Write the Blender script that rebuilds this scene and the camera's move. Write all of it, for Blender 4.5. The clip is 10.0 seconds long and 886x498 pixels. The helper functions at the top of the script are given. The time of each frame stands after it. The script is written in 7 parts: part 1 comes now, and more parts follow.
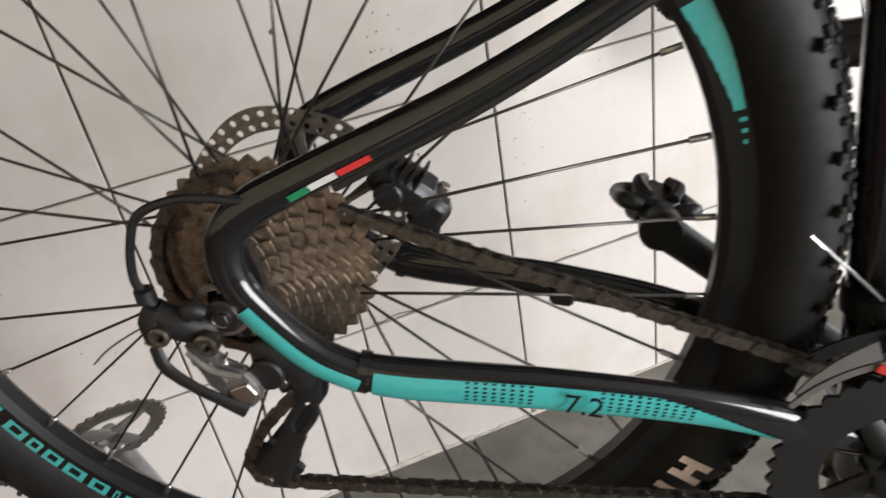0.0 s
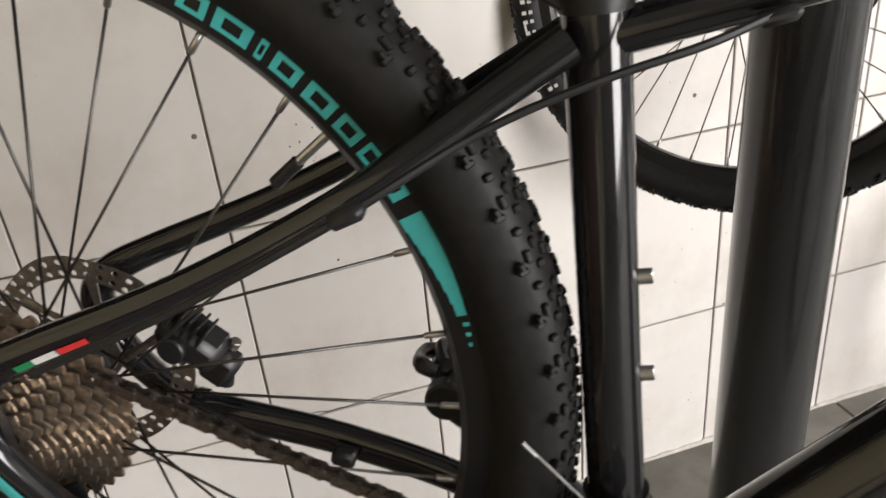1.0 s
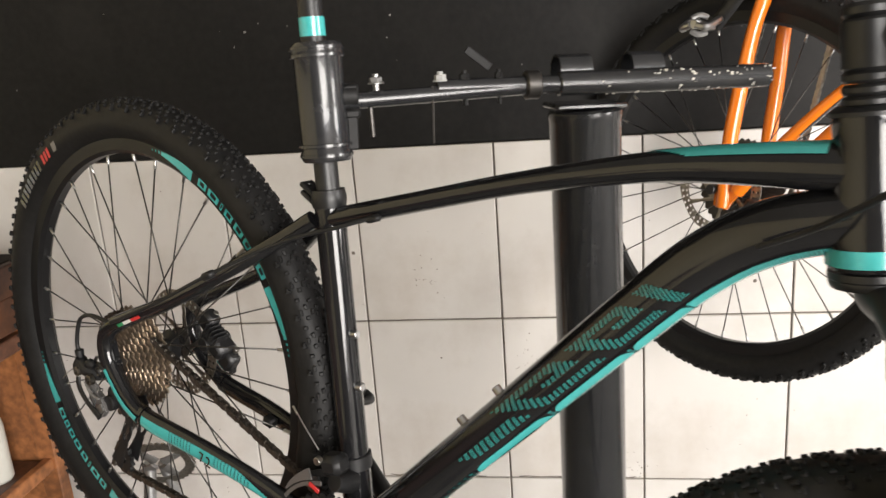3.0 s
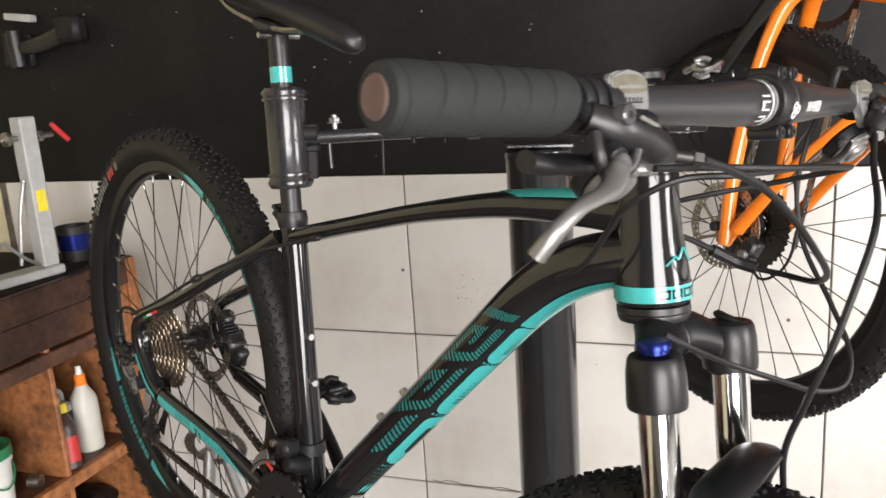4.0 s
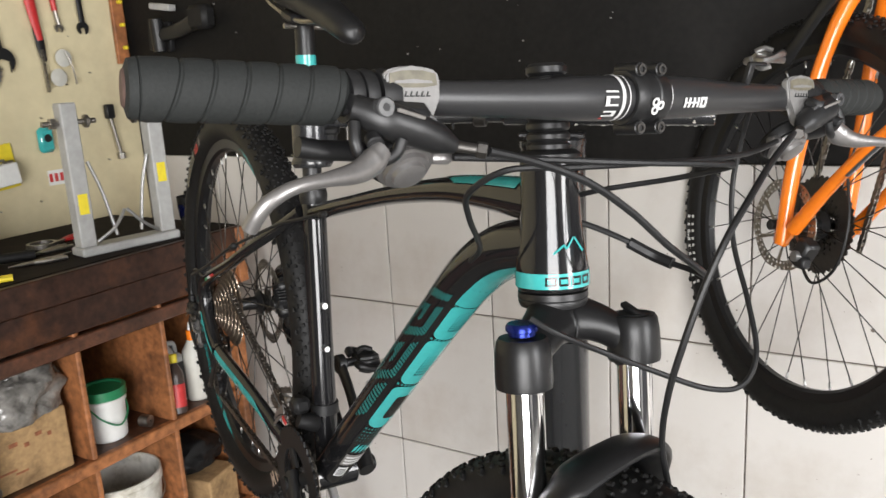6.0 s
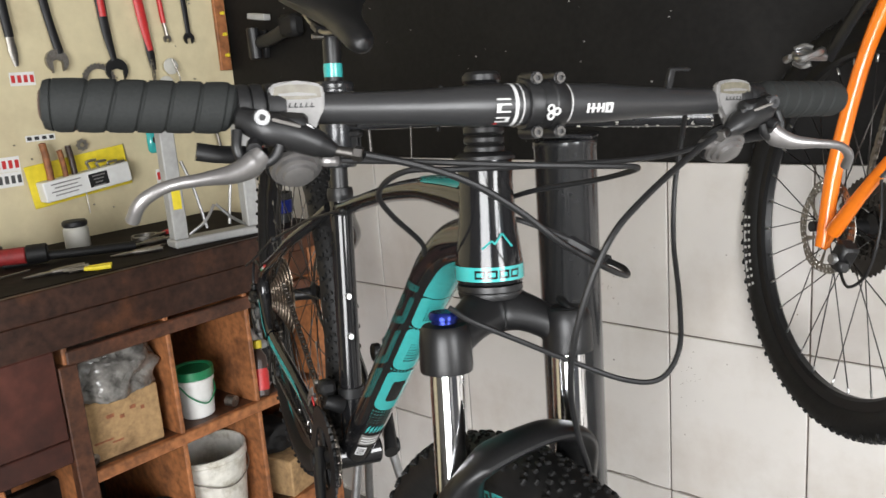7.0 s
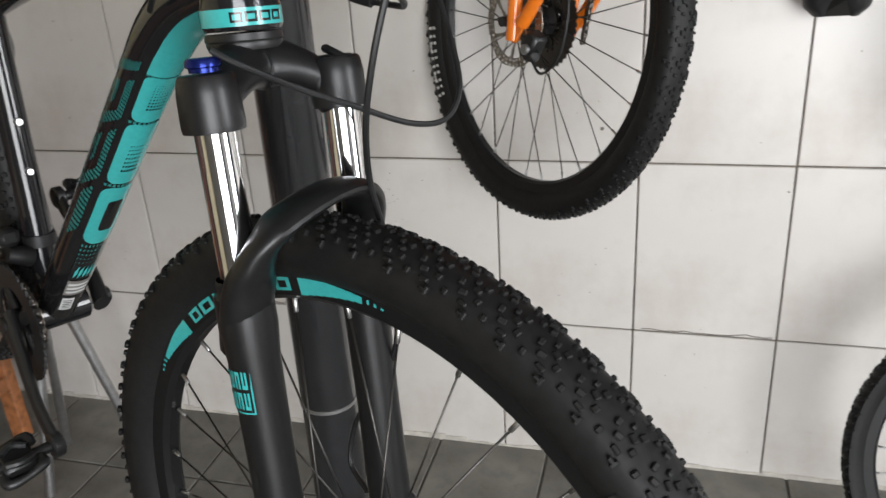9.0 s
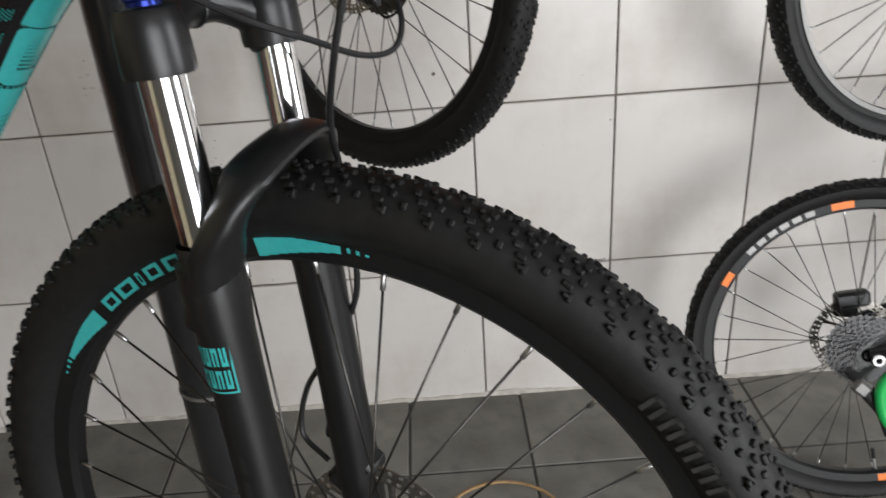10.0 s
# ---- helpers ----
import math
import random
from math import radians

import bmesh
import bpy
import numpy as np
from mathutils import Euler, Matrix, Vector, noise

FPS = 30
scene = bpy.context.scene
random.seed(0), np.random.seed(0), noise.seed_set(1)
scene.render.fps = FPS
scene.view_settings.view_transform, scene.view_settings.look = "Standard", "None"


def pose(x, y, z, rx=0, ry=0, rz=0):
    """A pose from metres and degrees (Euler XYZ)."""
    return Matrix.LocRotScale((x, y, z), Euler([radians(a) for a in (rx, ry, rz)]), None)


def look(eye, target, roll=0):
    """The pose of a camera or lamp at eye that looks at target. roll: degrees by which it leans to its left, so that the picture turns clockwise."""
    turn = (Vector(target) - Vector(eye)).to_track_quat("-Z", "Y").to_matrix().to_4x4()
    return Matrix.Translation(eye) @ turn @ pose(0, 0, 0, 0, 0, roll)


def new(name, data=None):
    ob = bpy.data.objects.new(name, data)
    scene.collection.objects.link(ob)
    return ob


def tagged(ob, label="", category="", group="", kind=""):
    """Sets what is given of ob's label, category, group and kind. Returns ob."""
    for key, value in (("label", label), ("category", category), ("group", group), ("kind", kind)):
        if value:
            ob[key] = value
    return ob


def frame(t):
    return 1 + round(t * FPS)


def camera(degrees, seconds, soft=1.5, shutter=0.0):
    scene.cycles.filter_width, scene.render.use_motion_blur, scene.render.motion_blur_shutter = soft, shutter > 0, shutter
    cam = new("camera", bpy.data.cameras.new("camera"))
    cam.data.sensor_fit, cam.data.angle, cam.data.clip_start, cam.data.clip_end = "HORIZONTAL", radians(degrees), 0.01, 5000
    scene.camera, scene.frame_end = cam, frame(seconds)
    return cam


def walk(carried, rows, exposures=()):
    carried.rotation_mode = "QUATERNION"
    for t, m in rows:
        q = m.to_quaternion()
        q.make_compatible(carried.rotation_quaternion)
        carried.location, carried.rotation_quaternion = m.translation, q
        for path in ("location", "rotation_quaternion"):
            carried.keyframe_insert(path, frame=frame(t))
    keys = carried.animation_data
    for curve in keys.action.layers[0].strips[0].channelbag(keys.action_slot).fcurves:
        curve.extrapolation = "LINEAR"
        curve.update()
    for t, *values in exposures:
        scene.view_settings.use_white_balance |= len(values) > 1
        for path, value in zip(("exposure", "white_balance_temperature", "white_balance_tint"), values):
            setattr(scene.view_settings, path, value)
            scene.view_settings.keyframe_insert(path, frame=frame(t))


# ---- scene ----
cam = camera(58.0, 10.0, shutter=0.28)
PATH = [
    (0, (-0.468, -1.218, 1.3), (-0.025, 0.411, 0.227), -10.3),
    (0.5, (-0.402, -1.268, 1.319), (0.122, 0.402, 0.351), -9.0),
    (1, (-0.304, -1.256, 1.35), (0.168, 0.455, 0.429), -5.7),
    (1.4, (-0.22, -1.289, 1.359), (0.087, 0.47, 0.459), -4.2),
    (1.5, (-0.202, -1.312, 1.366), (0.059, 0.458, 0.472), -3.9),
    (1.6, (-0.178, -1.342, 1.373), (0.033, 0.437, 0.485), -4.0),
    (1.8, (-0.12, -1.417, 1.374), (-0.01, 0.39, 0.525), -3.9),
    (2, (-0.061, -1.499, 1.382), (-0.044, 0.34, 0.594), -3.8),
    (2.5, (0.033, -1.646, 1.444), (-0.145, 0.242, 0.808), -4.4),
    (3, (0.145, -1.748, 1.446), (-0.152, 0.16, 0.925), -4.2),
    (3.2, (0.201, -1.79, 1.46), (-0.145, 0.117, 0.966), -4.2),
    (4.5, (0.548, -1.808, 1.459), (-0.291, -0.046, 1.024), -3.8),
    (5, (0.619, -1.813, 1.459), (-0.292, -0.092, 1.003), -4.3),
    (5.5, (0.602, -1.785, 1.454), (-0.322, -0.072, 0.994), -3.8),
    (7, (0.812, -1.708, 1.451), (-0.482, -0.247, 1.014), -4.4),
    (7.5, (0.84, -1.681, 1.443), (-0.455, -0.234, 0.967), -5.1),
    (8, (0.832, -1.689, 1.409), (-0.325, -0.174, 0.805), -5.4),
    (8.5, (0.792, -1.703, 1.367), (-0.096, -0.064, 0.641), -4.3),
    (9, (0.692, -1.725, 1.338), (0.17, 0.038, 0.55), -3.7),
    (9.5, (0.561, -1.732, 1.34), (0.344, 0.07, 0.5), -3.7),
    (10, (0.543, -1.725, 1.315), (0.553, 0.061, 0.415), -4.1),
]
walk(cam, [(t, look(eye, target, roll)) for t, eye, target, roll in PATH], exposures=[(0, 0.18, 6500, 12), (2.0, -0.06, 6900, 13), (2.9, 0.18, 6900, 12), (4.5, 0.13, 6600, 11), (5.5, -0.03, 6550, 11), (7, -0.06, 6420, 10), (8.5, -0.26, 6280, 9), (9.2, -0.60, 6350, 10), (9.5, -0.72, 6350, 10), (10, -0.78, 6350, 10)])

# ---- daylight ----
world = bpy.data.worlds.new("sky")
scene.world = world
world.use_nodes = True
sky = world.node_tree.nodes.new("ShaderNodeTexSky")
sky.sky_type, sky.sun_disc = "NISHITA", False
sky.sun_elevation, sky.sun_rotation = radians(48), radians(140)
backing = world.node_tree.nodes["Background"]
backing.inputs[1].default_value = 0.12
world.node_tree.links.new(sky.outputs[0], backing.inputs[0])

sun = new("sun", bpy.data.lights.new("sun", "SUN"))
sun.data.energy, sun.data.angle, sun.data.color = 1.0, radians(12), (1.0, 0.95, 0.88)
sun.matrix_world = look((3.5, -4.5, 6.0), (0, 0, 0))


def sky_opening(name, eye, target, w, h, power, colour):
    lamp = new(name, bpy.data.lights.new(name, "AREA"))
    lamp.data.shape, lamp.data.size, lamp.data.size_y = "RECTANGLE", w, h
    lamp.data.energy, lamp.data.color = power, colour
    lamp.matrix_world = look(eye, target)
    return lamp


sky_opening("street_daylight", (2.3, -4.42, 1.3), (2.3, 0, 1.3), 2.5, 2.4, 312, (0.99, 0.985, 0.98))
sky_opening("side_daylight", (4.55, -1.9, 1.6), (0, -1.9, 1.3), 1.2, 2.1, 155, (0.99, 0.985, 0.98))


# ---- materials ----
def material(name, colour, rough=0.5, metal=0.0, grain=0.0, scale=40.0, bump=0.0, stain=None, stain_scale=3.0, stain_amount=0.5, coat=0.0, spread=0.0, spec=0.5, rough_vary=0.0):
    """A surface with two scales of variation: fine grain and larger stains."""
    m = bpy.data.materials.new(name)
    m.use_nodes = True
    n, l = m.node_tree.nodes, m.node_tree.links
    b = n["Principled BSDF"]
    b.inputs["Roughness"].default_value = rough
    b.inputs["Metallic"].default_value = metal
    b.inputs["Coat Weight"].default_value = coat
    b.inputs["Specular IOR Level"].default_value = spec
    b.inputs["Coat Roughness"].default_value = 0.06
    co = n.new("ShaderNodeTexCoord").outputs["Object"]
    base = n.new("ShaderNodeRGB")
    base.outputs[0].default_value = (*colour, 1)
    out = base.outputs[0]
    fine = n.new("ShaderNodeTexNoise")
    fine.inputs["Scale"].default_value, fine.inputs["Detail"].default_value = scale, 5
    l.new(co, fine.inputs["Vector"])
    if grain:
        mix = n.new("ShaderNodeMix")
        mix.data_type, mix.blend_type = "RGBA", "MULTIPLY"
        mix.inputs[0].default_value = 1.0
        ramp = n.new("ShaderNodeMapRange")
        ramp.inputs[1].default_value, ramp.inputs[2].default_value = 0.3, 0.7
        ramp.inputs[3].default_value, ramp.inputs[4].default_value = 1 - grain, 1 + grain
        l.new(fine.outputs[0], ramp.inputs[0])
        l.new(out, mix.inputs[6])
        l.new(ramp.outputs[0], mix.inputs[7])
        out = mix.outputs[2]
    if stain:
        big = n.new("ShaderNodeTexNoise")
        big.inputs["Scale"].default_value, big.inputs["Detail"].default_value, big.inputs["Roughness"].default_value = stain_scale, 8, 0.65
        l.new(co, big.inputs["Vector"])
        r2 = n.new("ShaderNodeMapRange")
        r2.inputs[1].default_value, r2.inputs[2].default_value, r2.inputs[4].default_value = 0.48, 0.72, stain_amount
        l.new(big.outputs[0], r2.inputs[0])
        mix = n.new("ShaderNodeMix")
        mix.data_type = "RGBA"
        l.new(r2.outputs[0], mix.inputs[0])
        l.new(out, mix.inputs[6])
        mix.inputs[7].default_value = (*stain, 1)
        out = mix.outputs[2]
        if rough_vary:
            r3 = n.new("ShaderNodeMapRange")
            r3.inputs[1].default_value, r3.inputs[2].default_value = 0.35, 0.7
            r3.inputs[3].default_value, r3.inputs[4].default_value = rough, rough + rough_vary
            l.new(big.outputs[0], r3.inputs[0])
            l.new(r3.outputs[0], b.inputs["Roughness"])
    if spread:
        info = n.new("ShaderNodeObjectInfo")
        r4 = n.new("ShaderNodeMapRange")
        r4.inputs[3].default_value, r4.inputs[4].default_value = 1 - spread, 1 + spread
        l.new(info.outputs["Random"], r4.inputs[0])
        mix = n.new("ShaderNodeMix")
        mix.data_type, mix.blend_type = "RGBA", "MULTIPLY"
        mix.inputs[0].default_value = 1.0
        l.new(out, mix.inputs[6])
        l.new(r4.outputs[0], mix.inputs[7])
        out = mix.outputs[2]
    l.new(out, b.inputs["Base Color"])
    if bump:
        bm_ = n.new("ShaderNodeBump")
        bm_.inputs["Strength"].default_value, bm_.inputs["Distance"].default_value = bump, 0.002
        l.new(fine.outputs[0], bm_.inputs["Height"])
        l.new(bm_.outputs[0], b.inputs["Normal"])
    return m


TILE = material("white_glazed_tile", (0.61, 0.582, 0.55), 0.28, grain=0.02, scale=9, stain=(0.42, 0.365, 0.31), stain_scale=3.4, stain_amount=0.5, spread=0.025, rough_vary=0.15)
GROUT = material("dark_grout", (0.15, 0.125, 0.105), 0.9, grain=0.35, scale=30, bump=0.4)
BLACKWALL = material("black_wall_paint", (0.0062, 0.0057, 0.0054), 0.62, spec=0.22, grain=0.35, scale=60, bump=0.25, stain=(0.0155, 0.0142, 0.0132), stain_scale=4, stain_amount=0.6)
CREAM = material("cream_wall_paint", (0.59, 0.515, 0.33), 0.7, grain=0.05, scale=25, bump=0.15, stain=(0.42, 0.335, 0.21), stain_scale=4.5, stain_amount=0.5)
PLASTER = material("grey_plaster", (0.27, 0.262, 0.25), 0.85, grain=0.06, scale=20, bump=0.2, stain=(0.22, 0.21, 0.19), stain_scale=1.5, stain_amount=0.4)
FLOORTILE = material("worn_grey_floor_tile", (0.165, 0.158, 0.138), 0.48, grain=0.35, scale=16, bump=0.2, stain=(0.05, 0.045, 0.036), stain_scale=8, stain_amount=0.8, spread=0.12, rough_vary=0.25)
FLOORJOINT = material("dirty_joint", (0.06, 0.055, 0.05), 0.9, grain=0.3, scale=40)
GLOSSBLACK = material("gloss_black_frame_paint", (0.009, 0.009, 0.0098), 0.13, coat=0.4, spec=0.4, grain=0.2, scale=400)
SATINBLACK = material("satin_black_magnesium", (0.0075, 0.0075, 0.008), 0.36, spec=0.42, grain=0.2, scale=300, bump=0.03)
MATTEBLACK = material("black_alloy", (0.010, 0.010, 0.0105), 0.4, metal=0.0, grain=0.2, scale=250, bump=0.03)
PLASTICBLACK = material("black_plastic", (0.009, 0.009, 0.0095), 0.48, spec=0.4, grain=0.2, scale=200)
TEAL = material("teal_paint", (0.045, 0.37, 0.36), 0.24, coat=0.6, grain=0.05, scale=200)
DARKTEAL = material("dark_teal_halftone", (0.013, 0.105, 0.10), 0.25, coat=0.8, grain=0.5, scale=700)
DECALGREY = material("dark_grey_decal", (0.05, 0.05, 0.052), 0.25, coat=0.8, grain=0.1, scale=200)
RUBBER = material("tyre_rubber", (0.0080, 0.0078, 0.0078), 0.55, spec=0.26, grain=0.3, scale=120, bump=0.15, stain=(0.015, 0.0143, 0.0138), stain_scale=9, stain_amount=0.4)
GRIPFOAM = material("grey_foam_grip", (0.0155, 0.017, 0.0165), 0.75, spec=0.3, grain=0.15, scale=500, bump=0.2)
RIMBLACK = material("black_anodised_rim", (0.0075, 0.0075, 0.008), 0.33, spec=0.35, grain=0.1, scale=200)
CHROME = material("chrome_stanchion", (0.78, 0.78, 0.79), 0.06, metal=1.0)
SILVER = material("brushed_silver_alloy", (0.48, 0.48, 0.48), 0.32, metal=1.0, grain=0.08, scale=300)
GREYALLOY = material("grey_painted_alloy", (0.26, 0.255, 0.25), 0.33, metal=0.7, grain=0.08, scale=200)
PODGREY = material("satin_grey_pod_paint", (0.20, 0.195, 0.19), 0.42, spec=0.4, metal=0.25, grain=0.06, scale=300)
DIALGREY = material("smoky_indicator_window", (0.13, 0.118, 0.088), 0.28, spec=0.4, grain=0.2, scale=150)
LEVERGREY = material("cast_grey_lever_alloy", (0.26, 0.25, 0.245), 0.36, metal=0.75, grain=0.05, scale=300)
BARBLACK = material("bead_blasted_black_bar", (0.022, 0.022, 0.023), 0.36, spec=0.6, grain=0.1, scale=500)
MIDTEAL = material("half_tone_teal", (0.022, 0.19, 0.18), 0.25, coat=0.8, grain=0.2, scale=500)
STEEL = material("dull_steel", (0.36, 0.34, 0.31), 0.4, metal=1.0, grain=0.2, scale=200, stain=(0.16, 0.12, 0.09), stain_scale=60, stain_amount=0.5)
COGSTEEL = material("oily_bronze_cog_steel", (0.38, 0.315, 0.25), 0.36, metal=0.9, grain=0.35, scale=220, stain=(0.09, 0.055, 0.032), stain_scale=90, stain_amount=0.6)
CHAINSTEEL = material("oily_dark_chain_steel", (0.15, 0.132, 0.115), 0.36, metal=0.9, grain=0.3, scale=250, stain=(0.03, 0.024, 0.02), stain_scale=120, stain_amount=0.7)
TANPRINT = material("tan_sidewall_print", (0.36, 0.27, 0.21), 0.6, grain=0.2, scale=90)
FAINTPRINT = material("worn_dark_sidewall_print", (0.020, 0.0195, 0.019), 0.5, grain=0.3, scale=150)
SPOKESTEEL = material("dark_steel_spoke", (0.085, 0.08, 0.075), 0.4, metal=0.9, grain=0.1, scale=100)
BLUE = material("blue_anodised_alloy", (0.012, 0.022, 0.16), 0.25, metal=0.8)
DEEPRED = material("grimy_red_rubber", (0.22, 0.014, 0.014), 0.6, grain=0.2, scale=80)
RED = material("red_paint", (0.5, 0.03, 0.03), 0.4, grain=0.1, scale=100)
GREEN = material("green_paint", (0.014, 0.19, 0.075), 0.35, grain=0.1, scale=100)
ORANGE = material("orange_frame_paint", (0.80, 0.19, 0.012), 0.25, coat=0.8, grain=0.04, scale=100)
LIMEGREEN = material("bright_green_frame_paint", (0.015, 0.42, 0.09), 0.25, coat=0.8, grain=0.04, scale=100)
WHITE = material("white_plastic", (0.72, 0.72, 0.70), 0.45, grain=0.03, scale=60, stain=(0.55, 0.54, 0.5), stain_scale=12, stain_amount=0.4)
OLDWHITE = material("paint_splashed_white_plastic", (0.60, 0.58, 0.52), 0.6, grain=0.1, scale=50, bump=0.2, stain=(0.24, 0.20, 0.125), stain_scale=20, stain_amount=0.85)
PRINTWHITE = material("white_print", (0.56, 0.56, 0.55), 0.5, grain=0.1, scale=200)
PRINTGREY = material("grey_sidewall_print", (0.15, 0.14, 0.13), 0.6, grain=0.2, scale=90)
YELLOW = material("yellow_print", (0.75, 0.60, 0.03), 0.5, grain=0.08, scale=60)
WOOD = material("red_brown_varnished_wood", (0.085, 0.033, 0.017), 0.45, grain=0.45, scale=55, bump=0.3, stain=(0.014, 0.009, 0.007), stain_scale=7, stain_amount=0.8, spread=0.12)
LIGHTWOOD = material("bare_orange_wood", (0.31, 0.118, 0.042), 0.6, grain=0.4, scale=50, bump=0.3, stain=(0.05, 0.022, 0.012), stain_scale=7, stain_amount=0.75)
DRAWERRED = material("dark_maroon_varnish", (0.070, 0.022, 0.015), 0.5, spec=0.35, grain=0.3, scale=22, bump=0.2, stain=(0.012, 0.008, 0.007), stain_scale=4, stain_amount=0.7)
RAILWOOD = material("grimy_brown_rail_wood", (0.036, 0.0155, 0.0095), 0.5, spec=0.35, grain=0.5, scale=50, bump=0.3, stain=(0.20, 0.072, 0.026), stain_scale=3.2, stain_amount=0.8)
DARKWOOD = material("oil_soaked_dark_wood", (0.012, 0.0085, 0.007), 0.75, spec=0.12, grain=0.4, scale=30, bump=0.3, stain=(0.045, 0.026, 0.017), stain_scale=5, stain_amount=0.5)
CARDBOARD = material("brown_cardboard", (0.37, 0.235, 0.11), 0.85, grain=0.2, scale=60, bump=0.15, stain=(0.10, 0.055, 0.025), stain_scale=16, stain_amount=0.75)
BAGPLASTIC = material("crumpled_grey_plastic", (0.20, 0.19, 0.175), 0.14, grain=0.5, scale=40, bump=0.8, stain=(0.04, 0.037, 0.033), stain_scale=22, stain_amount=0.85, spec=0.7)
COLUMNPAINT = material("dark_grey_enamel", (0.016, 0.0165, 0.018), 0.26, grain=0.2, scale=90, coat=0.4, stain=(0.035, 0.035, 0.036), stain_scale=18, stain_amount=0.25, bump=0.05)
BARESTEEL = material("galvanised_steel", (0.42, 0.42, 0.42), 0.38, metal=0.9, grain=0.1, scale=90, stain=(0.25, 0.24, 0.23), stain_scale=20, stain_amount=0.5)
GREYPAINT = material("grey_enamel", (0.36, 0.36, 0.35), 0.5, grain=0.08, scale=60, stain=(0.2, 0.19, 0.18), stain_scale=14, stain_amount=0.4)
BROWNPLASTIC = material("dark_brown_bottle", (0.04, 0.025, 0.02), 0.3)
MORTAR = material("pale_mortar", (0.5, 0.47, 0.42), 0.9, grain=0.2, scale=40, bump=0.4)
PLUGBROWN = material("brown_bar_end", (0.085, 0.05, 0.04), 0.7, grain=0.2, scale=80)
CLEARISH = material("milky_plastic_bottle", (0.50, 0.49, 0.44), 0.35, grain=0.05, scale=30)


# ---- mesh tools ----
def part(name, bm, mat, parent=None, label="", smooth=True):
    """Links a bmesh as one mesh object under a thing or a part."""
    bmesh.ops.recalc_face_normals(bm, faces=bm.faces)
    me = bpy.data.meshes.new(name)
    bm.to_mesh(me)
    bm.free()
    return mesh_part(name, me, mat, parent, label, smooth)


def mesh_part(name, me, mat, parent=None, label="", smooth=True):
    if not me.materials:
        me.materials.append(mat)
    if smooth:
        me.polygons.foreach_set("use_smooth", [True] * len(me.polygons))
        me.set_sharp_from_angle(angle=radians(38))
    ob = new(name, me)
    ob.parent = parent
    if label:
        tagged(ob, label)
    return ob


def thing(name, m=None, label="", category="", group="", kind=""):
    e = new(name)
    e.empty_display_size = 0.05
    e.matrix_world = m or Matrix.Identity(4)
    return tagged(e, label, category, group, kind)


def spline(points, steps=8):
    """Catmull-Rom through the points."""
    p = [Vector(q) for q in points]
    if len(p) < 3:
        return p
    p = [2 * p[0] - p[1], *p, 2 * p[-1] - p[-2]]
    out = []
    for i in range(1, len(p) - 2):
        a, b, c, d = p[i - 1 : i + 3]
        for k in range(steps):
            t = k / steps
            out.append(0.5 * (2 * b + (c - a) * t + (2 * a - 5 * b + 4 * c - d) * t * t + (3 * b - a - 3 * c + d) * t**3))
    return out + [p[-2]]


def frames(path, side=None):
    """Tangent and two normals along a path; side keeps the first normal near that way."""
    out, ref = [], None
    for i, p in enumerate(path):
        t = (path[min(i + 1, len(path) - 1)] - path[max(i - 1, 0)]).normalized()
        if side is not None:
            a = Vector(side)
        else:
            a = ref or (Vector((0, 0, 1)) if abs(t.z) < 0.9 else Vector((1, 0, 0)))
        a = (a - t * a.dot(t)).normalized()
        ref = a
        out.append((t, a, t.cross(a)))
    return out


def tube(bm, points, radius, seg=12, steps=8, side=None, flat=1.0, caps=True, raw=False):
    """Sweeps a round or oval section along a smooth path. radius: one number or one for each point."""
    path = [Vector(p) for p in points] if raw else spline(points, steps)
    radii = radius if isinstance(radius, (list, tuple)) else [radius] * len(points)
    flats = flat if isinstance(flat, (list, tuple)) else [flat] * len(points)
    n, rings = len(path), []
    for i, (p, (t, a, b)) in enumerate(zip(path, frames(path, side))):
        s = i / max(n - 1, 1) * (len(points) - 1)
        k = min(int(s), len(points) - 2) if len(points) > 1 else 0
        r = radii[k] + (radii[k + 1] - radii[k]) * (s - k)
        fl = flats[k] + (flats[k + 1] - flats[k]) * (s - k)
        rings.append([bm.verts.new(p + r * (math.cos(q) * a * fl + math.sin(q) * b)) for q in (2 * math.pi * j / seg for j in range(seg))])
    for u, v in zip(rings, rings[1:]):
        for j in range(seg):
            bm.faces.new((u[j], u[(j + 1) % seg], v[(j + 1) % seg], v[j]))
    if caps:
        bm.faces.new(rings[0][::-1])
        bm.faces.new(rings[-1])
    return bm


def lathe(bm, profile, origin=(0, 0, 0), axis=(0, 0, 1), seg=24, close=False, start=0.0, sweep=2 * math.pi):
    """Turns a profile of (radius, height) round an axis. close: the profile is a ring."""
    o, ax = Vector(origin), Vector(axis).normalized()
    a = (Vector((1, 0, 0)) if abs(ax.x) < 0.9 else Vector((0, 1, 0)))
    a = (a - ax * a.dot(ax)).normalized()
    b = ax.cross(a)
    full = abs(sweep - 2 * math.pi) < 1e-6
    count = seg if full else seg + 1
    cols = []
    for j in range(count):
        q = start + sweep * j / seg
        d = math.cos(q) * a + math.sin(q) * b
        cols.append([bm.verts.new(o + d * max(r, 1e-5) + ax * h) for r, h in profile])
    m = len(profile)
    for j in range(seg):
        u, v = cols[j], cols[(j + 1) % count]
        for i in range(m if close else m - 1):
            k = (i + 1) % m
            bm.faces.new((u[i], v[i], v[k], u[k]))
    return bm


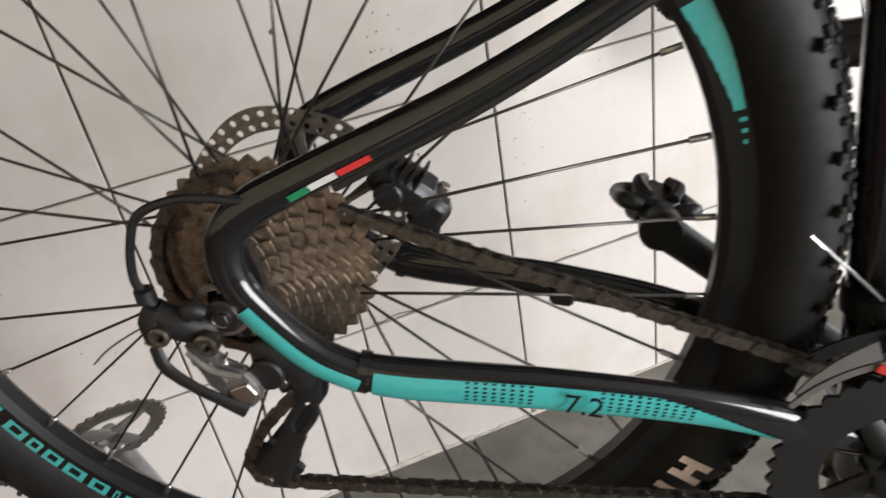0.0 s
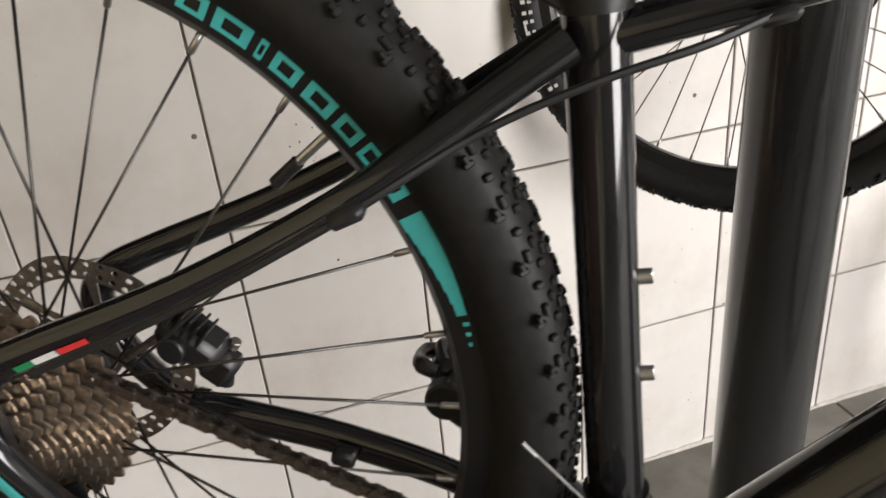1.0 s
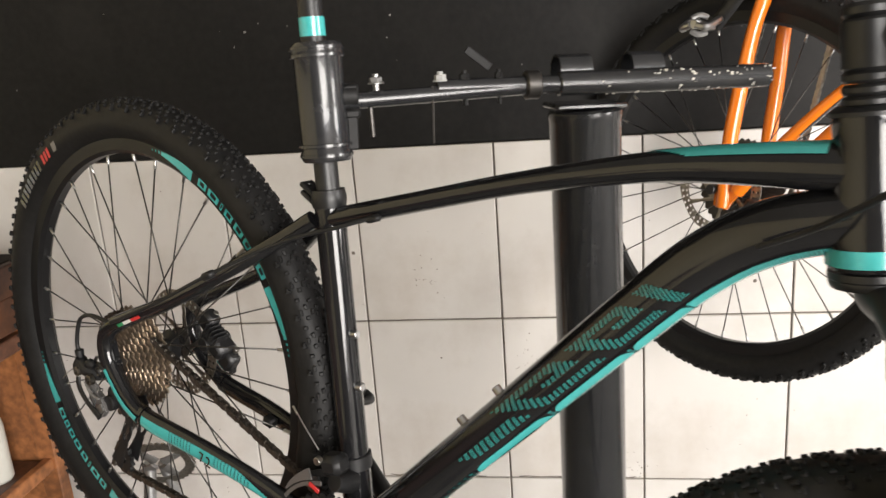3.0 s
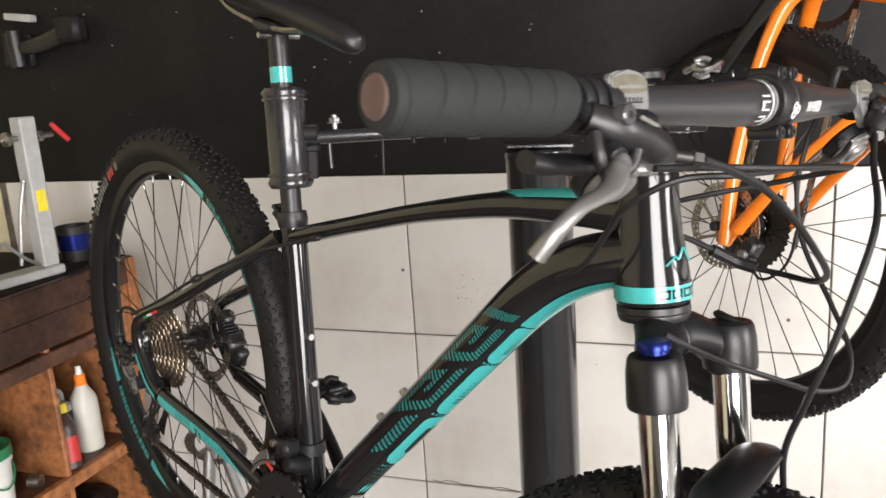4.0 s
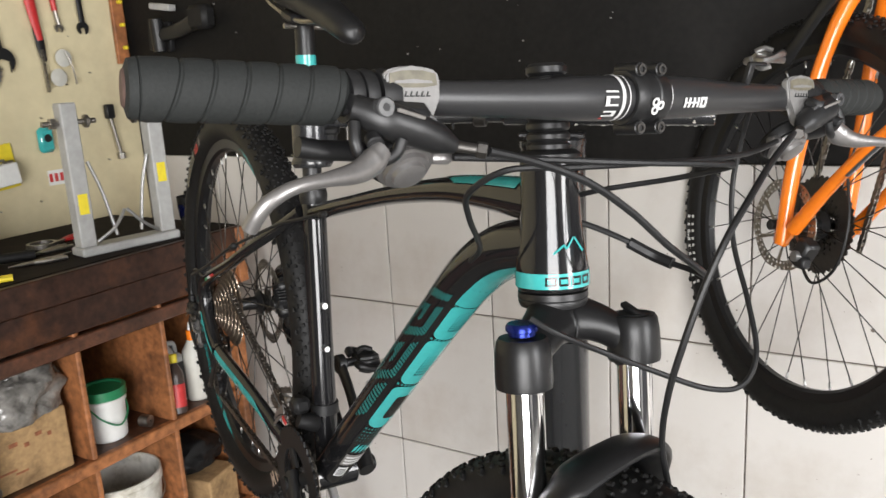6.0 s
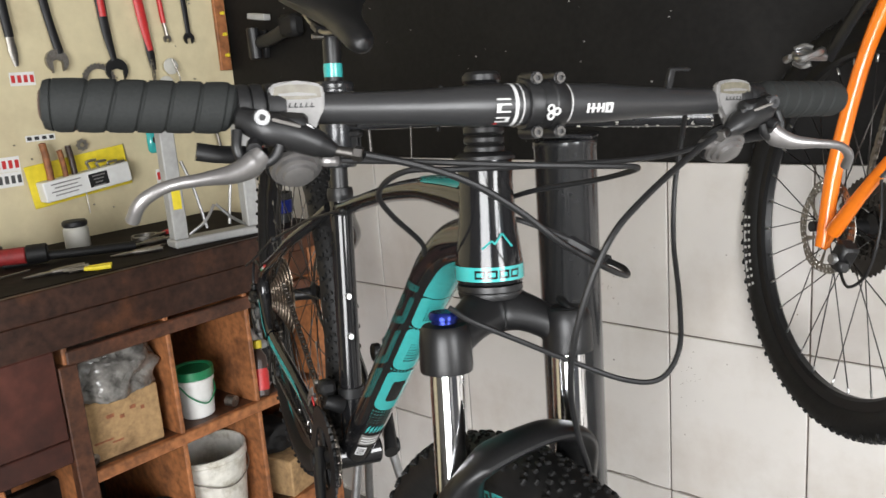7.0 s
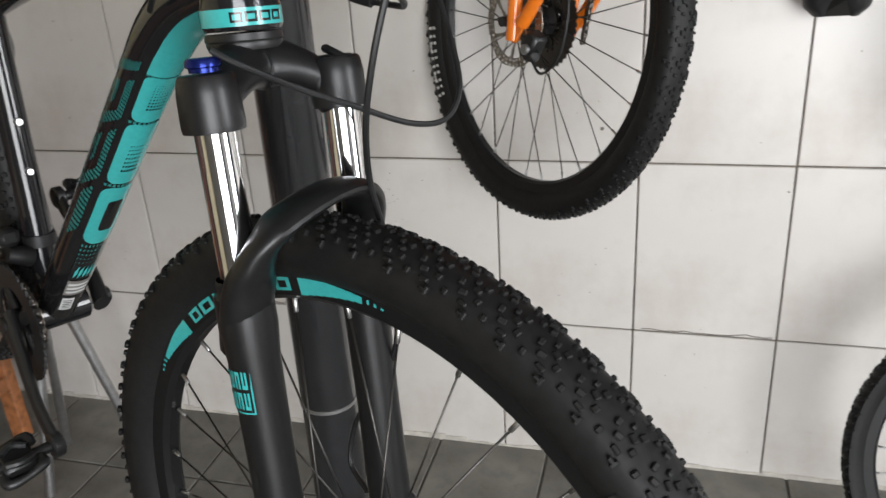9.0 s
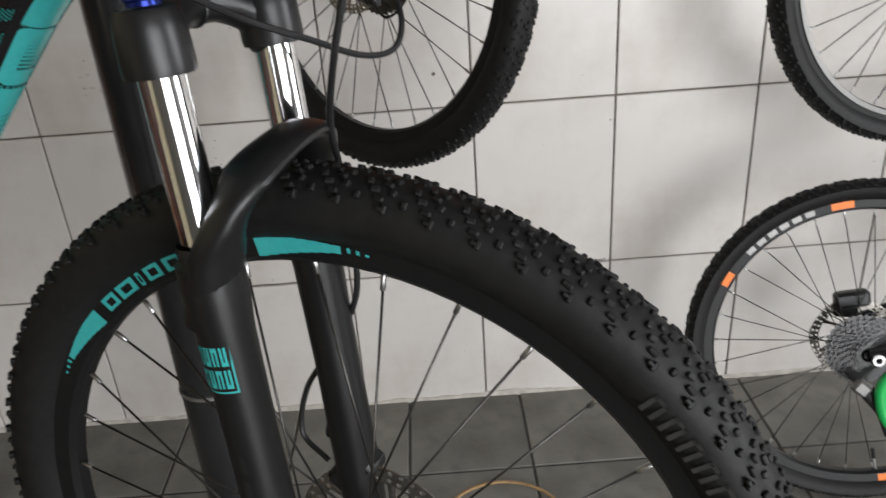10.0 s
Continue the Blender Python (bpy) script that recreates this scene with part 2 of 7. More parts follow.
def cyl(bm, a, b, r, seg=14, r2=None, bevel=0.0):
    """A round bar from a to b with softened rims."""
    a, b = Vector(a), Vector(b)
    h, r2 = (b - a).length, r if r2 is None else r2
    e = min(bevel or 0.12 * min(r, r2), h / 3)
    return lathe(bm, [(0, 0), (r - e, 0), (r, e), (r2, h - e), (r2 - e, h), (0, h)], a, b - a, seg)


def box(bm, centre, size, bevel=0.002, m=None):
    """A box with bevelled edges."""
    x, y, z = (s / 2 for s in size)
    e = min(bevel, 0.45 * min(size))
    place = Matrix.Translation(centre) @ (m.to_4x4() if m else Matrix.Identity(4))
    vs = {}
    for sx in (-1, 1):
        for sy in (-1, 1):
            for sz in (-1, 1):
                for k, off in enumerate(((e, e, 0), (e, 0, e), (0, e, e))):
                    vs[sx, sy, sz, k] = bm.verts.new(place @ Vector((sx * (x - off[0]), sy * (y - off[1]), sz * (z - off[2]))))
    f = bm.faces.new
    for s in (-1, 1):
        f([vs[a, b, s, 0] for a, b in ((-1, -1), (1, -1), (1, 1), (-1, 1))])
        f([vs[a, s, b, 1] for a, b in ((-1, -1), (1, -1), (1, 1), (-1, 1))])
        f([vs[s, a, b, 2] for a, b in ((-1, -1), (1, -1), (1, 1), (-1, 1))])
    for a in (-1, 1):
        for b in (-1, 1):
            f((vs[a, b, -1, 1], vs[a, b, 1, 1], vs[a, b, 1, 2], vs[a, b, -1, 2]))
            f((vs[a, -1, b, 0], vs[a, 1, b, 0], vs[a, 1, b, 2], vs[a, -1, b, 2]))
            f((vs[-1, a, b, 0], vs[1, a, b, 0], vs[1, a, b, 1], vs[-1, a, b, 1]))
            for c in (-1, 1):
                f([vs[a, b, c, k] for k in range(3)])
    return bm


def plate(bm, outline, thick, m=None, inner=None):
    """An outline in x and z, extruded along y about zero; inner: a hole with as many points."""
    m = m or Matrix.Identity(4)
    def ring(points, y):
        return [bm.verts.new(m @ Vector((x, y, z))) for x, z in points]
    a, b = ring(outline, -thick / 2), ring(outline, thick / 2)
    n = len(outline)
    for i in range(n):
        j = (i + 1) % n
        bm.faces.new((a[i], a[j], b[j], b[i]))
    if inner:
        c, d = ring(inner, -thick / 2), ring(inner, thick / 2)
        for i in range(n):
            j = (i + 1) % n
            bm.faces.new((c[i], d[i], d[j], c[j]))
            bm.faces.new((a[i], c[i], c[j], a[j]))
            bm.faces.new((b[i], b[j], d[j], d[i]))
    else:
        bm.faces.new(a[::-1])
        bm.faces.new(b)
    return bm


def wrap(bm, points, radius, s0, s1, q0, q1, lift=0.0007, steps=8, side=None, flat=1.0, nq=8, skew=0.0):
    """A thin skin on a swept tube: from s0 to s1 of its length, between two angles, skew turning its ends."""
    path = spline(points, steps)
    fr = frames(path, side)
    radii = radius if isinstance(radius, (list, tuple)) else [radius] * len(points)
    flats = flat if isinstance(flat, (list, tuple)) else [flat] * len(points)
    ns = max(3, int(abs(s1 - s0) * len(path) * 1.5))
    rows = []
    for i in range(ns + 1):
        row = []
        for j in range(nq + 1):
            s = s0 + (s1 - s0) * i / ns + skew * (j / nq - 0.5)
            s = min(max(s, 0), 1) * (len(path) - 1)
            k = min(int(s), len(path) - 2)
            p = path[k].lerp(path[k + 1], s - k)
            a = fr[k][1].lerp(fr[k + 1][1], s - k).normalized()
            b = fr[k][2].lerp(fr[k + 1][2], s - k).normalized()
            g = s / (len(path) - 1) * (len(points) - 1)
            h = min(int(g), len(points) - 2)
            r = radii[h] + (radii[h + 1] - radii[h]) * (g - h) + lift
            fl = flats[h] + (flats[h + 1] - flats[h]) * (g - h)
            q = q0 + (q1 - q0) * j / nq
            row.append(bm.verts.new(p + r * (math.cos(q) * a * fl + math.sin(q) * b)))
        rows.append(row)
    for u, v in zip(rows, rows[1:]):
        for j in range(nq):
            bm.faces.new((u[j], u[j + 1], v[j + 1], v[j]))
    return bm


PATHS = {}


def wrap_quad(bm, points, radius, s, ds, q, dq, lift, side, flat):
    """One small dot on a swept tube."""
    key = str(points)
    if key not in PATHS:
        path = spline(points, 10)
        PATHS[key] = path, frames(path, side)
    path, fr = PATHS[key]
    ring_ = []
    for u, v in ((-1, -1), (1, -1), (1, 1), (-1, 1)):
        t = min(max(s + u * ds / 2, 0), 0.9999) * (len(path) - 1)
        k = int(t)
        g = t / (len(path) - 1) * (len(points) - 1)
        h = int(g)
        r = radius[h] + (radius[h + 1] - radius[h]) * (g - h) + lift
        fl = flat[h] + (flat[h + 1] - flat[h]) * (g - h)
        z = q + v * dq / 2
        ring_.append(bm.verts.new(path[k].lerp(path[k + 1], t - k) + r * (math.cos(z) * fr[k][1] * fl + math.sin(z) * fr[k][2])))
    bm.faces.new(ring_)


def bm_new():
    return bmesh.new()


def letters(text, size, depth=0.0004):
    """A mesh of written characters in the x z plane, facing -y."""
    c = bpy.data.curves.new("lettering", "FONT")
    c.body, c.size, c.extrude, c.align_x, c.align_y = text, size, depth, "CENTER", "CENTER"
    o = bpy.data.objects.new("lettering", c)
    scene.collection.objects.link(o)
    me = bpy.data.meshes.new_from_object(o.evaluated_get(bpy.context.evaluated_depsgraph_get()))
    bpy.data.objects.remove(o)
    me.transform(pose(0, 0, 0, 90, 0, 0))
    return me

REAR_LOGO, FRONT_LOGO, REAR_VALVE, CRANK_ANGLE = 44.0, 117.0, 54.0, -25.0


# ---- the room ----
LEFT, RIGHT, FRONT, TOP = -1.62, 4.7, -4.5, 2.9
G1, G2, G3, TW = 0.38, 0.796, 1.208, 0.32


def slab(name, lo, hi, mat, label, bevel=0.002):
    bm = box(bm_new(), [(a + b) / 2 for a, b in zip(lo, hi)], [b - a for a, b in zip(lo, hi)], bevel)
    return tagged(part(name, bm, mat, None, "", False), label, name.split("_")[0], kind="structure")


wall_north = slab("wall_north", (LEFT - 0.15, 0.006, 0), (RIGHT + 0.15, 0.16, G3 - 0.002), GROUT, "lower back wall with dark grout between white tiles")
slab("wall_north_upper", (LEFT - 0.15, 0.0005, G3 + 0.001), (RIGHT + 0.15, 0.16, TOP), BLACKWALL, "upper back wall painted matt black, slightly scuffed")
slab("wall_west", (LEFT - 0.15, FRONT, 0), (LEFT, 0.0, TOP), CREAM, "cream painted side wall with hanging workshop tools")
slab("wall_east_a", (RIGHT, FRONT, 0), (RIGHT + 0.15, -2.9, TOP), PLASTER, "plain grey plastered wall beside the opening")
slab("wall_east_b", (RIGHT, -0.3, 0), (RIGHT + 0.15, 0.0, TOP), PLASTER, "plain grey plastered wall beside the opening")
slab("wall_east_c", (RIGHT, -2.9, 2.75), (RIGHT + 0.15, -0.3, TOP), PLASTER, "plain grey plastered lintel over the opening")
slab("wall_south_a", (LEFT - 0.15, FRONT - 0.15, 0), (0.85, FRONT, TOP), PLASTER, "plain grey plastered front wall")
slab("wall_south_b", (4.35, FRONT - 0.15, 0), (RIGHT + 0.15, FRONT, TOP), PLASTER, "plain grey plastered front wall")
slab("wall_south_c", (0.85, FRONT - 0.15, 2.78), (4.35, FRONT, TOP), PLASTER, "plain grey lintel over the shop front opening")
slab("ceiling", (LEFT - 0.15, FRONT - 0.15, TOP), (RIGHT + 0.15, 0.16, TOP + 0.12), PLASTER, "plain white-grey ceiling slab")
slab("ground", (-60, -60, -0.2), (60, 60, -0.011), FLOORJOINT, "dark concrete ground under the floor tiles")
floor = slab("floor", (LEFT - 0.1, FRONT, -0.012), (RIGHT, 0.01, -0.003), FLOORJOINT, "worn grey workshop floor with dirty joints")

# a chipped, dirty line of mortar where the tiles meet the floor
bm = bm_new()
for k in range(150):
    x = LEFT + 0.05 + k * 0.03
    h = max(0.002, 0.010 + 0.012 * noise.noise((x * 5, 0, 0)) + 0.008 * noise.noise((x * 23, 3, 0)))
    box(bm, (x, -0.001, h / 2 - 0.003), (0.031, 0.006, h + 0.006), 0.001)
tagged(part("mortar_line", bm, MORTAR, None), "ragged pale mortar line at the foot of the tiles", "mortar", kind="structure")

# ---- clamp stand ----
COLX, COLY = 0.178, -0.707


def bike_frame(rear, front, lean):
    """The pose of a bicycle from its two axles: x forward, y to its left, z up."""
    f = (Vector(front) - Vector(rear)).normalized()
    n = Vector((0, 0, 1)).cross(f).normalized()
    w = f.cross(n)
    q = radians(lean)
    n = n * math.cos(q) - w * math.sin(q)
    w = f.cross(n)
    return Matrix((f, n, w)).transposed().to_4x4(), Vector(rear)


turn, rear_at = bike_frame((-0.451, -0.731, 1.033), (0.45, -1.223, 0.745), 3.5)
BIKE = Matrix.Translation(rear_at) @ turn


def seat_axis(w):
    return (0.351 - 0.327 * (w - 0.16), 0, w)


def head_axis(w):
    return (0.760 + 0.37 * (0.64 - w), 0, w)


stand = thing("repair_stand", Matrix.Translation((COLX, COLY, 0)), "black steel repair stand with thick column and clamp arm", "repair stand")
bm = bm_new()
lathe(bm, [(0, 0.012), (0.0455, 0.012), (0.0455, 1.326), (0.047, 1.33), (0.047, 1.338), (0.044, 1.341), (0, 1.341)], seg=40)
part("column", bm, COLUMNPAINT, stand)
bm = cyl(bm_new(), (0, 0, 0), (0, 0, 0.014), 0.2, 48, bevel=0.003)
part("base_plate", bm, COLUMNPAINT, stand)
bm = bm_new()
lathe(bm, [(0.046, 0.60), (0.0475, 0.601), (0.0475, 0.606), (0.046, 0.607)], seg=40)
part("weld_seam", bm, BARESTEEL, stand)
back = Matrix.Translation((-COLX, -COLY, 0))
grip_at = (back @ BIKE) @ (Vector(seat_axis(0.437)) + Vector((0.004, 0, 0)))
up = (BIKE.to_3x3() @ (Vector(seat_axis(0.5)) - Vector(seat_axis(0.4)))).normalized()
arm_a = grip_at + Vector((0.035, 0.018, 0.008))
arm_b = Vector((0.222, 0.005, 0.0)) + Vector((0, 0, 1.368))
run = (arm_b - arm_a).normalized()
bm = bm_new()
cyl(bm, grip_at + run * 0.02, arm_a + (arm_b - arm_a) * 0.50, 0.0092, 16)
cyl(bm, arm_a + (arm_b - arm_a) * 0.18, arm_a + (arm_b - arm_a) * 0.50, 0.0105, 16)
cyl(bm, arm_a + (arm_b - arm_a) * 0.465, arm_b, 0.0142, 20)
part("arm", bm, COLUMNPAINT, stand, "black arm tube with chipped paint")
bm = bm_new()
cyl(bm, arm_a + (arm_b - arm_a) * 0.385, arm_a + (arm_b - arm_a) * 0.42, 0.0165, 20)
part("collar", bm, SPOKESTEEL, stand)
for k in (0.50, 0.68):
    bm = lathe(bm_new(), [(0.018, -0.020), (0.0205, -0.020), (0.0205, 0.020), (0.018, 0.020)], arm_a.lerp(arm_b, k) + Vector((0, 0.03, 0.012)), run, 20, True)
    part("ring", bm, COLUMNPAINT, stand)
bm = box(bm_new(), (0.0, 0.0, 1.3455), (0.092, 0.062, 0.007), 0.002, run.to_track_quat("X", "Z").to_matrix())
part("top_plate", bm, COLUMNPAINT, stand)
bm = bm_new()
lathe(bm, [(0.0175, -0.062), (0.026, -0.064), (0.0285, -0.060), (0.0285, -0.054), (0.0268, -0.051), (0.0268, 0.051), (0.0285, 0.054), (0.0285, 0.060), (0.026, 0.064), (0.0175, 0.062)], grip_at, up, 28, True)
part("jaw", bm, COLUMNPAINT, stand, "black split clamp sleeve round the seatpost")
side = up.cross(run).normalized()
for k in (0.028, -0.026):
    bm = bm_new()
    box(bm, grip_at + run * 0.032 + up * k * 0.5, (0.018, 0.018, 0.011), 0.003, run.to_track_quat("X", "Z").to_matrix())
    part("clamp_ear", bm, RUBBER, stand)
for k, m_, r_ in ((0.045, BARESTEEL, 0.0075), (0.19, GREYPAINT, 0.0070), (0.245, RUBBER, 0.0060), (0.325, RUBBER, 0.0050)):
    at = arm_a.lerp(arm_b, k)
    bolt = part("bolt", cyl(bm_new(), at - Vector((0, 0, 0.020 if k > 0.2 else 0.012)), at + Vector((0, 0, 0.019)), r_ * 0.5, 10), m_, stand)
    part("nut", cyl(bm_new(), at + Vector((0, 0, 0.0095)), at + Vector((0, 0, 0.0155)), r_, 6), m_, bolt)
    part("washer", cyl(bm_new(), at + Vector((0, 0, 0.0080)), at + Vector((0, 0, 0.0097)), r_ * 1.25, 16), m_, bolt)
at = arm_a.lerp(arm_b, 0.175)
part("hex_key", cyl(bm_new(), at + Vector((0, -0.010, 0.004)), at + Vector((-0.003, -0.011, -0.060)), 0.0014, 6), SPOKESTEEL, stand)
at = arm_a.lerp(arm_b, 0.03)
part("clamp_bolt", cyl(bm_new(), at + Vector((0, -0.004, -0.008)), at + Vector((0, -0.004, -0.050)), 0.0030, 10), SPOKESTEEL, stand)
for k in (-0.057, -0.046, 0.050, 0.058):  # raised rims of the clamp sleeve
    part("sleeve_rim", lathe(bm_new(), [(0.026, -0.0022), (0.0298, -0.0014), (0.0298, 0.0014), (0.026, 0.0022)], grip_at + up * k, up, 28, True), COLUMNPAINT, stand)
for k in (-1, 1):  # split flange below the arm
    part("flange", box(bm_new(), grip_at + run * 0.031 + side * 0.0050 * k - up * 0.030, (0.012, 0.0036, 0.046), 0.0015, Matrix((run, side, run.cross(side))).transposed()), RUBBER, stand)
part("weld_boss", cyl(bm_new(), grip_at + run * 0.022 + up * 0.006, grip_at + run * 0.040 + up * 0.006, 0.0125, 16), RUBBER, stand)
bm = bm_new()
chip_rng = random.Random(5)
for k in range(60):
    t_ = 0.55 + 0.45 * chip_rng.random() ** 0.6
    q = radians(chip_rng.uniform(-120, 60))
    w_ = (Vector((0, 0, 1)) - run * run.z).normalized()
    n_ = (side * -math.cos(q) + w_ * math.sin(q)) if side.y > 0 else (side * math.cos(q) + w_ * math.sin(q))
    r_ = 0.0142
    box(bm, arm_a.lerp(arm_b, t_) + n_ * r_, (chip_rng.uniform(0.001, 0.005), 0.0014, chip_rng.uniform(0.0008, 0.0028)), 0.0003, Matrix((run, n_, run.cross(n_))).transposed())
tagged(part("paint_chip", bm, MORTAR, stand, "", False), "", kind="stuff")
bm = box(bm_new(), arm_a.lerp(arm_b, 0.3) + Vector((-0.01, 0, 0.032)), (0.036, 0.003, 0.010), 0.001, pose(0, 0, 0, 0, 40, 20).to_3x3())
part("quick_lever", bm, RUBBER, stand)


# ---- bicycle pieces ----
def ring_arc(bm, r0, r1, v0, v1, q0, q1, n=16):
    """A thin arc on a rim's flank, between two radii (with their sides v0 and v1) and two angles in degrees."""
    rows = []
    for i in range(n + 1):
        q = radians(q0 + (q1 - q0) * i / n)
        rows.append([bm.verts.new((r * math.cos(q), v, r * math.sin(q))) for r, v in ((r0, v0), (r1, v1))])
    for a, b in zip(rows, rows[1:]):
        bm.faces.new((a[0], a[1], b[1], b[0]))


def holed_ring(bm, r0, r1, rows, count, y, thick, wavy=0.0, hole=0.32):
    """A flat ring of cells, each with a round hole through it."""
    for j in range(rows):
        a0, a1 = r0 + (r1 - r0) * j / rows, r0 + (r1 - r0) * (j + 1) / rows
        for i in range(count):
            q = 2 * math.pi * i / count
            dq = math.pi / count
            mid, size = (a0 + a1) / 2, hole * min(a1 - a0, 2 * dq * (a0 + a1) / 2)
            outer, inner = [], []
            for s, t in ((-1, -1), (0, -1), (1, -1), (1, 0), (1, 1), (0, 1), (-1, 1), (-1, 0)):
                edge = a1 + (wavy * math.cos(6 * (q + s * dq)) if t == 1 and j == rows - 1 else 0)
                rr = a0 if t == -1 else edge if t == 1 else mid
                outer.append((rr * math.cos(q + s * dq), rr * math.sin(q + s * dq)))
                z = math.atan2(t, s)
                rx, tx = size * math.sin(z), size * math.cos(z)
                inner.append(((mid + rx) * math.cos(q + tx / mid), (mid + rx) * math.sin(q + tx / mid)))
            plate(bm, outer, thick, Matrix.Translation((0, y, 0)), inner)


def rotor_mesh(r=0.08):
    bm = bm_new()
    holed_ring(bm, r * 0.79, r, 2, 42, 0, 0.0018, 0.0015)
    for i in range(6):
        q = 2 * math.pi * i / 6
        a = Vector((0.022 * math.cos(q), 0, 0.022 * math.sin(q)))
        b = Vector((r * 0.8 * math.cos(q + 0.55), 0, r * 0.8 * math.sin(q + 0.55)))
        tube(bm, [a, a.lerp(b, 0.5), b], [0.005, 0.003, 0.005], 6, 3, side=(0, 1, 0), flat=0.3)
    lathe(bm, [(0.012, -0.001), (0.024, -0.001), (0.024, 0.001), (0.012, 0.001)], axis=(0, 1, 0), seg=18, close=True)
    bmesh.ops.remove_doubles(bm, verts=bm.verts, dist=0.00005)
    return bm


def cog_mesh(teeth, thick=0.0018, pitch=0.0127, hollow=0.62, holes=0):
    """A toothed ring round the y axis."""
    r = pitch / (2 * math.sin(math.pi / teeth))
    outer, inner = [], []
    for i in range(teeth * 4):
        q = 2 * math.pi * i / (teeth * 4)
        d = (0.0024, 0.0002, -0.0026, 0.0002)[i % 4]
        outer.append(((r + d) * math.cos(q), (r + d) * math.sin(q)))
        inner.append((hollow * r * math.cos(q), hollow * r * math.sin(q)))
    bm = plate(bm_new(), outer, thick, None, inner)
    if holes:
        holed_ring(bm, max(0.014, hollow * r - 0.010), hollow * r + 0.0005, 1, holes, 0, thick)
    return bm


SPOKE = cyl(bm_new(), (0, 0, 0), (0, 0, 1), 0.0011, 6)
NIPPLE = cyl(bm_new(), (0, 0, 0), (0, 0, 0.013), 0.0022, 7)


# tyre knobs for one pitch: distance from the middle, place along the pitch, length, width, skew
KNOBS = ((0.0035, 0.10, 0.0050, 0.0046, 14), (0.0035, 0.36, 0.0036, 0.0046, -10), (0.0098, 0.22, 0.0064, 0.0040, 18), (0.0098, 0.62, 0.0042, 0.0052, -12), (0.0160, 0.05, 0.0046, 0.0048, 8), (0.0160, 0.44, 0.0062, 0.0042, -16), (0.0215, 0.28, 0.0070, 0.0036, 6), (0.0215, 0.74, 0.0040, 0.0050, 0), (0.0262, 0.10, 0.0034, 0.0062, 0), (0.0262, 0.18, 0.0056, 0.0030, 0))


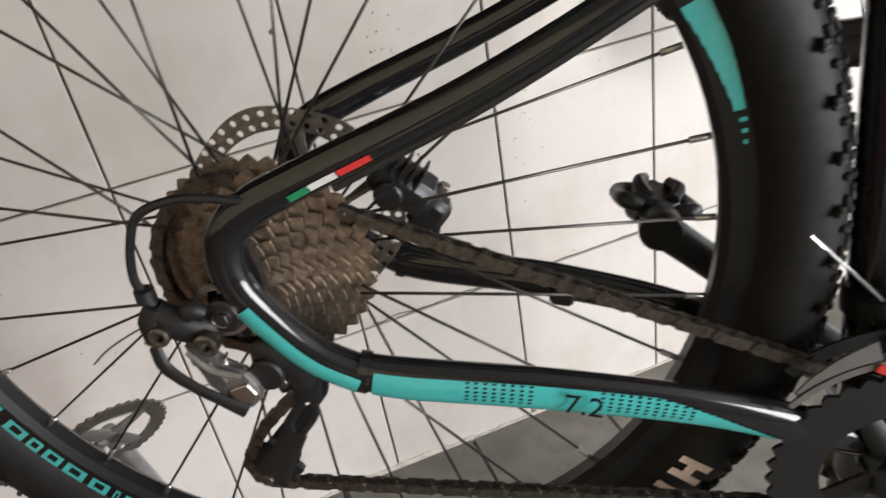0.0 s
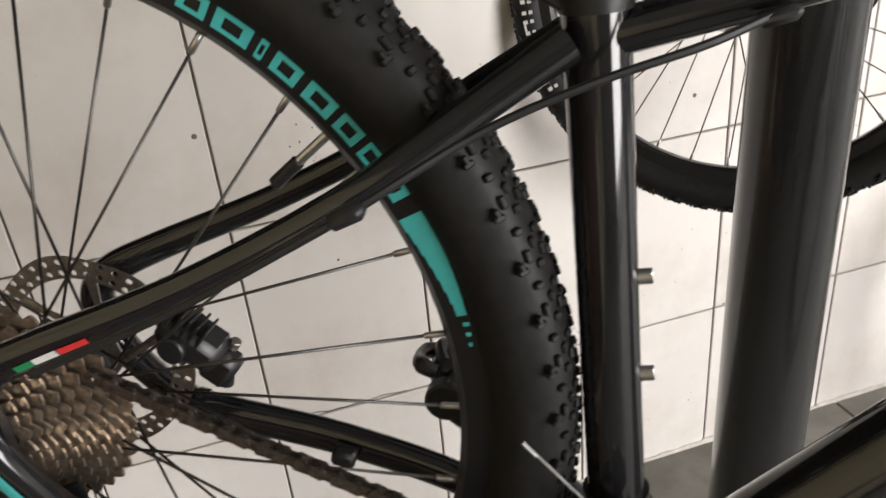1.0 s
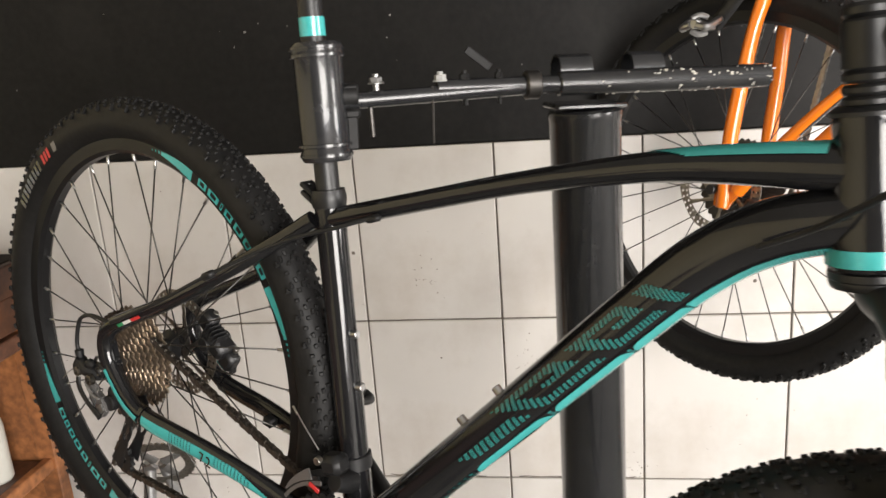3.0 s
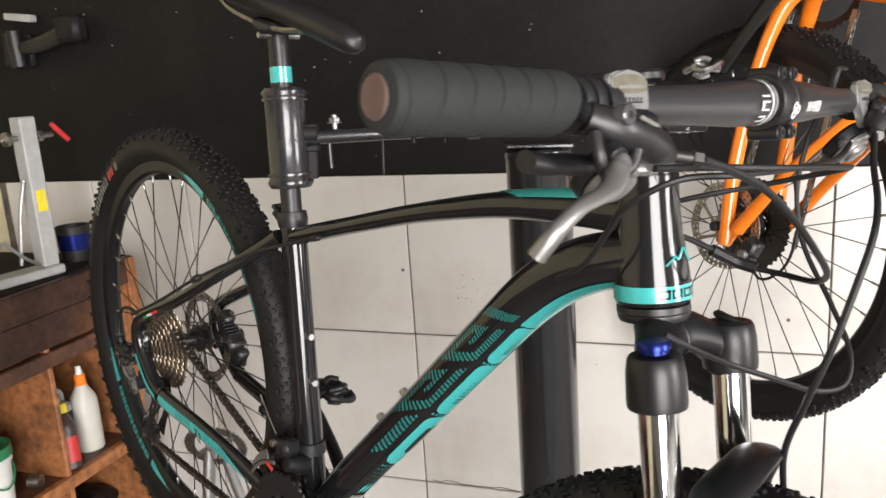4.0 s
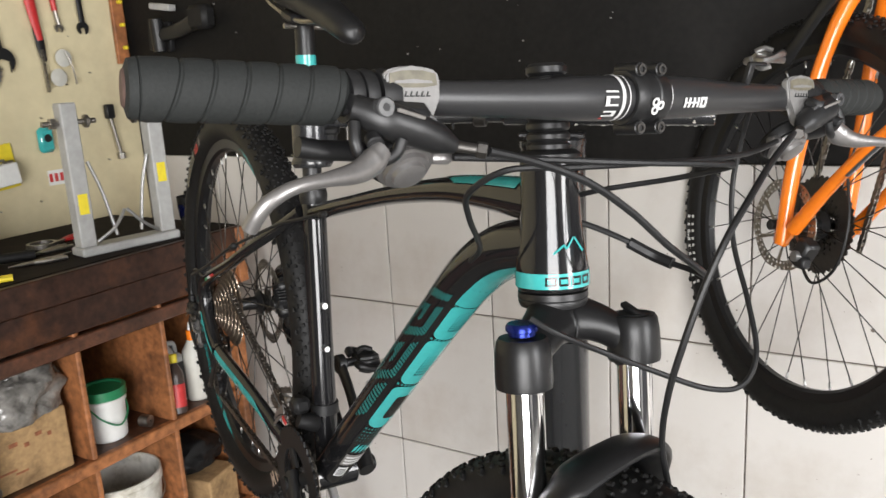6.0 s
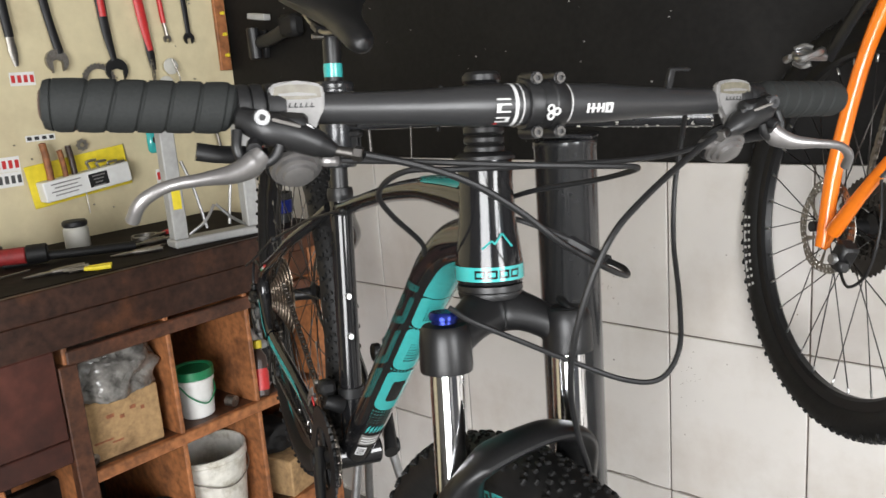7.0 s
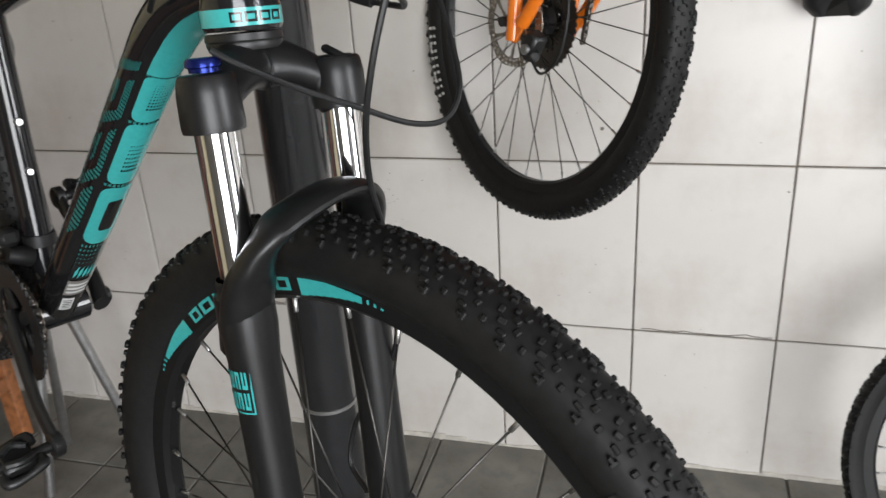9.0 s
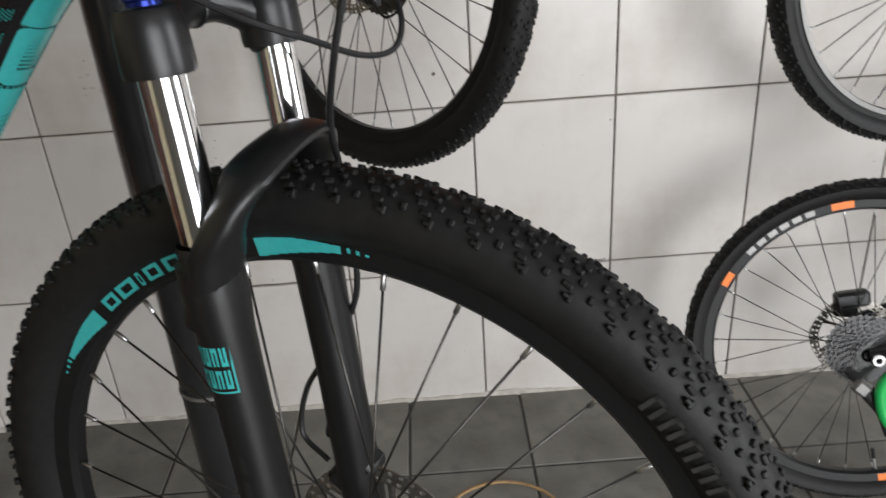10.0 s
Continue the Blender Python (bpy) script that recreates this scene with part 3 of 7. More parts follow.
def wheel(parent, name, at, spin, tread, rim_label="", colour=TEAL, rotor=0.08, cogs=(), spokes=32, R=0.366, rim_r=0.292, logo=(), side_logo=None, wide=0.027, tyre_print=(), cog_mat=COGSTEEL, phase=0.0):
    """A spoked wheel with its axle along y: the rim carries tyre, tread, spokes, hub, rotor and cogs."""
    bm = lathe(bm_new(), [(rim_r, -0.006), (rim_r, 0.006), (rim_r + 0.005, 0.0115), (rim_r + 0.024, 0.0135), (rim_r + 0.024, -0.0135), (rim_r + 0.005, -0.0115)], axis=(0, 1, 0), seg=96, close=True)
    rim = part(name, bm, RIMBLACK, parent, rim_label)
    rim.matrix_local = Matrix.Translation(at) @ pose(0, 0, 0, 0, spin, 0)
    b = rim_r + 0.0205
    h = R - 0.0035
    prof = [(b, -0.0125), (b + 0.004, -0.0175), (b + 0.016, -wide + 0.001), (b + 0.026, -wide), (h - 0.012, -wide + 0.003), (h - 0.005, -wide * 0.68), (h - 0.0012, -wide * 0.35), (h, 0)]
    prof += [(r, -v) for r, v in prof[-2::-1]]
    part("tyre", lathe(bm_new(), prof, axis=(0, 1, 0), seg=96), RUBBER, rim)
    if tread:
        bm = bm_new()
        for i in range(tread):
            for v, along, sx, sy, skew in KNOBS:
                for s in (-1, 1):
                    q = 2 * math.pi * (i + along + (0.5 if s > 0 else 0)) / tread
                    fall = (abs(v) / 0.027) ** 2.3 * 0.0125
                    tilt = -s * v / wide * 58
                    m = pose(0, 0, 0, 0, -math.degrees(q) + 90, 0).to_3x3() @ pose(0, 0, 0, tilt, 0, s * skew).to_3x3()
                    c = Vector((math.cos(q) * (h - fall), s * v * wide / 0.027, math.sin(q) * (h - fall)))
                    box(bm, c, (sx * 1.08, sy * 1.1, 0.0046), 0.0009, m)
        tagged(part("tread", bm, RUBBER, rim, "", False), "", kind="stuff")
    for q0, q1, r0, r1, mat in logo:
        for s in (-1, 1):
            bm = bm_new()
            ra, rb = rim_r + 0.005 + 0.019 * r0, rim_r + 0.005 + 0.019 * r1
            va, vb = 0.0115 + 0.002 * r0 + 0.0005, 0.0115 + 0.002 * r1 + 0.0005
            ring_arc(bm, ra, rb, s * va, s * vb, q0, q1, max(3, int(abs(q1 - q0) / 2)))
            part("rim_decal", bm, mat, rim)
    for q0, q1, r0, r1, mat in tyre_print:
        for s in (-1, 1):
            bm = bm_new()
            w = s * (wide + 0.0006)
            ring_arc(bm, r0, r1, w, w, q0, q1, max(3, int(abs(q1 - q0) / 2)))
            part("tyre_print", bm, mat, rim)
    bm = bm_new()
    lathe(bm, [(0, -0.062), (0.008, -0.062), (0.010, -0.05), (0.012, -0.04), (0.024, -0.032), (0.024, -0.029), (0.013, -0.022), (0.0115, 0), (0.013, 0.022), (0.024, 0.029), (0.024, 0.032), (0.014, 0.04), (0.010, 0.05), (0.008, 0.062), (0, 0.062)], axis=(0, 1, 0), seg=24)
    part("hub", bm, MATTEBLACK, rim)
    for i in range(spokes):
        s = 1 if i % 2 else -1
        q = 2 * math.pi * i / spokes + radians(phase)
        lead = (1 if (i // 2) % 2 else -1) * radians(62)
        a = Vector((0.0225 * math.cos(q + lead), s * 0.0305, 0.0225 * math.sin(q + lead)))
        b2 = Vector(((rim_r - 0.001) * math.cos(q), s * 0.002, (rim_r - 0.001) * math.sin(q)))
        d = b2 - a
        o = mesh_part("spoke", SPOKE_ME, SPOKESTEEL, rim, "", False)
        o.matrix_local = Matrix.Translation(a) @ d.to_track_quat("Z", "Y").to_matrix().to_4x4() @ Matrix.Diagonal((1, 1, d.length, 1))
        o = mesh_part("nipple", NIPPLE_ME, SILVER, rim, "", False)
        o.matrix_local = Matrix.Translation(b2 - d.normalized() * 0.013) @ d.to_track_quat("Z", "Y").to_matrix().to_4x4()
    if rotor:
        o = part("rotor", rotor_mesh(rotor), STEEL, rim, "perforated steel brake disc", False)
        o.matrix_local = Matrix.Translation((0, 0.047, 0))
    for k, teeth in enumerate(cogs):
        o = part("cog", cog_mesh(teeth, 0.0019, hollow=0.68, holes=max(8, teeth // 2)), cog_mat, rim, "", False)
        o.matrix_local = Matrix.Translation((0, -0.024 - 0.0042 * k, 0))
    return rim


def as_mesh(bm, name, smooth=True):
    bmesh.ops.recalc_face_normals(bm, faces=bm.faces)
    me = bpy.data.meshes.new(name)
    bm.to_mesh(me)
    bm.free()
    me.polygons.foreach_set("use_smooth", [smooth] * len(me.polygons))
    return me


SPOKE_ME, NIPPLE_ME = as_mesh(SPOKE, "spoke"), as_mesh(NIPPLE, "nipple")


def valve(parent, q, rim_r):
    bm = bm_new()
    d = Vector((math.cos(q), 0, math.sin(q)))
    cyl(bm, d * rim_r, d * (rim_r - 0.028), 0.003, 10)
    part("valve_stem", bm, SILVER, parent)
    bm = cyl(bm_new(), d * (rim_r - 0.026), d * (rim_r - 0.048), 0.0042, 10)
    part("valve_cap", bm, PLASTICBLACK, parent)


def chain_links(bm, path, size=0.0127):
    """Links of a roller chain laid along a path."""
    pts = [Vector(p) for p in path]
    total = sum((b - a).length for a, b in zip(pts, pts[1:]))
    n = int(total / size)
    seat, k, gone = [], 0, 0.0
    for i in range(n + 1):
        want = i * size
        while k < len(pts) - 2 and gone + (pts[k + 1] - pts[k]).length < want:
            gone += (pts[k + 1] - pts[k]).length
            k += 1
        seat.append(pts[k].lerp(pts[k + 1], min(1, (want - gone) / max(1e-6, (pts[k + 1] - pts[k]).length))))
    for i, (a, b) in enumerate(zip(seat, seat[1:])):
        d = (b - a).normalized()
        w = 0.0037 if i % 2 else 0.0025
        side_ = Vector((0, 1, 0))
        nrm = d.cross(side_).normalized()
        m = Matrix((d, side_, nrm)).transposed().to_4x4()
        L = (b - a).length
        out = []
        for q in range(12):
            z = 2 * math.pi * q / 12
            x = 0.005 * math.cos(z) + (L if math.cos(z) > 0.01 else 0 if math.cos(z) < -0.01 else L / 2)
            y = 0.005 * math.sin(z) * (0.72 if abs(math.cos(z)) < 0.1 else 1)
            out.append((x, y))
        for s in (-1, 1):
            plate(bm, out, 0.0011, Matrix.Translation(a + side_ * s * w) @ m)
        cyl(bm, a - side_ * 0.0042, a + side_ * 0.0042, 0.0021, 6)
        if i % 2:
            cyl(bm, a - side_ * 0.002, a + side_ * 0.002, 0.0038, 8)
    return bm


# ---- the mountain bike in the stand ----
bike = thing("mountain_bike", BIKE, "black and teal hardtail mountain bike clamped in a repair stand", "bicycle")
word = []
for q, w in ((0, 3.6), (4.4, 2.2), (7.4, 3.0), (11.2, 3.6), (15.8, 3.2), (20, 0.9), (21.8, 4.2), (26.8, 3.2)):
    word += [(q, q + w, 0.70, 0.86, TEAL), (q, q + w * 0.25, 0.22, 0.86, TEAL), (q + w * 0.75, q + w, 0.22, 0.86, TEAL), (q, q + w, 0.22, 0.36, TEAL)]


def rim_print(start):
    """Two teal wedges with a row of plain bars between them."""
    out = [(start - 3.62 - 1.6 * k, start - 2 - 1.6 * k, 0.05 + 0.05 * k, 0.95 - 0.03 * k, TEAL) for k in range(8)]
    out += [(start + a, start + b, c, d, m) for a, b, c, d, m in word]
    for k in range(8):
        out.append((start + 32.5 + 1.5 * k, start + 34.02 + 1.5 * k, 0.05 + 0.055 * k, 0.95 - 0.03 * k, TEAL))
    for k in range(6):
        if k < 3:
            out.append((start - 16.2 - k * 1.3, start - 15.7 - k * 1.3, 0.5, 0.72 - 0.05 * k, TEAL))
            out.append((start + 45.2 + k * 1.3, start + 45.7 + k * 1.3, 0.5, 0.72 - 0.05 * k, TEAL))
    return out


rear = wheel(bike, "rear_wheel", (0.002, 0, -0.004), 0, 66, "black rear wheel with teal rim print and knobbly tyre", cogs=(36, 32, 28, 24, 21, 18, 15, 13, 11), rim_r=0.289, R=0.366, phase=3.7, logo=rim_print(REAR_LOGO) + rim_print(REAR_LOGO + 180), tyre_print=[(131, 133, 0.324, 0.338, PRINTGREY)] + [(135 + 1.7 * k, 136.1 + 1.7 * k, 0.323, 0.338, RED) for k in range(3)] + [(141.5 + 1.9 * k, 142.7 + 1.9 * k, 0.322, 0.339, DECALGREY) for k in range(9)] + [(-37 + 5.2 * k + d, -35.9 + 5.2 * k + d, 0.318, 0.342, TANPRINT) for k in range(4) for d in (0, 2.4)] + [(-36 + 5.2 * k, -34.4 + 5.2 * k, 0.326, 0.333, TANPRINT) for k in range(4)])
valve(rear, radians(REAR_VALVE), 0.289)
front = wheel(bike, "front_wheel", (1.063, 0.003, -0.002), 0, 68, "black front wheel with teal rim print and knobbly tyre", rim_r=0.304, R=0.380, phase=6.8, wide=0.029, logo=rim_print(FRONT_LOGO) + rim_print(FRONT_LOGO + 180), tyre_print=[(44 + 3.1 * k + d, 44.6 + 3.1 * k + d, 0.337, 0.353, FAINTPRINT) for k in range(6) for d in (0, 1.5)] + [(44 + 3.1 * k, 46.1 + 3.1 * k, 0.350, 0.353, FAINTPRINT) for k in range(6)])

# frame
ST_LOW, ST_TOP = seat_axis(-0.06), seat_axis(0.328)
bm = tube(bm_new(), [ST_LOW, seat_axis(0.15), ST_TOP], [0.0185, 0.0175, 0.0175], 24)
part("seat_tube", bm, GLOSSBLACK, bike)
DT = [(0.4285, 0, -0.055), (0.495, 0, 0.06), (0.5925, 0, 0.227), (0.664, 0, 0.350), (0.708, 0, 0.421), (0.752, 0, 0.467), (0.808, 0, 0.500)]
DTR, DTF = [0.024, 0.0255, 0.0255, 0.0258, 0.0265, 0.0262, 0.024], [1.05, 1.05, 1.0, 1.0, 1.05, 1.1, 1.15]
tube_ = tube(bm_new(), DT, DTR, 28, 10, side=(0, 1, 0), flat=DTF)
down_tube = part("down_tube", tube_, GLOSSBLACK, bike)
UND = -math.pi / 2


def on_tube(name, mat, a, b, q0, q1, lift=0.0008, skew=0.0, nq=8):
    return part(name, wrap(bm_new(), DT, DTR, a, b, UND + q0, UND + q1, lift, 10, (0, 1, 0), DTF, nq, skew), mat, down_tube)


def rounded_field(name, mat, a, b, q0, q1, corner, lift):
    """A printed field with rounded ends on the underside of the tube."""
    bm, rows_, n, nq = bm_new(), [], 28, 10
    path, mid, half = spline(DT, 10), (q0 + q1) / 2, (q1 - q0) / 2
    fr = frames(path, (0, 1, 0))
    for i in range(n + 1):
        f_ = i / n
        edge = min(f_, 1 - f_) / 0.16
        span = half * (1 - corner * (1 - math.sqrt(max(0.0, 1 - (1 - min(1.0, edge)) ** 2))))
        t = (a + (b - a) * f_) * (len(path) - 1)
        k = min(int(t), len(path) - 2)
        g = t / (len(path) - 1) * (len(DT) - 1)
        h = min(int(g), len(DT) - 2)
        r = DTR[h] + (DTR[h + 1] - DTR[h]) * (g - h) + lift
        fl = DTF[h] + (DTF[h + 1] - DTF[h]) * (g - h)
        at = path[k].lerp(path[k + 1], t - k)
        rows_.append([bm.verts.new(at + r * (math.cos(q) * fr[k][1] * fl + math.sin(q) * fr[k][2])) for q in (UND + mid - span + 2 * span * j / nq for j in range(nq + 1))])
    for u, v in zip(rows_, rows_[1:]):
        for j in range(nq):
            bm.faces.new((u[j], u[j + 1], v[j + 1], v[j]))
    return part(name, bm, mat, down_tube)


# bright teal print on the underside: four rounded fields that run together towards the head
QA, QB = -0.74, 0.78
rounded_field("teal_field", TEAL, 0.243, 0.348, QA, QB, 0.55, 0.0008)
rounded_field("dark_slot", GLOSSBLACK, 0.268, 0.322, -0.30, 0.34, 0.3, 0.0013)
rounded_field("teal_field", TEAL, 0.356, 0.478, QA, QB, 0.35, 0.0008)
rounded_field("teal_field", TEAL, 0.484, 0.604, QA, QB, 0.35, 0.0008)
on_tube("teal_field", TEAL, 0.608, 0.70, QA, QB)
for k in range(30):  # tapering end of the print, cut by thin dark lines
    a = 0.70 + 0.0092 * k
    f_ = k / 29
    on_tube("teal_field", TEAL, a, a + 0.0092 - 0.0034 * f_, QA - 0.10 * f_, QB - 0.35 * f_, nq=6)
for a0, rows_ in ((0.383, 7), (0.515, 9)):  # half-tone hearts of the two middle fields
    bm = bm_new()
    for i in range(rows_):
        for j in range(6):
            wide_ = 0.0042 - 0.0003 * i
            wrap_quad(bm, DT, DTR, a0 + 0.0082 * i, wide_, UND - 0.30 + 0.105 * j, 0.062 - 0.005 * i, 0.0013, (0, 1, 0), DTF)
    tagged(part("halftone_dots", bm, GLOSSBLACK, down_tube), "", kind="stuff")
for a0, a1 in ((0.349, 0.357), (0.477, 0.486), (0.604, 0.609)):
    bm = bm_new()
    for j in range(9):
        wrap_quad(bm, DT, DTR, (a0 + a1) / 2, (a1 - a0) * 0.6, UND - 0.68 + 0.165 * j, 0.10, 0.0014, (0, 1, 0), DTF)
    tagged(part("halftone_dots", bm, MIDTEAL, down_tube), "", kind="stuff")
bm = bm_new()
for i in range(6):  # teal specks that thin out towards the bottom bracket
    for j in range(9):
        wrap_quad(bm, DT, DTR, 0.238 - 0.0085 * i, 0.0042 - 0.0006 * i, UND - 0.62 + 0.155 * j, 0.06 - 0.007 * i, 0.0010, (0, 1, 0), DTF)
tagged(part("halftone_dots", bm, MIDTEAL, down_tube), "", kind="stuff")
for s in (0, 1):
    # rows of small dots that fill slanted strokes on the flanks
    bm = bm_new()
    q = math.pi if s == 0 else 0
    strokes = []
    for a in (0.330, 0.448):
        strokes += [(a, a + 0.022, 0, 1), (a, a + 0.096, 0, 0.2), (a, a + 0.096, 0.8, 1), (a + 0.074, a + 0.096, 0.0, 0.5), (a + 0.045, a + 0.096, 0.38, 0.55)]
    strokes += [(0.235, 0.315, 0.55, 0.95), (0.575, 0.602, 0, 1)]
    for i in range(54):
        for j in range(18):
            ss, g = 0.22 + 0.0074 * i + (0.0037 if j % 2 else 0), (j + 0.5) / 18
            if any(a <= ss <= b and lo <= g <= hi for a, b, lo, hi in strokes):
                z = (g - 0.5) * 1.15
                wrap_quad(bm, DT, DTR, ss - 0.06 * (g - 0.5) * (-1 if s == 0 else 1), 0.0048, q + z, 0.043, 0.0009, (0, 1, 0), DTF)
    tagged(part("halftone_dots", bm, MIDTEAL, down_tube), "", kind="stuff")
on_tube("label_patch", PRINTWHITE, 0.055, 0.10, -0.55, 0.0, 0.001)
on_tube("label_patch", PRINTGREY, 0.112, 0.158, -0.62, 0.45, 0.001)
for k in range(5):
    on_tube("label_bar", DECALGREY, 0.062 + 0.007 * k, 0.065 + 0.007 * k, -0.48, -0.08, 0.0014)
for k in range(3):
    on_tube("label_bar", PRINTWHITE, 0.120 + 0.012 * k, 0.126 + 0.012 * k, -0.54, 0.36, 0.0014)
for k in range(5):
    on_tube("teal_mark", TEAL, 0.172, 0.190, -0.5 + 0.19 * k, -0.36 + 0.19 * k, 0.001, 0.012)
TT = [(0.294, 0, 0.309), (0.42, 0, 0.376), (0.53, 0, 0.433), (0.64, 0, 0.483), (0.72, 0, 0.511), (0.792, 0, 0.532)]
TTR, TTF = [0.0120, 0.0108, 0.0110, 0.0132, 0.0165, 0.0200], [1.25, 1.45, 1.45, 1.4, 1.25, 1.1]
top_tube = part("top_tube", tube(bm_new(), TT, TTR, 24, 10, side=(0, 1, 0), flat=TTF), GLOSSBLACK, bike)
part("teal_field", wrap(bm_new(), TT, TTR, 0.68, 0.95, 0.62, math.pi - 0.62, 0.0009, 10, (0, 1, 0), TTF), TEAL, top_tube)
for k in range(8):
    part("teal_field", wrap(bm_new(), TT, TTR, 0.60 + 0.01 * k, 0.6101 + 0.01 * k, 1.42 - 0.1 * k, math.pi - 1.42 + 0.1 * k, 0.0009, 10, (0, 1, 0), TTF), TEAL, top_tube)
bm = bm_new()
top, low = Vector(head_axis(0.570)), Vector(head_axis(0.466))
d = (top - low)
L = d.length
lathe(bm, [(0.02, 0), (0.030, 0), (0.0315, 0.004), (0.0312, 0.018), (0.0292, 0.034), (0.0262, 0.056), (0.0245, L - 0.02), (0.0252, L - 0.008), (0.0245, L), (0.018, L)], low, d, 36)
head = part("head_tube", bm, GLOSSBLACK, bike)
bm = lathe(bm_new(), [(0.0320, 0.0035), (0.0318, 0.0165)], low, d, 36)
part("teal_band", bm, TEAL, head)
fwd = Vector((1, 0, 0)) - d.normalized() * d.normalized().x
fwd.normalize()
def on_head(h, q, r):
    return low + d.normalized() * h + r * (math.cos(q) * fwd + math.sin(q) * Vector((0, 1, 0)))
for q0 in (-0.85, -0.50, -0.15, 0.20):
    bm = bm_new()
    for a, b, lo, hi in ((q0, q0 + 0.27, 0.0062, 0.0080), (q0 + 0.03, q0 + 0.30, 0.0120, 0.0138), (q0, q0 + 0.05, 0.0062, 0.0138), (q0 + 0.24, q0 + 0.29, 0.0062, 0.0138)):
        g = [[bm.verts.new(on_head(h, a + (b - a) * i / 4, 0.0325)) for h in (lo, hi)] for i in range(5)]
        for u, v in zip(g, g[1:]):
            bm.faces.new((u[0], u[1], v[1], v[0]))
    part("band_mark", bm, GLOSSBLACK, head)
bm = bm_new()
for (h0, q0), (h1, q1) in (((0.033, -0.62), (0.040, -0.32)), ((0.040, -0.32), (0.037, -0.24)), ((0.037, -0.24), (0.046, 0.0)), ((0.046, 0.0), (0.034, 0.32))):
    tube(bm, [on_head(h0, q0, 0.0305), on_head((h0 + h1) / 2, (q0 + q1) / 2, 0.0305 - 0.08 * ((h0 + h1) / 2 - 0.034)), on_head(h1, q1, 0.0305 - 0.12 * max(0, h1 - 0.036))], 0.0009, 5, 3)
part("peak_mark", bm, TEAL, head)
for s in (-1, 1):
    stay = [(0.288, s * 0.014, 0.310), (0.256, s * 0.028, 0.276), (0.198, s * 0.056, 0.216), (0.12, s * 0.066, 0.148), (0.04, s * 0.070, 0.088), (0.004, s * 0.070, 0.058), (-0.008, s * 0.070, 0.034), (0.0, s * 0.070, 0.006), (0.025, s * 0.070, -0.018), (0.052, s * 0.070, -0.036), (0.085, s * 0.069, -0.046)]
    stay_part = part("seat_stay", tube(bm_new(), stay, [0.0105, 0.0098, 0.0090, 0.0095, 0.0112, 0.0125, 0.013, 0.013, 0.0115, 0.011, 0.0115], 16, 6, side=(0, 1, 0)), GLOSSBLACK, bike)
    cs = [(0.078, s * 0.069, -0.0440), (0.11, s * 0.068, -0.0430), (0.20, s * 0.063, -0.0345), (0.30, s * 0.053, -0.0340), (0.405, s * 0.036, -0.050)]
    csr, csf = [0.0135, 0.0145, 0.0145, 0.0135, 0.014], [0.75, 0.75, 0.7, 0.7, 0.8]
    stay2 = part("chain_stay", tube(bm_new(), cs, csr, 18, 8, side=(0, 1, 0), flat=csf), GLOSSBLACK, bike)
    q = math.pi if s < 0 else 0
    part("teal_field", wrap(bm_new(), cs, csr, 0.10, 0.66, q - 0.58 if s < 0 else q - 0.9, q + 0.9 if s < 0 else q + 0.58, 0.0008, 8, (0, 1, 0), csf), TEAL, stay2)
    for k in range(16):
        a, w = 0.6605 + 0.0125 * k, 0.95 - 0.095 * k
        part("teal_field", wrap(bm_new(), cs, csr, a, a + 0.0125, q - 0.80 * w + 0.2 if s < 0 else q - 0.9, q + 0.9 if s < 0 else q + 0.80 * w - 0.2, 0.0008, 8, (0, 1, 0), csf), TEAL, stay2)
    part("teal_field", wrap(bm_new(), stay, 0.0125, 0.735, 0.985, q - 0.32 if s < 0 else q - 0.9, q + 1.0 if s < 0 else q + 0.32, 0.0008, 6, (0, 1, 0)), TEAL, stay_part)
    part("clip_band", wrap(bm_new(), cs, csr, 0.0, 0.06, 0, 2 * math.pi, 0.0016, 8, (0, 1, 0), csf, nq=16), GLOSSBLACK, stay2)
    bm = bm_new()
    for i in range(26):
        for j in range(5):
            ss = 0.36 + 0.014 * i
            qq = q + (-0.55 + 0.2 * j) * 1.0
            if i > 7 and i < 15:
                continue
            wrap(bm, cs, csr, ss, ss + 0.006, qq, qq + 0.09, 0.0012, 8, (0, 1, 0), csf, nq=1)
    tagged(part("halftone_dots", bm, GLOSSBLACK, stay2), "", kind="stuff")
    if s < 0:
        o = mesh_part("numeral", letters("7.2", 0.0205), GLOSSBLACK, stay2, "", False)
        o.matrix_local = Matrix.Translation((0.218, -0.0770, -0.0330)) @ pose(0, 0, 0, 0, -7, -5)
    bm = plate(bm_new(), [(-0.018, -0.03), (0.004, -0.034), (0.016, -0.02), (0.02, -0.004), (0.012, 0.02), (0.0, 0.045), (-0.012, 0.03), (-0.02, 0.0)], 0.007, Matrix.Translation((0, s * 0.067, 0)))
    part("dropout", bm, GLOSSBLACK, bike)
    bm = cyl(bm_new(), (-0.006, s * 0.066, -0.012), (-0.006, s * 0.082, -0.012), 0.0115, 18)
    cyl(bm, (-0.006, s * 0.080, -0.012), (-0.006, s * 0.085, -0.012), 0.005, 6)
    nut = part("axle_nut", bm, MATTEBLACK, bike)
    bm = lathe(bm_new(), [(0.0150, 0), (0.0180, 0), (0.0180, 0.004), (0.0150, 0.004)], (-0.008, s * 0.074, -0.010), (0, s, 0), 30, True)
    part("washer", bm, SILVER, nut)
    bm = lathe(bm_new(), [(0, 0), (0.004, 0), (0.006, 0.002), (0.006, 0)], (-0.006, s * 0.082, -0.012), (0, s, 0), 16)
    part("nut_face", bm, STEEL, nut)
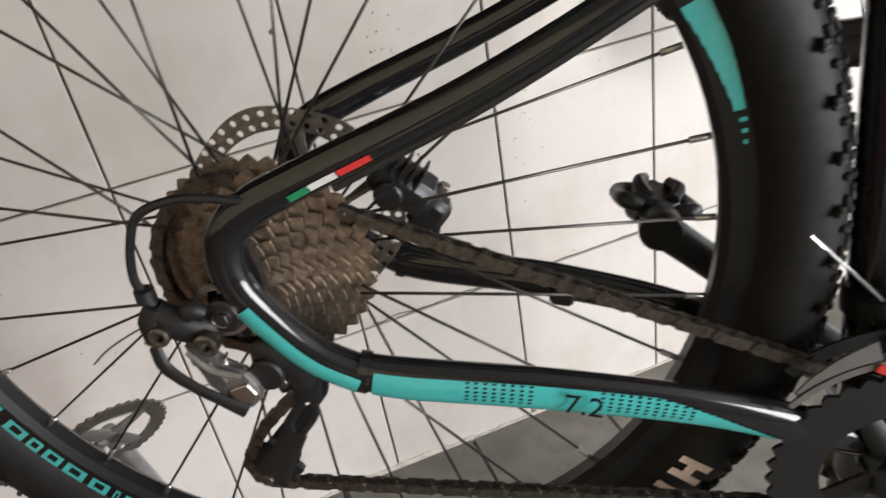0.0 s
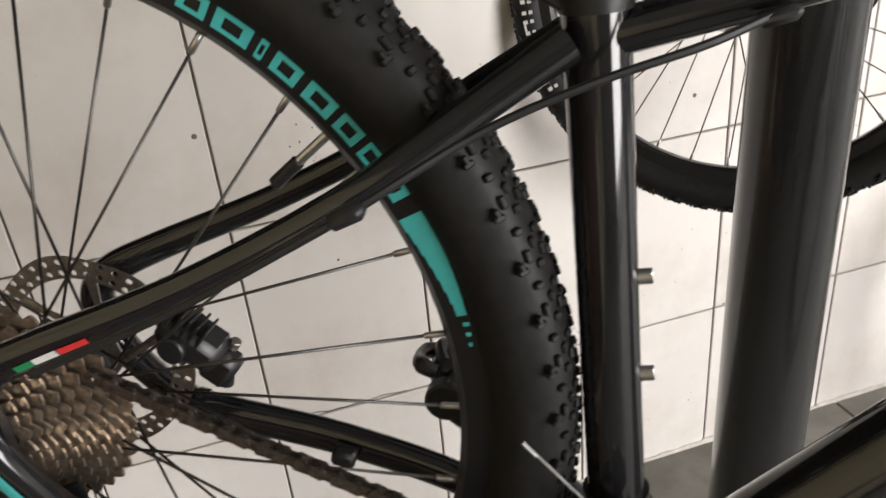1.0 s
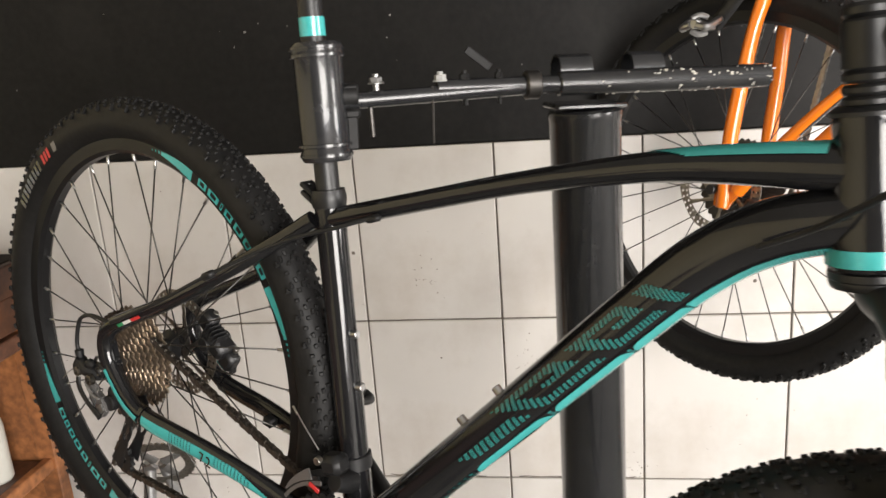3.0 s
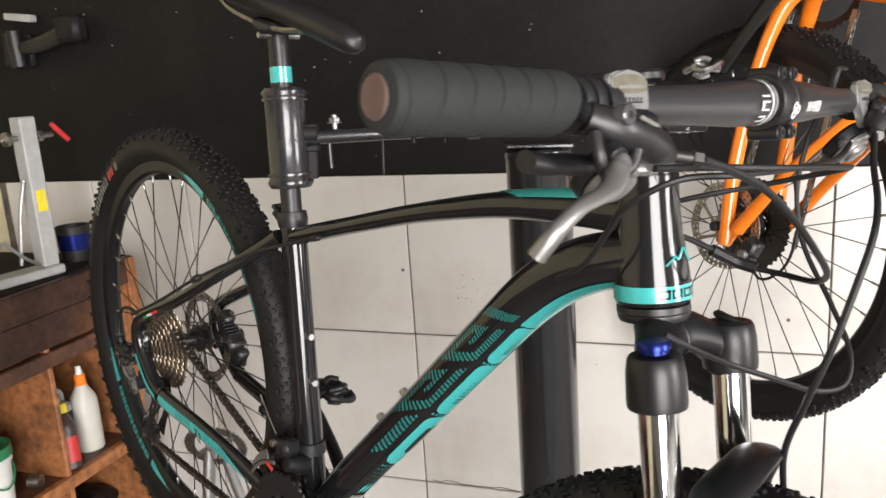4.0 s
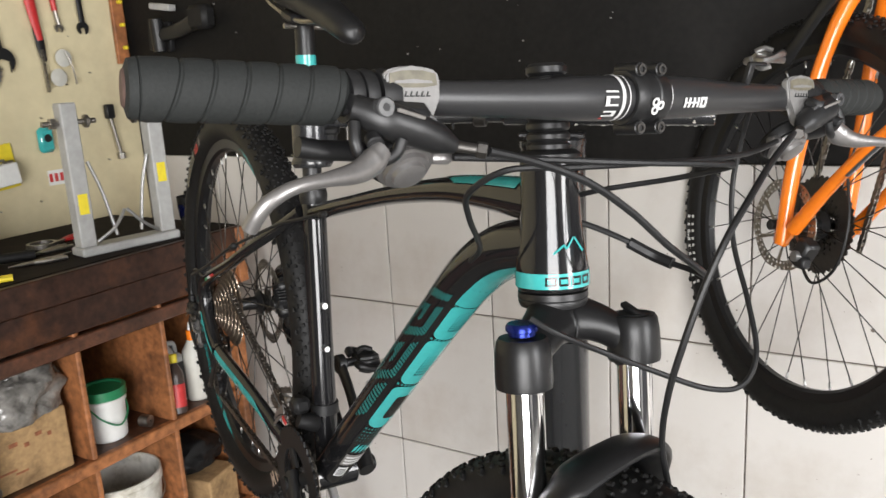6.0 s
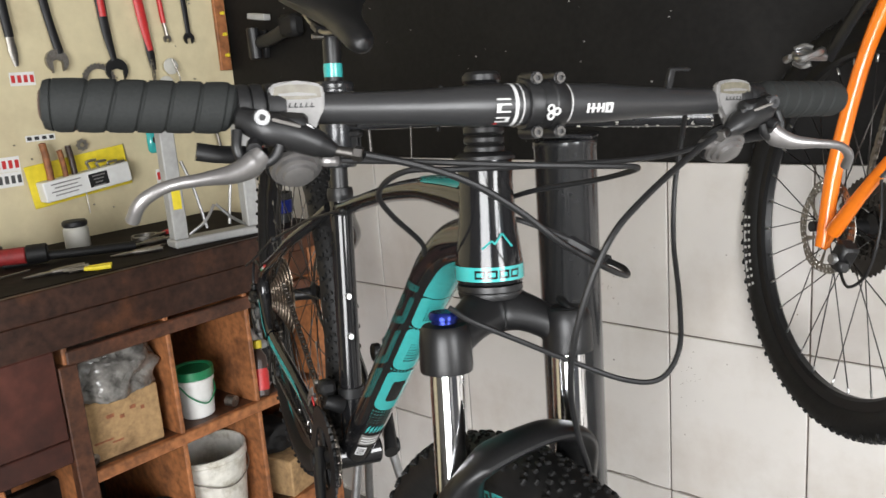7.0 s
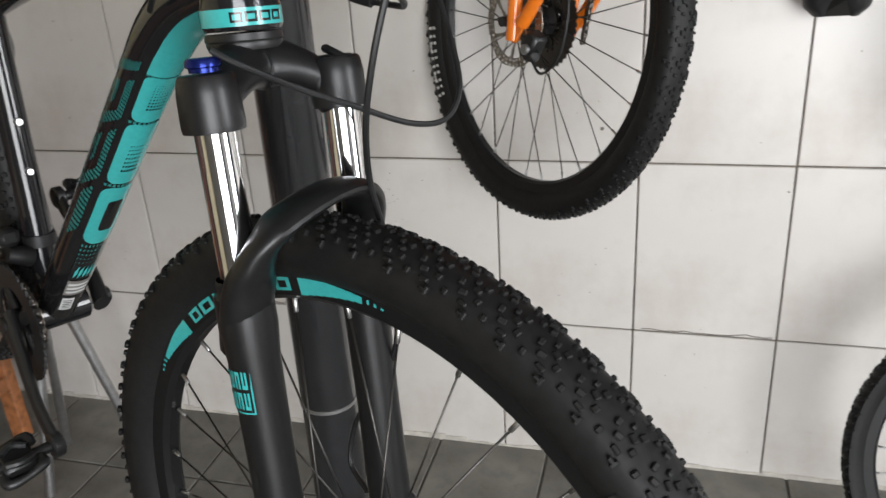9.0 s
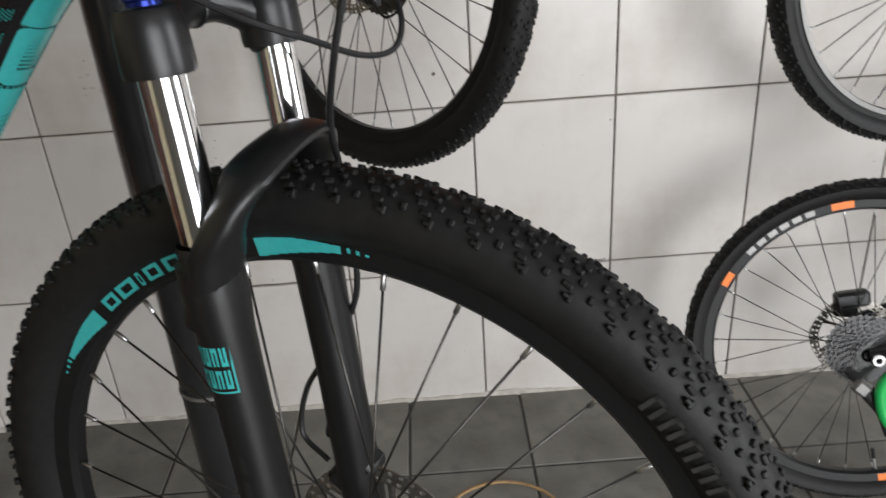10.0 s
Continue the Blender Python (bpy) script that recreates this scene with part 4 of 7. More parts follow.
for k, m_ in enumerate((GREEN, PRINTWHITE, RED)):
    stay = [(0.288, -0.014, 0.310), (0.256, -0.028, 0.276), (0.198, -0.056, 0.216), (0.12, -0.066, 0.148), (0.04, -0.070, 0.088), (0.004, -0.070, 0.058)]
    part("stripe", wrap(bm_new(), stay, [0.0105, 0.0098, 0.0090, 0.0095, 0.0112, 0.0125], 0.843 - 0.044 * k - 0.042, 0.843 - 0.044 * k, math.pi - 0.55, math.pi - 0.18, 0.0008, 6, (0, 1, 0)), m_, bike)
# seatpost, collar, saddle
bm = tube(bm_new(), [seat_axis(0.33), seat_axis(0.45), seat_axis(0.565)], 0.0136, 20)
post = part("seatpost", bm, MATTEBLACK, bike)
bm = tube(bm_new(), [seat_axis(0.503), seat_axis(0.522)], 0.0145, 20, raw=True)
part("teal_band", bm, TEAL, post)
bm = tube(bm_new(), [seat_axis(0.326), seat_axis(0.336), seat_axis(0.345)], [0.0190, 0.0205, 0.0190], 20, 3)
clamp = part("seat_collar", bm, MATTEBLACK, bike)
bm = bm_new()
for z in (0.3315, 0.3405):
    box(bm, Vector(seat_axis(z)) + Vector((-0.025, 0, -0.003)), (0.026, 0.020, 0.0065), 0.002, pose(0, 0, 0, 0, 18, 0).to_3x3())
cyl(bm, Vector(seat_axis(0.327)) + Vector((-0.030, 0, -0.003)), Vector(seat_axis(0.346)) + Vector((-0.030, 0, -0.003)), 0.0042, 10)
part("collar_ear", bm, MATTEBLACK, clamp)
bm = bm_new()
rows = []
for u, half, z, drop in ((0.075, 0.052, 0.600, 0.012), (0.11, 0.070, 0.606, 0.018), (0.16, 0.071, 0.607, 0.022), (0.21, 0.050, 0.604, 0.024), (0.27, 0.031, 0.600, 0.024), (0.33, 0.023, 0.595, 0.023), (0.366, 0.021, 0.590, 0.020), (0.380, 0.017, 0.586, 0.015), (0.388, 0.010, 0.583, 0.008), (0.391, 0.002, 0.581, 0.002)):
    ring_ = []
    for j in range(16):
        q = 2 * math.pi * j / 16
        ring_.append(bm.verts.new((u, half * math.cos(q), z + (0.012 if math.sin(q) > 0 else drop) * math.sin(q))))
    rows.append(ring_)
for a, b in zip(rows, rows[1:]):
    for j in range(16):
        bm.faces.new((a[j], a[(j + 1) % 16], b[(j + 1) % 16], b[j]))
bm.faces.new(rows[0][::-1]), bm.faces.new(rows[-1])
saddle = part("saddle", bm, MATTEBLACK, bike, "narrow black saddle")
for s in (-1, 1):
    bm = tube(bm_new(), [(0.10, s * 0.022, 0.588), (0.15, s * 0.022, 0.575), (0.25, s * 0.022, 0.573), (0.32, s * 0.012, 0.588)], 0.0035, 8)
    part("saddle_rail", bm, STEEL, saddle)
bm = box(bm_new(), (0.222, 0, 0.572), (0.045, 0.056, 0.014), 0.004)
part("saddle_clamp", bm, MATTEBLACK, post)
bm = cyl(bm_new(), (0.222, -0.03, 0.560), (0.222, 0.03, 0.560), 0.004, 10)
part("clamp_bolt", bm, STEEL, post)
for p in ((0.358, 0.191), (0.378, 0.130)):
    bm = bm_new()
    cyl(bm, (p[0] - 0.002, -0.001, p[1] - 0.001), (p[0] + 0.0085, -0.001, p[1] + 0.003), 0.0046, 12)
    part("bottle_bolt", bm, SILVER, bike)
for p in ((0.555, 0.217), (0.523, 0.163)):
    bm = bm_new()
    cyl(bm, (p[0] + 0.004, 0, p[1] - 0.003), (p[0] - 0.005, 0, p[1] + 0.002), 0.005, 10)
    part("bottle_bolt", bm, SILVER, bike)
fixed = set(bike.children)
# fork
DIR = Vector((0.39, 0, -1)).normalized()


def leg(w, s, off=0.0):
    return Vector((0.862 + 0.39 * (0.47 - w) + off, -0.064 if s < 0 else 0.058, w))


fork = part("fork_crown", tube(bm_new(), [leg(0.425, -1, -0.002), (0.866, -0.049, 0.437), (0.852, -0.026, 0.446), (0.842, -0.002, 0.447), (0.852, 0.022, 0.446), (0.866, 0.045, 0.437), leg(0.425, 1, -0.002)], [0.021, 0.0145, 0.0150, 0.0185, 0.0150, 0.0145, 0.021], 20, 7, side=(1, 0, -0.4), flat=[1.0, 1.15, 1.35, 1.45, 1.35, 1.15, 1.0]), SATINBLACK, bike, "satin black forged fork crown")
bm = lathe(bm_new(), [(0.015, 0), (0.0285, 0), (0.030, 0.004), (0.0295, 0.006), (0.0305, 0.0075), (0.0300, 0.0125), (0.015, 0.0125)], head_axis(0.4525), Vector(head_axis(0.6)) - Vector(head_axis(0.5)), 32)
part("crown_race", bm, MATTEBLACK, fork)
for s in (-1, 1):
    bm = lathe(bm_new(), [(0.014, 0), (0.0225, 0.001), (0.0232, 0.006), (0.0225, 0.028), (0.021, 0.038), (0.019, 0.041), (0, 0.041)], leg(0.416, s), -DIR, 28)
    part("leg_socket", bm, SATINBLACK, fork)
    bm = cyl(bm_new(), leg(0.445, s), leg(0.30, s), 0.0152, 28)
    part("stanchion", bm, CHROME, fork, "polished chrome stanchion tube")
    bm = lathe(bm_new(), [(0.0155, 0), (0.019, 0.001), (0.0195, 0.008), (0.0185, 0.011)], leg(0.303, s), -DIR, 26)
    part("dust_seal", bm, PLASTICBLACK, fork)
    bm = lathe(bm_new(), [(0.0165, 0), (0.0225, -0.004), (0.023, -0.03), (0.0205, -0.06), (0.0195, -0.15), (0.0205, -0.27), (0.019, -0.335), (0.012, -0.345), (0, -0.345)], leg(0.305, s), -DIR, 28)
    low_ = part("fork_lower", bm, SATINBLACK, bike, "satin black fork lower leg")
    bm = box(bm_new(), (1.060, s * 0.064, 0.0), (0.044, 0.018, 0.040), 0.006)
    part("fork_dropout", bm, SATINBLACK, low_)
    if s < 0:
        bm = bm_new()
        def on_leg(w, q, lift):
            c = leg(w, s)
            a = Vector((0, -1, 0))
            b = DIR.cross(a)
            return c + (0.0196 + lift) * (math.cos(q) * a + math.sin(q) * b)
        def field(lo, hi, q0, q1, lift, mat, name):
            bm = bm_new()
            g = [[bm.verts.new(on_leg(w, q0 + (q1 - q0) * i / 8, lift)) for w in (lo, hi)] for i in range(9)]
            for u, v in zip(g, g[1:]):
                bm.faces.new((u[0], u[1], v[1], v[0]))
            part(name, bm, mat, low_)
        field(0.2135, 0.2515, -0.72, 0.72, 0.0008, TEAL, "teal_label")
        field(0.2150, 0.2500, -0.66, 0.66, 0.0012, SATINBLACK, "label_field")
        for k in range(4):
            for z in (0.2175, 0.2340):
                q0, q1 = -0.58 + 0.3 * k, -0.36 + 0.3 * k
                field(z, z + 0.0135, q0, q0 + 0.08, 0.0016, TEAL, "label_bar")
                field(z, z + 0.0135, q1 - 0.08, q1, 0.0016, TEAL, "label_bar")
                field(z + (0.0105 if k % 2 else 0), z + (0.0135 if k % 2 else 0.003), q0, q1, 0.0018, TEAL, "label_bar")
        for k in range(6):
            field(0.05 + 0.02 * k, 0.064 + 0.02 * k, -0.25, 0.3 - 0.06 * k, 0.0006, MATTEBLACK, "dark_print")
arch = [(0.935, -0.064, 0.255), (0.936, -0.066, 0.300), (0.939, -0.063, 0.335), (0.941, -0.048, 0.363), (0.941, -0.006, 0.378), (0.938, 0.026, 0.375), (0.934, 0.047, 0.356), (0.932, 0.056, 0.315), (0.934, 0.058, 0.255)]
bm = tube(bm_new(), arch, [0.020, 0.0225, 0.0235, 0.0225, 0.0195, 0.0185, 0.0185, 0.0195, 0.019], 18, 8, side=(0.35, 0, -1), flat=[0.9, 0.75, 0.58, 0.46, 0.42, 0.44, 0.55, 0.75, 0.9])
part("fork_arch", bm, SATINBLACK, bike, "satin black fork arch over the tyre")
bm = bm_new()
lathe(bm, [(0, 0.010), (0.0115, 0.010), (0.013, 0.008), (0.013, 0.004), (0.011, 0.003), (0.011, 0), (0, 0)], leg(0.4555, -1), -DIR, 26)
part("lockout_knob", bm, BLUE, fork, "blue anodised lockout knob")
bm = bm_new()
lathe(bm, [(0, 0.012), (0.014, 0.012), (0.016, 0.010), (0.0165, 0), (0, 0)], leg(0.4440, 1), -DIR, 22)
cap = part("preload_cap", bm, PLASTICBLACK, fork)
bm = box(bm_new(), leg(0.4440, 1) - DIR * 0.0135, (0.026, 0.008, 0.006), 0.002)
part("cap_grip", bm, PLASTICBLACK, cap)
bm = bm_new()
box(bm, (1.02, 0.060, 0.055), (0.034, 0.03, 0.055), 0.006, pose(0, 0, 0, 0, 20, 0).to_3x3())
box(bm, (1.0, 0.062, 0.09), (0.03, 0.026, 0.02), 0.004)
part("front_caliper", bm, MATTEBLACK, bike)

# steerer, stem and bar
for a, b in ((0.575, 0.5825), (0.583, 0.5905), (0.591, 0.599)):
    part("headset_spacer", cyl(bm_new(), head_axis(a), head_axis(b), 0.0185, 26), MATTEBLACK, bike)
bm = lathe(bm_new(), [(0.0275, 0), (0.0275, 0.003), (0.022, 0.007), (0.018, 0.007)], head_axis(0.570), Vector(head_axis(0.6)) - Vector(head_axis(0.57)), 30)
part("headset_cover", bm, MATTEBLACK, bike)
BAR = Vector((0.865, 0, 0.645))
bm = bm_new()
cyl(bm, head_axis(0.599), head_axis(0.633), 0.0182, 26)
tube(bm, [head_axis(0.621), (0.82, 0, 0.633), BAR - Vector((0.012, 0, 0.001))], [0.016, 0.0150, 0.0165], 18, 5, side=(0, 1, 0), flat=[1, 0.95, 0.95])
stem = part("stem", bm, MATTEBLACK, bike)
bm = cyl(bm_new(), head_axis(0.633), head_axis(0.643), 0.0172, 26, bevel=0.003)
part("top_cap", bm, MATTEBLACK, stem)
bm = bm_new()
lathe(bm, [(0.0162, -0.017), (0.0192, -0.017), (0.0200, -0.0155), (0.0200, -0.0060), (0.0192, -0.005), (0.0192, 0.005), (0.0200, 0.0060), (0.0200, 0.0155), (0.0192, 0.017), (0.0162, 0.017)], BAR, (0, 1, 0), 32, True)
face = part("faceplate", bm, MATTEBLACK, stem)
for v in (-0.0102, 0.0102):
    for s in (-1, 1):
        bm = bm_new()
        c = BAR + Vector((0.004 - s * 0.0062, v, s * 0.0195))
        cyl(bm, c - Vector((0.012, 0, 0.004)), c + Vector((0.0095, 0, 0.0032)), 0.0052, 14)
        part("bolt_boss", bm, MATTEBLACK, face)
        bm = lathe(bm_new(), [(0.002, -0.002), (0.0022, 0.0012), (0.004, 0.0012), (0.004, -0.002)], c + Vector((0.0098, 0, 0.0033)), (1, 0, 0.33), 10, True)
        part("bolt_head", bm, SPOKESTEEL, face)
bm = bm_new()
for q in (0.1, 2.2, 4.3):
    c = BAR + Vector((0.0208, 0.0035 * math.cos(q), 0.0035 * math.sin(q)))
    lathe(bm, [(0.0018, 0), (0.0034, 0), (0.0034, 0.0006), (0.0018, 0.0006)], c, (1, 0, 0), 10, True)
part("faceplate_mark", bm, PRINTWHITE, face)


def bar_at(v):
    k = abs(v) / 0.35
    return Vector((BAR.x - 0.024 * k * k, v, BAR.z - 0.004 * k + (0.005 if v < 0 else -0.006) * k * k))


VS = (-0.345, -0.25, -0.16, -0.1, -0.06, -0.03, 0, 0.03, 0.06, 0.1, 0.16, 0.25, 0.345)
bm = tube(bm_new(), [bar_at(v) for v in VS], [0.011, 0.011, 0.0112, 0.013, 0.0155, 0.0159, 0.0159, 0.0159, 0.0155, 0.013, 0.0112, 0.011, 0.011], 24, 4)
handlebar = part("handlebar", bm, BARBLACK, bike, "matt black flat handlebar")
for v, w, m_ in ((-0.0285, 0.003, PRINTWHITE), (-0.0225, 0.001, PRINTWHITE), (0.0205, 0.001, PRINTWHITE)):
    bm = lathe(bm_new(), [(0.0163, -w / 2), (0.0163, w / 2)], BAR + Vector((0, v, 0)), (0, 1, 0), 32)
    part("bar_ring", bm, m_, handlebar)


def bar_print(v0, v1, z0, z1, mat):
    """A printed stroke on the front of the bar."""
    bm = bm_new()
    g = []
    for i in range(5):
        q = z0 + (z1 - z0) * i / 4
        g.append([bm.verts.new(Vector((BAR.x + 0.0164 * math.cos(q), v, BAR.z + 0.0164 * math.sin(q)))) for v in (v0, v1)])
    for a, b in zip(g, g[1:]):
        bm.faces.new((a[0], a[1], b[1], b[0]))
    part("bar_print", bm, mat, handlebar)


# plain white strokes of the two bar marks
for z0, z1 in ((-0.60, -0.52), (-0.36, -0.28), (0.28, 0.36), (0.52, 0.60)):
    bar_print(-0.046, -0.034, z0, z1, PRINTWHITE)
bar_print(-0.0375, -0.034, -0.60, -0.30, PRINTWHITE)
bar_print(-0.046, -0.0425, -0.05, 0.34, PRINTWHITE)
bar_print(-0.046, -0.034, -0.06, 0.02, PRINTWHITE)
bar_print(-0.046, -0.043, -0.78, -0.68, RED)
for a in (0.034, 0.0385, 0.0435, 0.048):
    bar_print(a, a + 0.0024, -0.20, 0.26, PRINTWHITE)
bar_print(0.034, 0.050, -0.01, 0.07, PRINTWHITE)
bar_print(0.0515, 0.0585, -0.22, 0.28, PRINTWHITE)
bar_print(0.0538, 0.0560, -0.12, 0.18, MATTEBLACK)

for s in (-1, 1):
    a, b = bar_at(s * 0.352), bar_at(s * 0.234)
    prof = [(0, 0), (0.011, 0), (0.0155, 0.0015), (0.0168, 0.006)]
    L = (b - a).length
    n = 6
    for k in range(n):
        x0, x1 = 0.006 + (L - 0.012) * k / n, 0.006 + (L - 0.012) * (k + 1) / n
        prof += [(0.0158, x0 + 0.0005), (0.0169, x0 + 0.0014), (0.0173, (x0 + x1) / 2), (0.0171, x1 - 0.0018), (0.0158, x1 - 0.0005)]
    prof += [(0.0155, L - 0.003), (0.0125, L), (0, L)]
    bm = lathe(bm_new(), prof, a, b - a, 32)
    for v in bm.verts:
        y = v.co.y
        v.co.y = y + 0.0045 * math.sin(math.atan2(v.co.z - BAR.z, v.co.x - BAR.x + 0.02)) * (1 if 0.225 < abs(y) < 0.343 else 0)
    grip = part("grip", bm, GRIPFOAM, bike, "grey-black wrapped foam grip")
    bm = cyl(bm_new(), a - (b - a).normalized() * 0.0012, a + (b - a).normalized() * 0.002, 0.0105, 20)
    part("bar_plug", bm, PLUGBROWN, grip)
    # clamp bands of shifter and brake
    for v, w, r in ((0.229, 0.008, 0.0155), (0.220, 0.008, 0.016), (0.208, 0.012, 0.0165)):
        bm = lathe(bm_new(), [(0.0115, -w / 2), (r, -w / 2), (r + 0.0008, 0), (r, w / 2), (0.0115, w / 2)], bar_at(s * v), (0, 1, 0), 24, True)
        part("clamp_band", bm, PLASTICBLACK, bike)
    # shifter pod: satin grey shield over the bar, round drum below
    pc = bar_at(s * 0.194) + Vector((0.0105, 0, 0.0030))
    pm = Matrix.Translation(pc) @ pose(0, 0, 0, 0, 0, 90) @ pose(0, 0, 0, -24, 0, 0)
    shield = [(-0.0175, 0.0158), (-0.0195, 0.0120), (-0.0185, -0.002), (-0.0120, -0.0090), (-0.0100, -0.0135), (-0.0095, -0.0235), (0.0095, -0.0235), (0.0100, -0.0135), (0.0120, -0.0090), (0.0185, -0.002), (0.0195, 0.0120), (0.0175, 0.0158), (0.010, 0.0180), (0.0, 0.0187), (-0.010, 0.0180)]
    bm = plate(bm_new(), shield, 0.007, pm)
    bmesh.ops.bevel(bm, geom=list(bm.edges), offset=0.0014, segments=3, affect="EDGES")
    pod = part("shifter_window", bm, PODGREY, bike, "silver gear indicator pod")
    bm = plate(bm_new(), [(-0.0158, 0.0140), (-0.0165, 0.0070), (-0.006, 0.0056), (0.006, 0.0056), (0.0165, 0.0070), (0.0158, 0.0140), (0.007, 0.0158), (-0.007, 0.0158)], 0.001, pm @ Matrix.Translation((0, -0.0036, 0)))
    glass = part("indicator_glass", bm, DIALGREY, pod, "smoky indicator window", False)
    bm = plate(bm_new(), [(-0.013, 0.0082), (0.013, 0.0082), (0.0128, 0.0096), (0.0, 0.0106), (-0.0128, 0.0096)], 0.0004, pm @ Matrix.Translation((0, -0.0043, 0)))
    part("window_marks", bm, PODGREY, glass, "", False)
    bm = bm_new()
    for k in range(6):
        x0 = -0.0110 + 0.0038 * k
        plate(bm, [(x0, 0.0002), (x0 + 0.0010, 0.0002), (x0 + 0.0024, 0.0034), (x0 + 0.0014, 0.0034)], 0.0005, pm @ Matrix.Translation((0, -0.0037, 0)))
        plate(bm, [(x0 + 0.0008, 0.0002), (x0 + 0.0030, 0.0002), (x0 + 0.0033, 0.0010), (x0 + 0.0011, 0.0010)], 0.0005, pm @ Matrix.Translation((0, -0.0037, 0)))
    part("print_bars", bm, PLASTICBLACK, pod, "", False)
    dc = bar_at(s * 0.195) + Vector((0.0120, 0, -0.0375))
    bm = lathe(bm_new(), [(0, -0.0125), (0.0080, -0.0125), (0.0105, -0.0115), (0.0112, -0.0085), (0.0145, -0.0080), (0.0152, -0.0050), (0.0180, -0.0045), (0.0188, -0.0015), (0.0170, 0.0), (0, 0.0)], dc, (-1, 0, 0.55), 32)
    drum = part("shifter_drum", bm, LEVERGREY, bike, "stepped silver shifter drum")
    bm = lathe(bm_new(), [(0, 0.0), (0.0205, 0.0), (0.0215, 0.002), (0.0215, 0.008), (0.0185, 0.011), (0, 0.012)], dc, (-1, 0, 0.55), 32)
    part("shifter_body", bm, PLASTICBLACK, drum)
    bm = box(bm_new(), dc + Vector((0.004, -s * 0.024, 0.004)), (0.010, 0.016, 0.009), 0.003, pose(0, 0, 0, 0, 20, s * 12).to_3x3())
    part("cable_boss", bm, LEVERGREY, drum)
    c = bar_at(s * 0.232)
    bm = tube(bm_new(), [c + Vector((0.012, -s * 0.026, -0.032)), c + Vector((0.008, -s * 0.004, -0.031)), c + Vector((0.007, s * 0.014, -0.030)), c + Vector((0.005, s * 0.029, -0.028))], [0.0065, 0.0085, 0.0090, 0.0075], 14, 5, side=(0, 0, 1), flat=[0.8, 0.7, 0.62, 0.8])
    part("shift_trigger", bm, PLASTICBLACK, bike)
    # brake master cylinder, pivot and lever
    def ctl(x, y, z):
        return Vector((x - 0.0384 * y, s * (y + 0.004), z))
    bm = tube(bm_new(), [ctl(0.8790, 0.2290, 0.6420), ctl(0.8890, 0.2140, 0.6385), ctl(0.8925, 0.1950, 0.6335), ctl(0.8950, 0.1800, 0.6280), ctl(0.8980, 0.1690, 0.6240)], [0.0080, 0.0112, 0.0112, 0.0092, 0.0046], 16, 5)
    box(bm, ctl(0.8880, 0.2030, 0.6425), (0.014, 0.034, 0.010), 0.003, pose(0, 0, 0, 0, 10, s * 14).to_3x3())
    tube(bm, [ctl(0.8680, 0.2250, 0.6460), ctl(0.8770, 0.2260, 0.6440), ctl(0.8840, 0.2260, 0.6410)], [0.006, 0.0065, 0.006], 12, 4)
    brake = part("brake_body", bm, MATTEBLACK, bike, "black brake master cylinder")
    bm = tube(bm_new(), [ctl(0.8890, 0.2330, 0.6370), ctl(0.8960, 0.2345, 0.6270), ctl(0.8980, 0.2300, 0.6190), ctl(0.9000, 0.2200, 0.6170), ctl(0.9010, 0.2110, 0.6220), ctl(0.8990, 0.2070, 0.6300)], 0.0036, 10, 5)
    part("pivot_loop", bm, MATTEBLACK, brake)
    part("pivot_bolt", cyl(bm_new(), ctl(0.8930, 0.2225, 0.6290), ctl(0.9010, 0.2243, 0.6272), 0.0052, 16), PLASTICBLACK, brake)
    for y, z, r in ((0.2183, 0.6490, 0.0058), (0.1884, 0.6390, 0.0052)):
        screw = part("brake_screw", cyl(bm_new(), ctl(0.8900, y, z - 0.003), ctl(0.8975, y, z - 0.0005), r, 18), DECALGREY, brake)
        part("screw_socket", cyl(bm_new(), ctl(0.8970, y, z - 0.0007), ctl(0.8979, y, z - 0.0004), r * 0.4, 6), PLASTICBLACK, screw)
    bm = box(bm_new(), ctl(0.8995, 0.2030, 0.6450), (0.002, 0.020, 0.0024), 0.0006, pose(0, 0, 0, s * 16, 0, 0).to_3x3())
    part("printed_bar", bm, PRINTGREY, brake)
    lev = [ctl(0.8990, 0.2190, 0.6235), ctl(0.9030, 0.2265, 0.6180), ctl(0.9100, 0.2400, 0.6150), ctl(0.9185, 0.2600, 0.6155), ctl(0.9240, 0.2800, 0.6145), ctl(0.9260, 0.2930, 0.6090), ctl(0.9255, 0.2995, 0.6020), ctl(0.9225, 0.3030, 0.5920)]
    bm = tube(bm_new(), lev, [0.0060, 0.0068, 0.0058, 0.0042, 0.0038, 0.0040, 0.0042, 0.0045], 16, 7, side=(0, 0, 1), flat=[1.3, 1.35, 1.15, 1.0, 1.0, 1.05, 1.05, 1.0])
    part("brake_lever", bm, LEVERGREY, bike, "grey alloy brake lever")
    bm = bm_new()
    cyl(bm, ctl(0.8975, 0.1700, 0.6243), ctl(0.9070, 0.1530, 0.6238), 0.0036, 12)
    cyl(bm, ctl(0.9040, 0.1580, 0.6239), ctl(0.9075, 0.1525, 0.6238), 0.0052, 6)
    part("hose_nut", bm, SPOKESTEEL, brake)
bm = bm_new()
box(bm, bar_at(0.125) + Vector((0.0, 0, 0.02)), (0.005, 0.006, 0.018), 0.001)
box(bm, bar_at(0.125) + Vector((0.0, 0.008, 0.028)), (0.005, 0.02, 0.003), 0.001)
part("light_bracket", bm, PLASTICBLACK, handlebar)


def hose(points, r=0.0026, name="cable", mat=PLASTICBLACK):
    return part(name, tube(bm_new(), points, r, 8, 8), mat, bike)


E = Vector


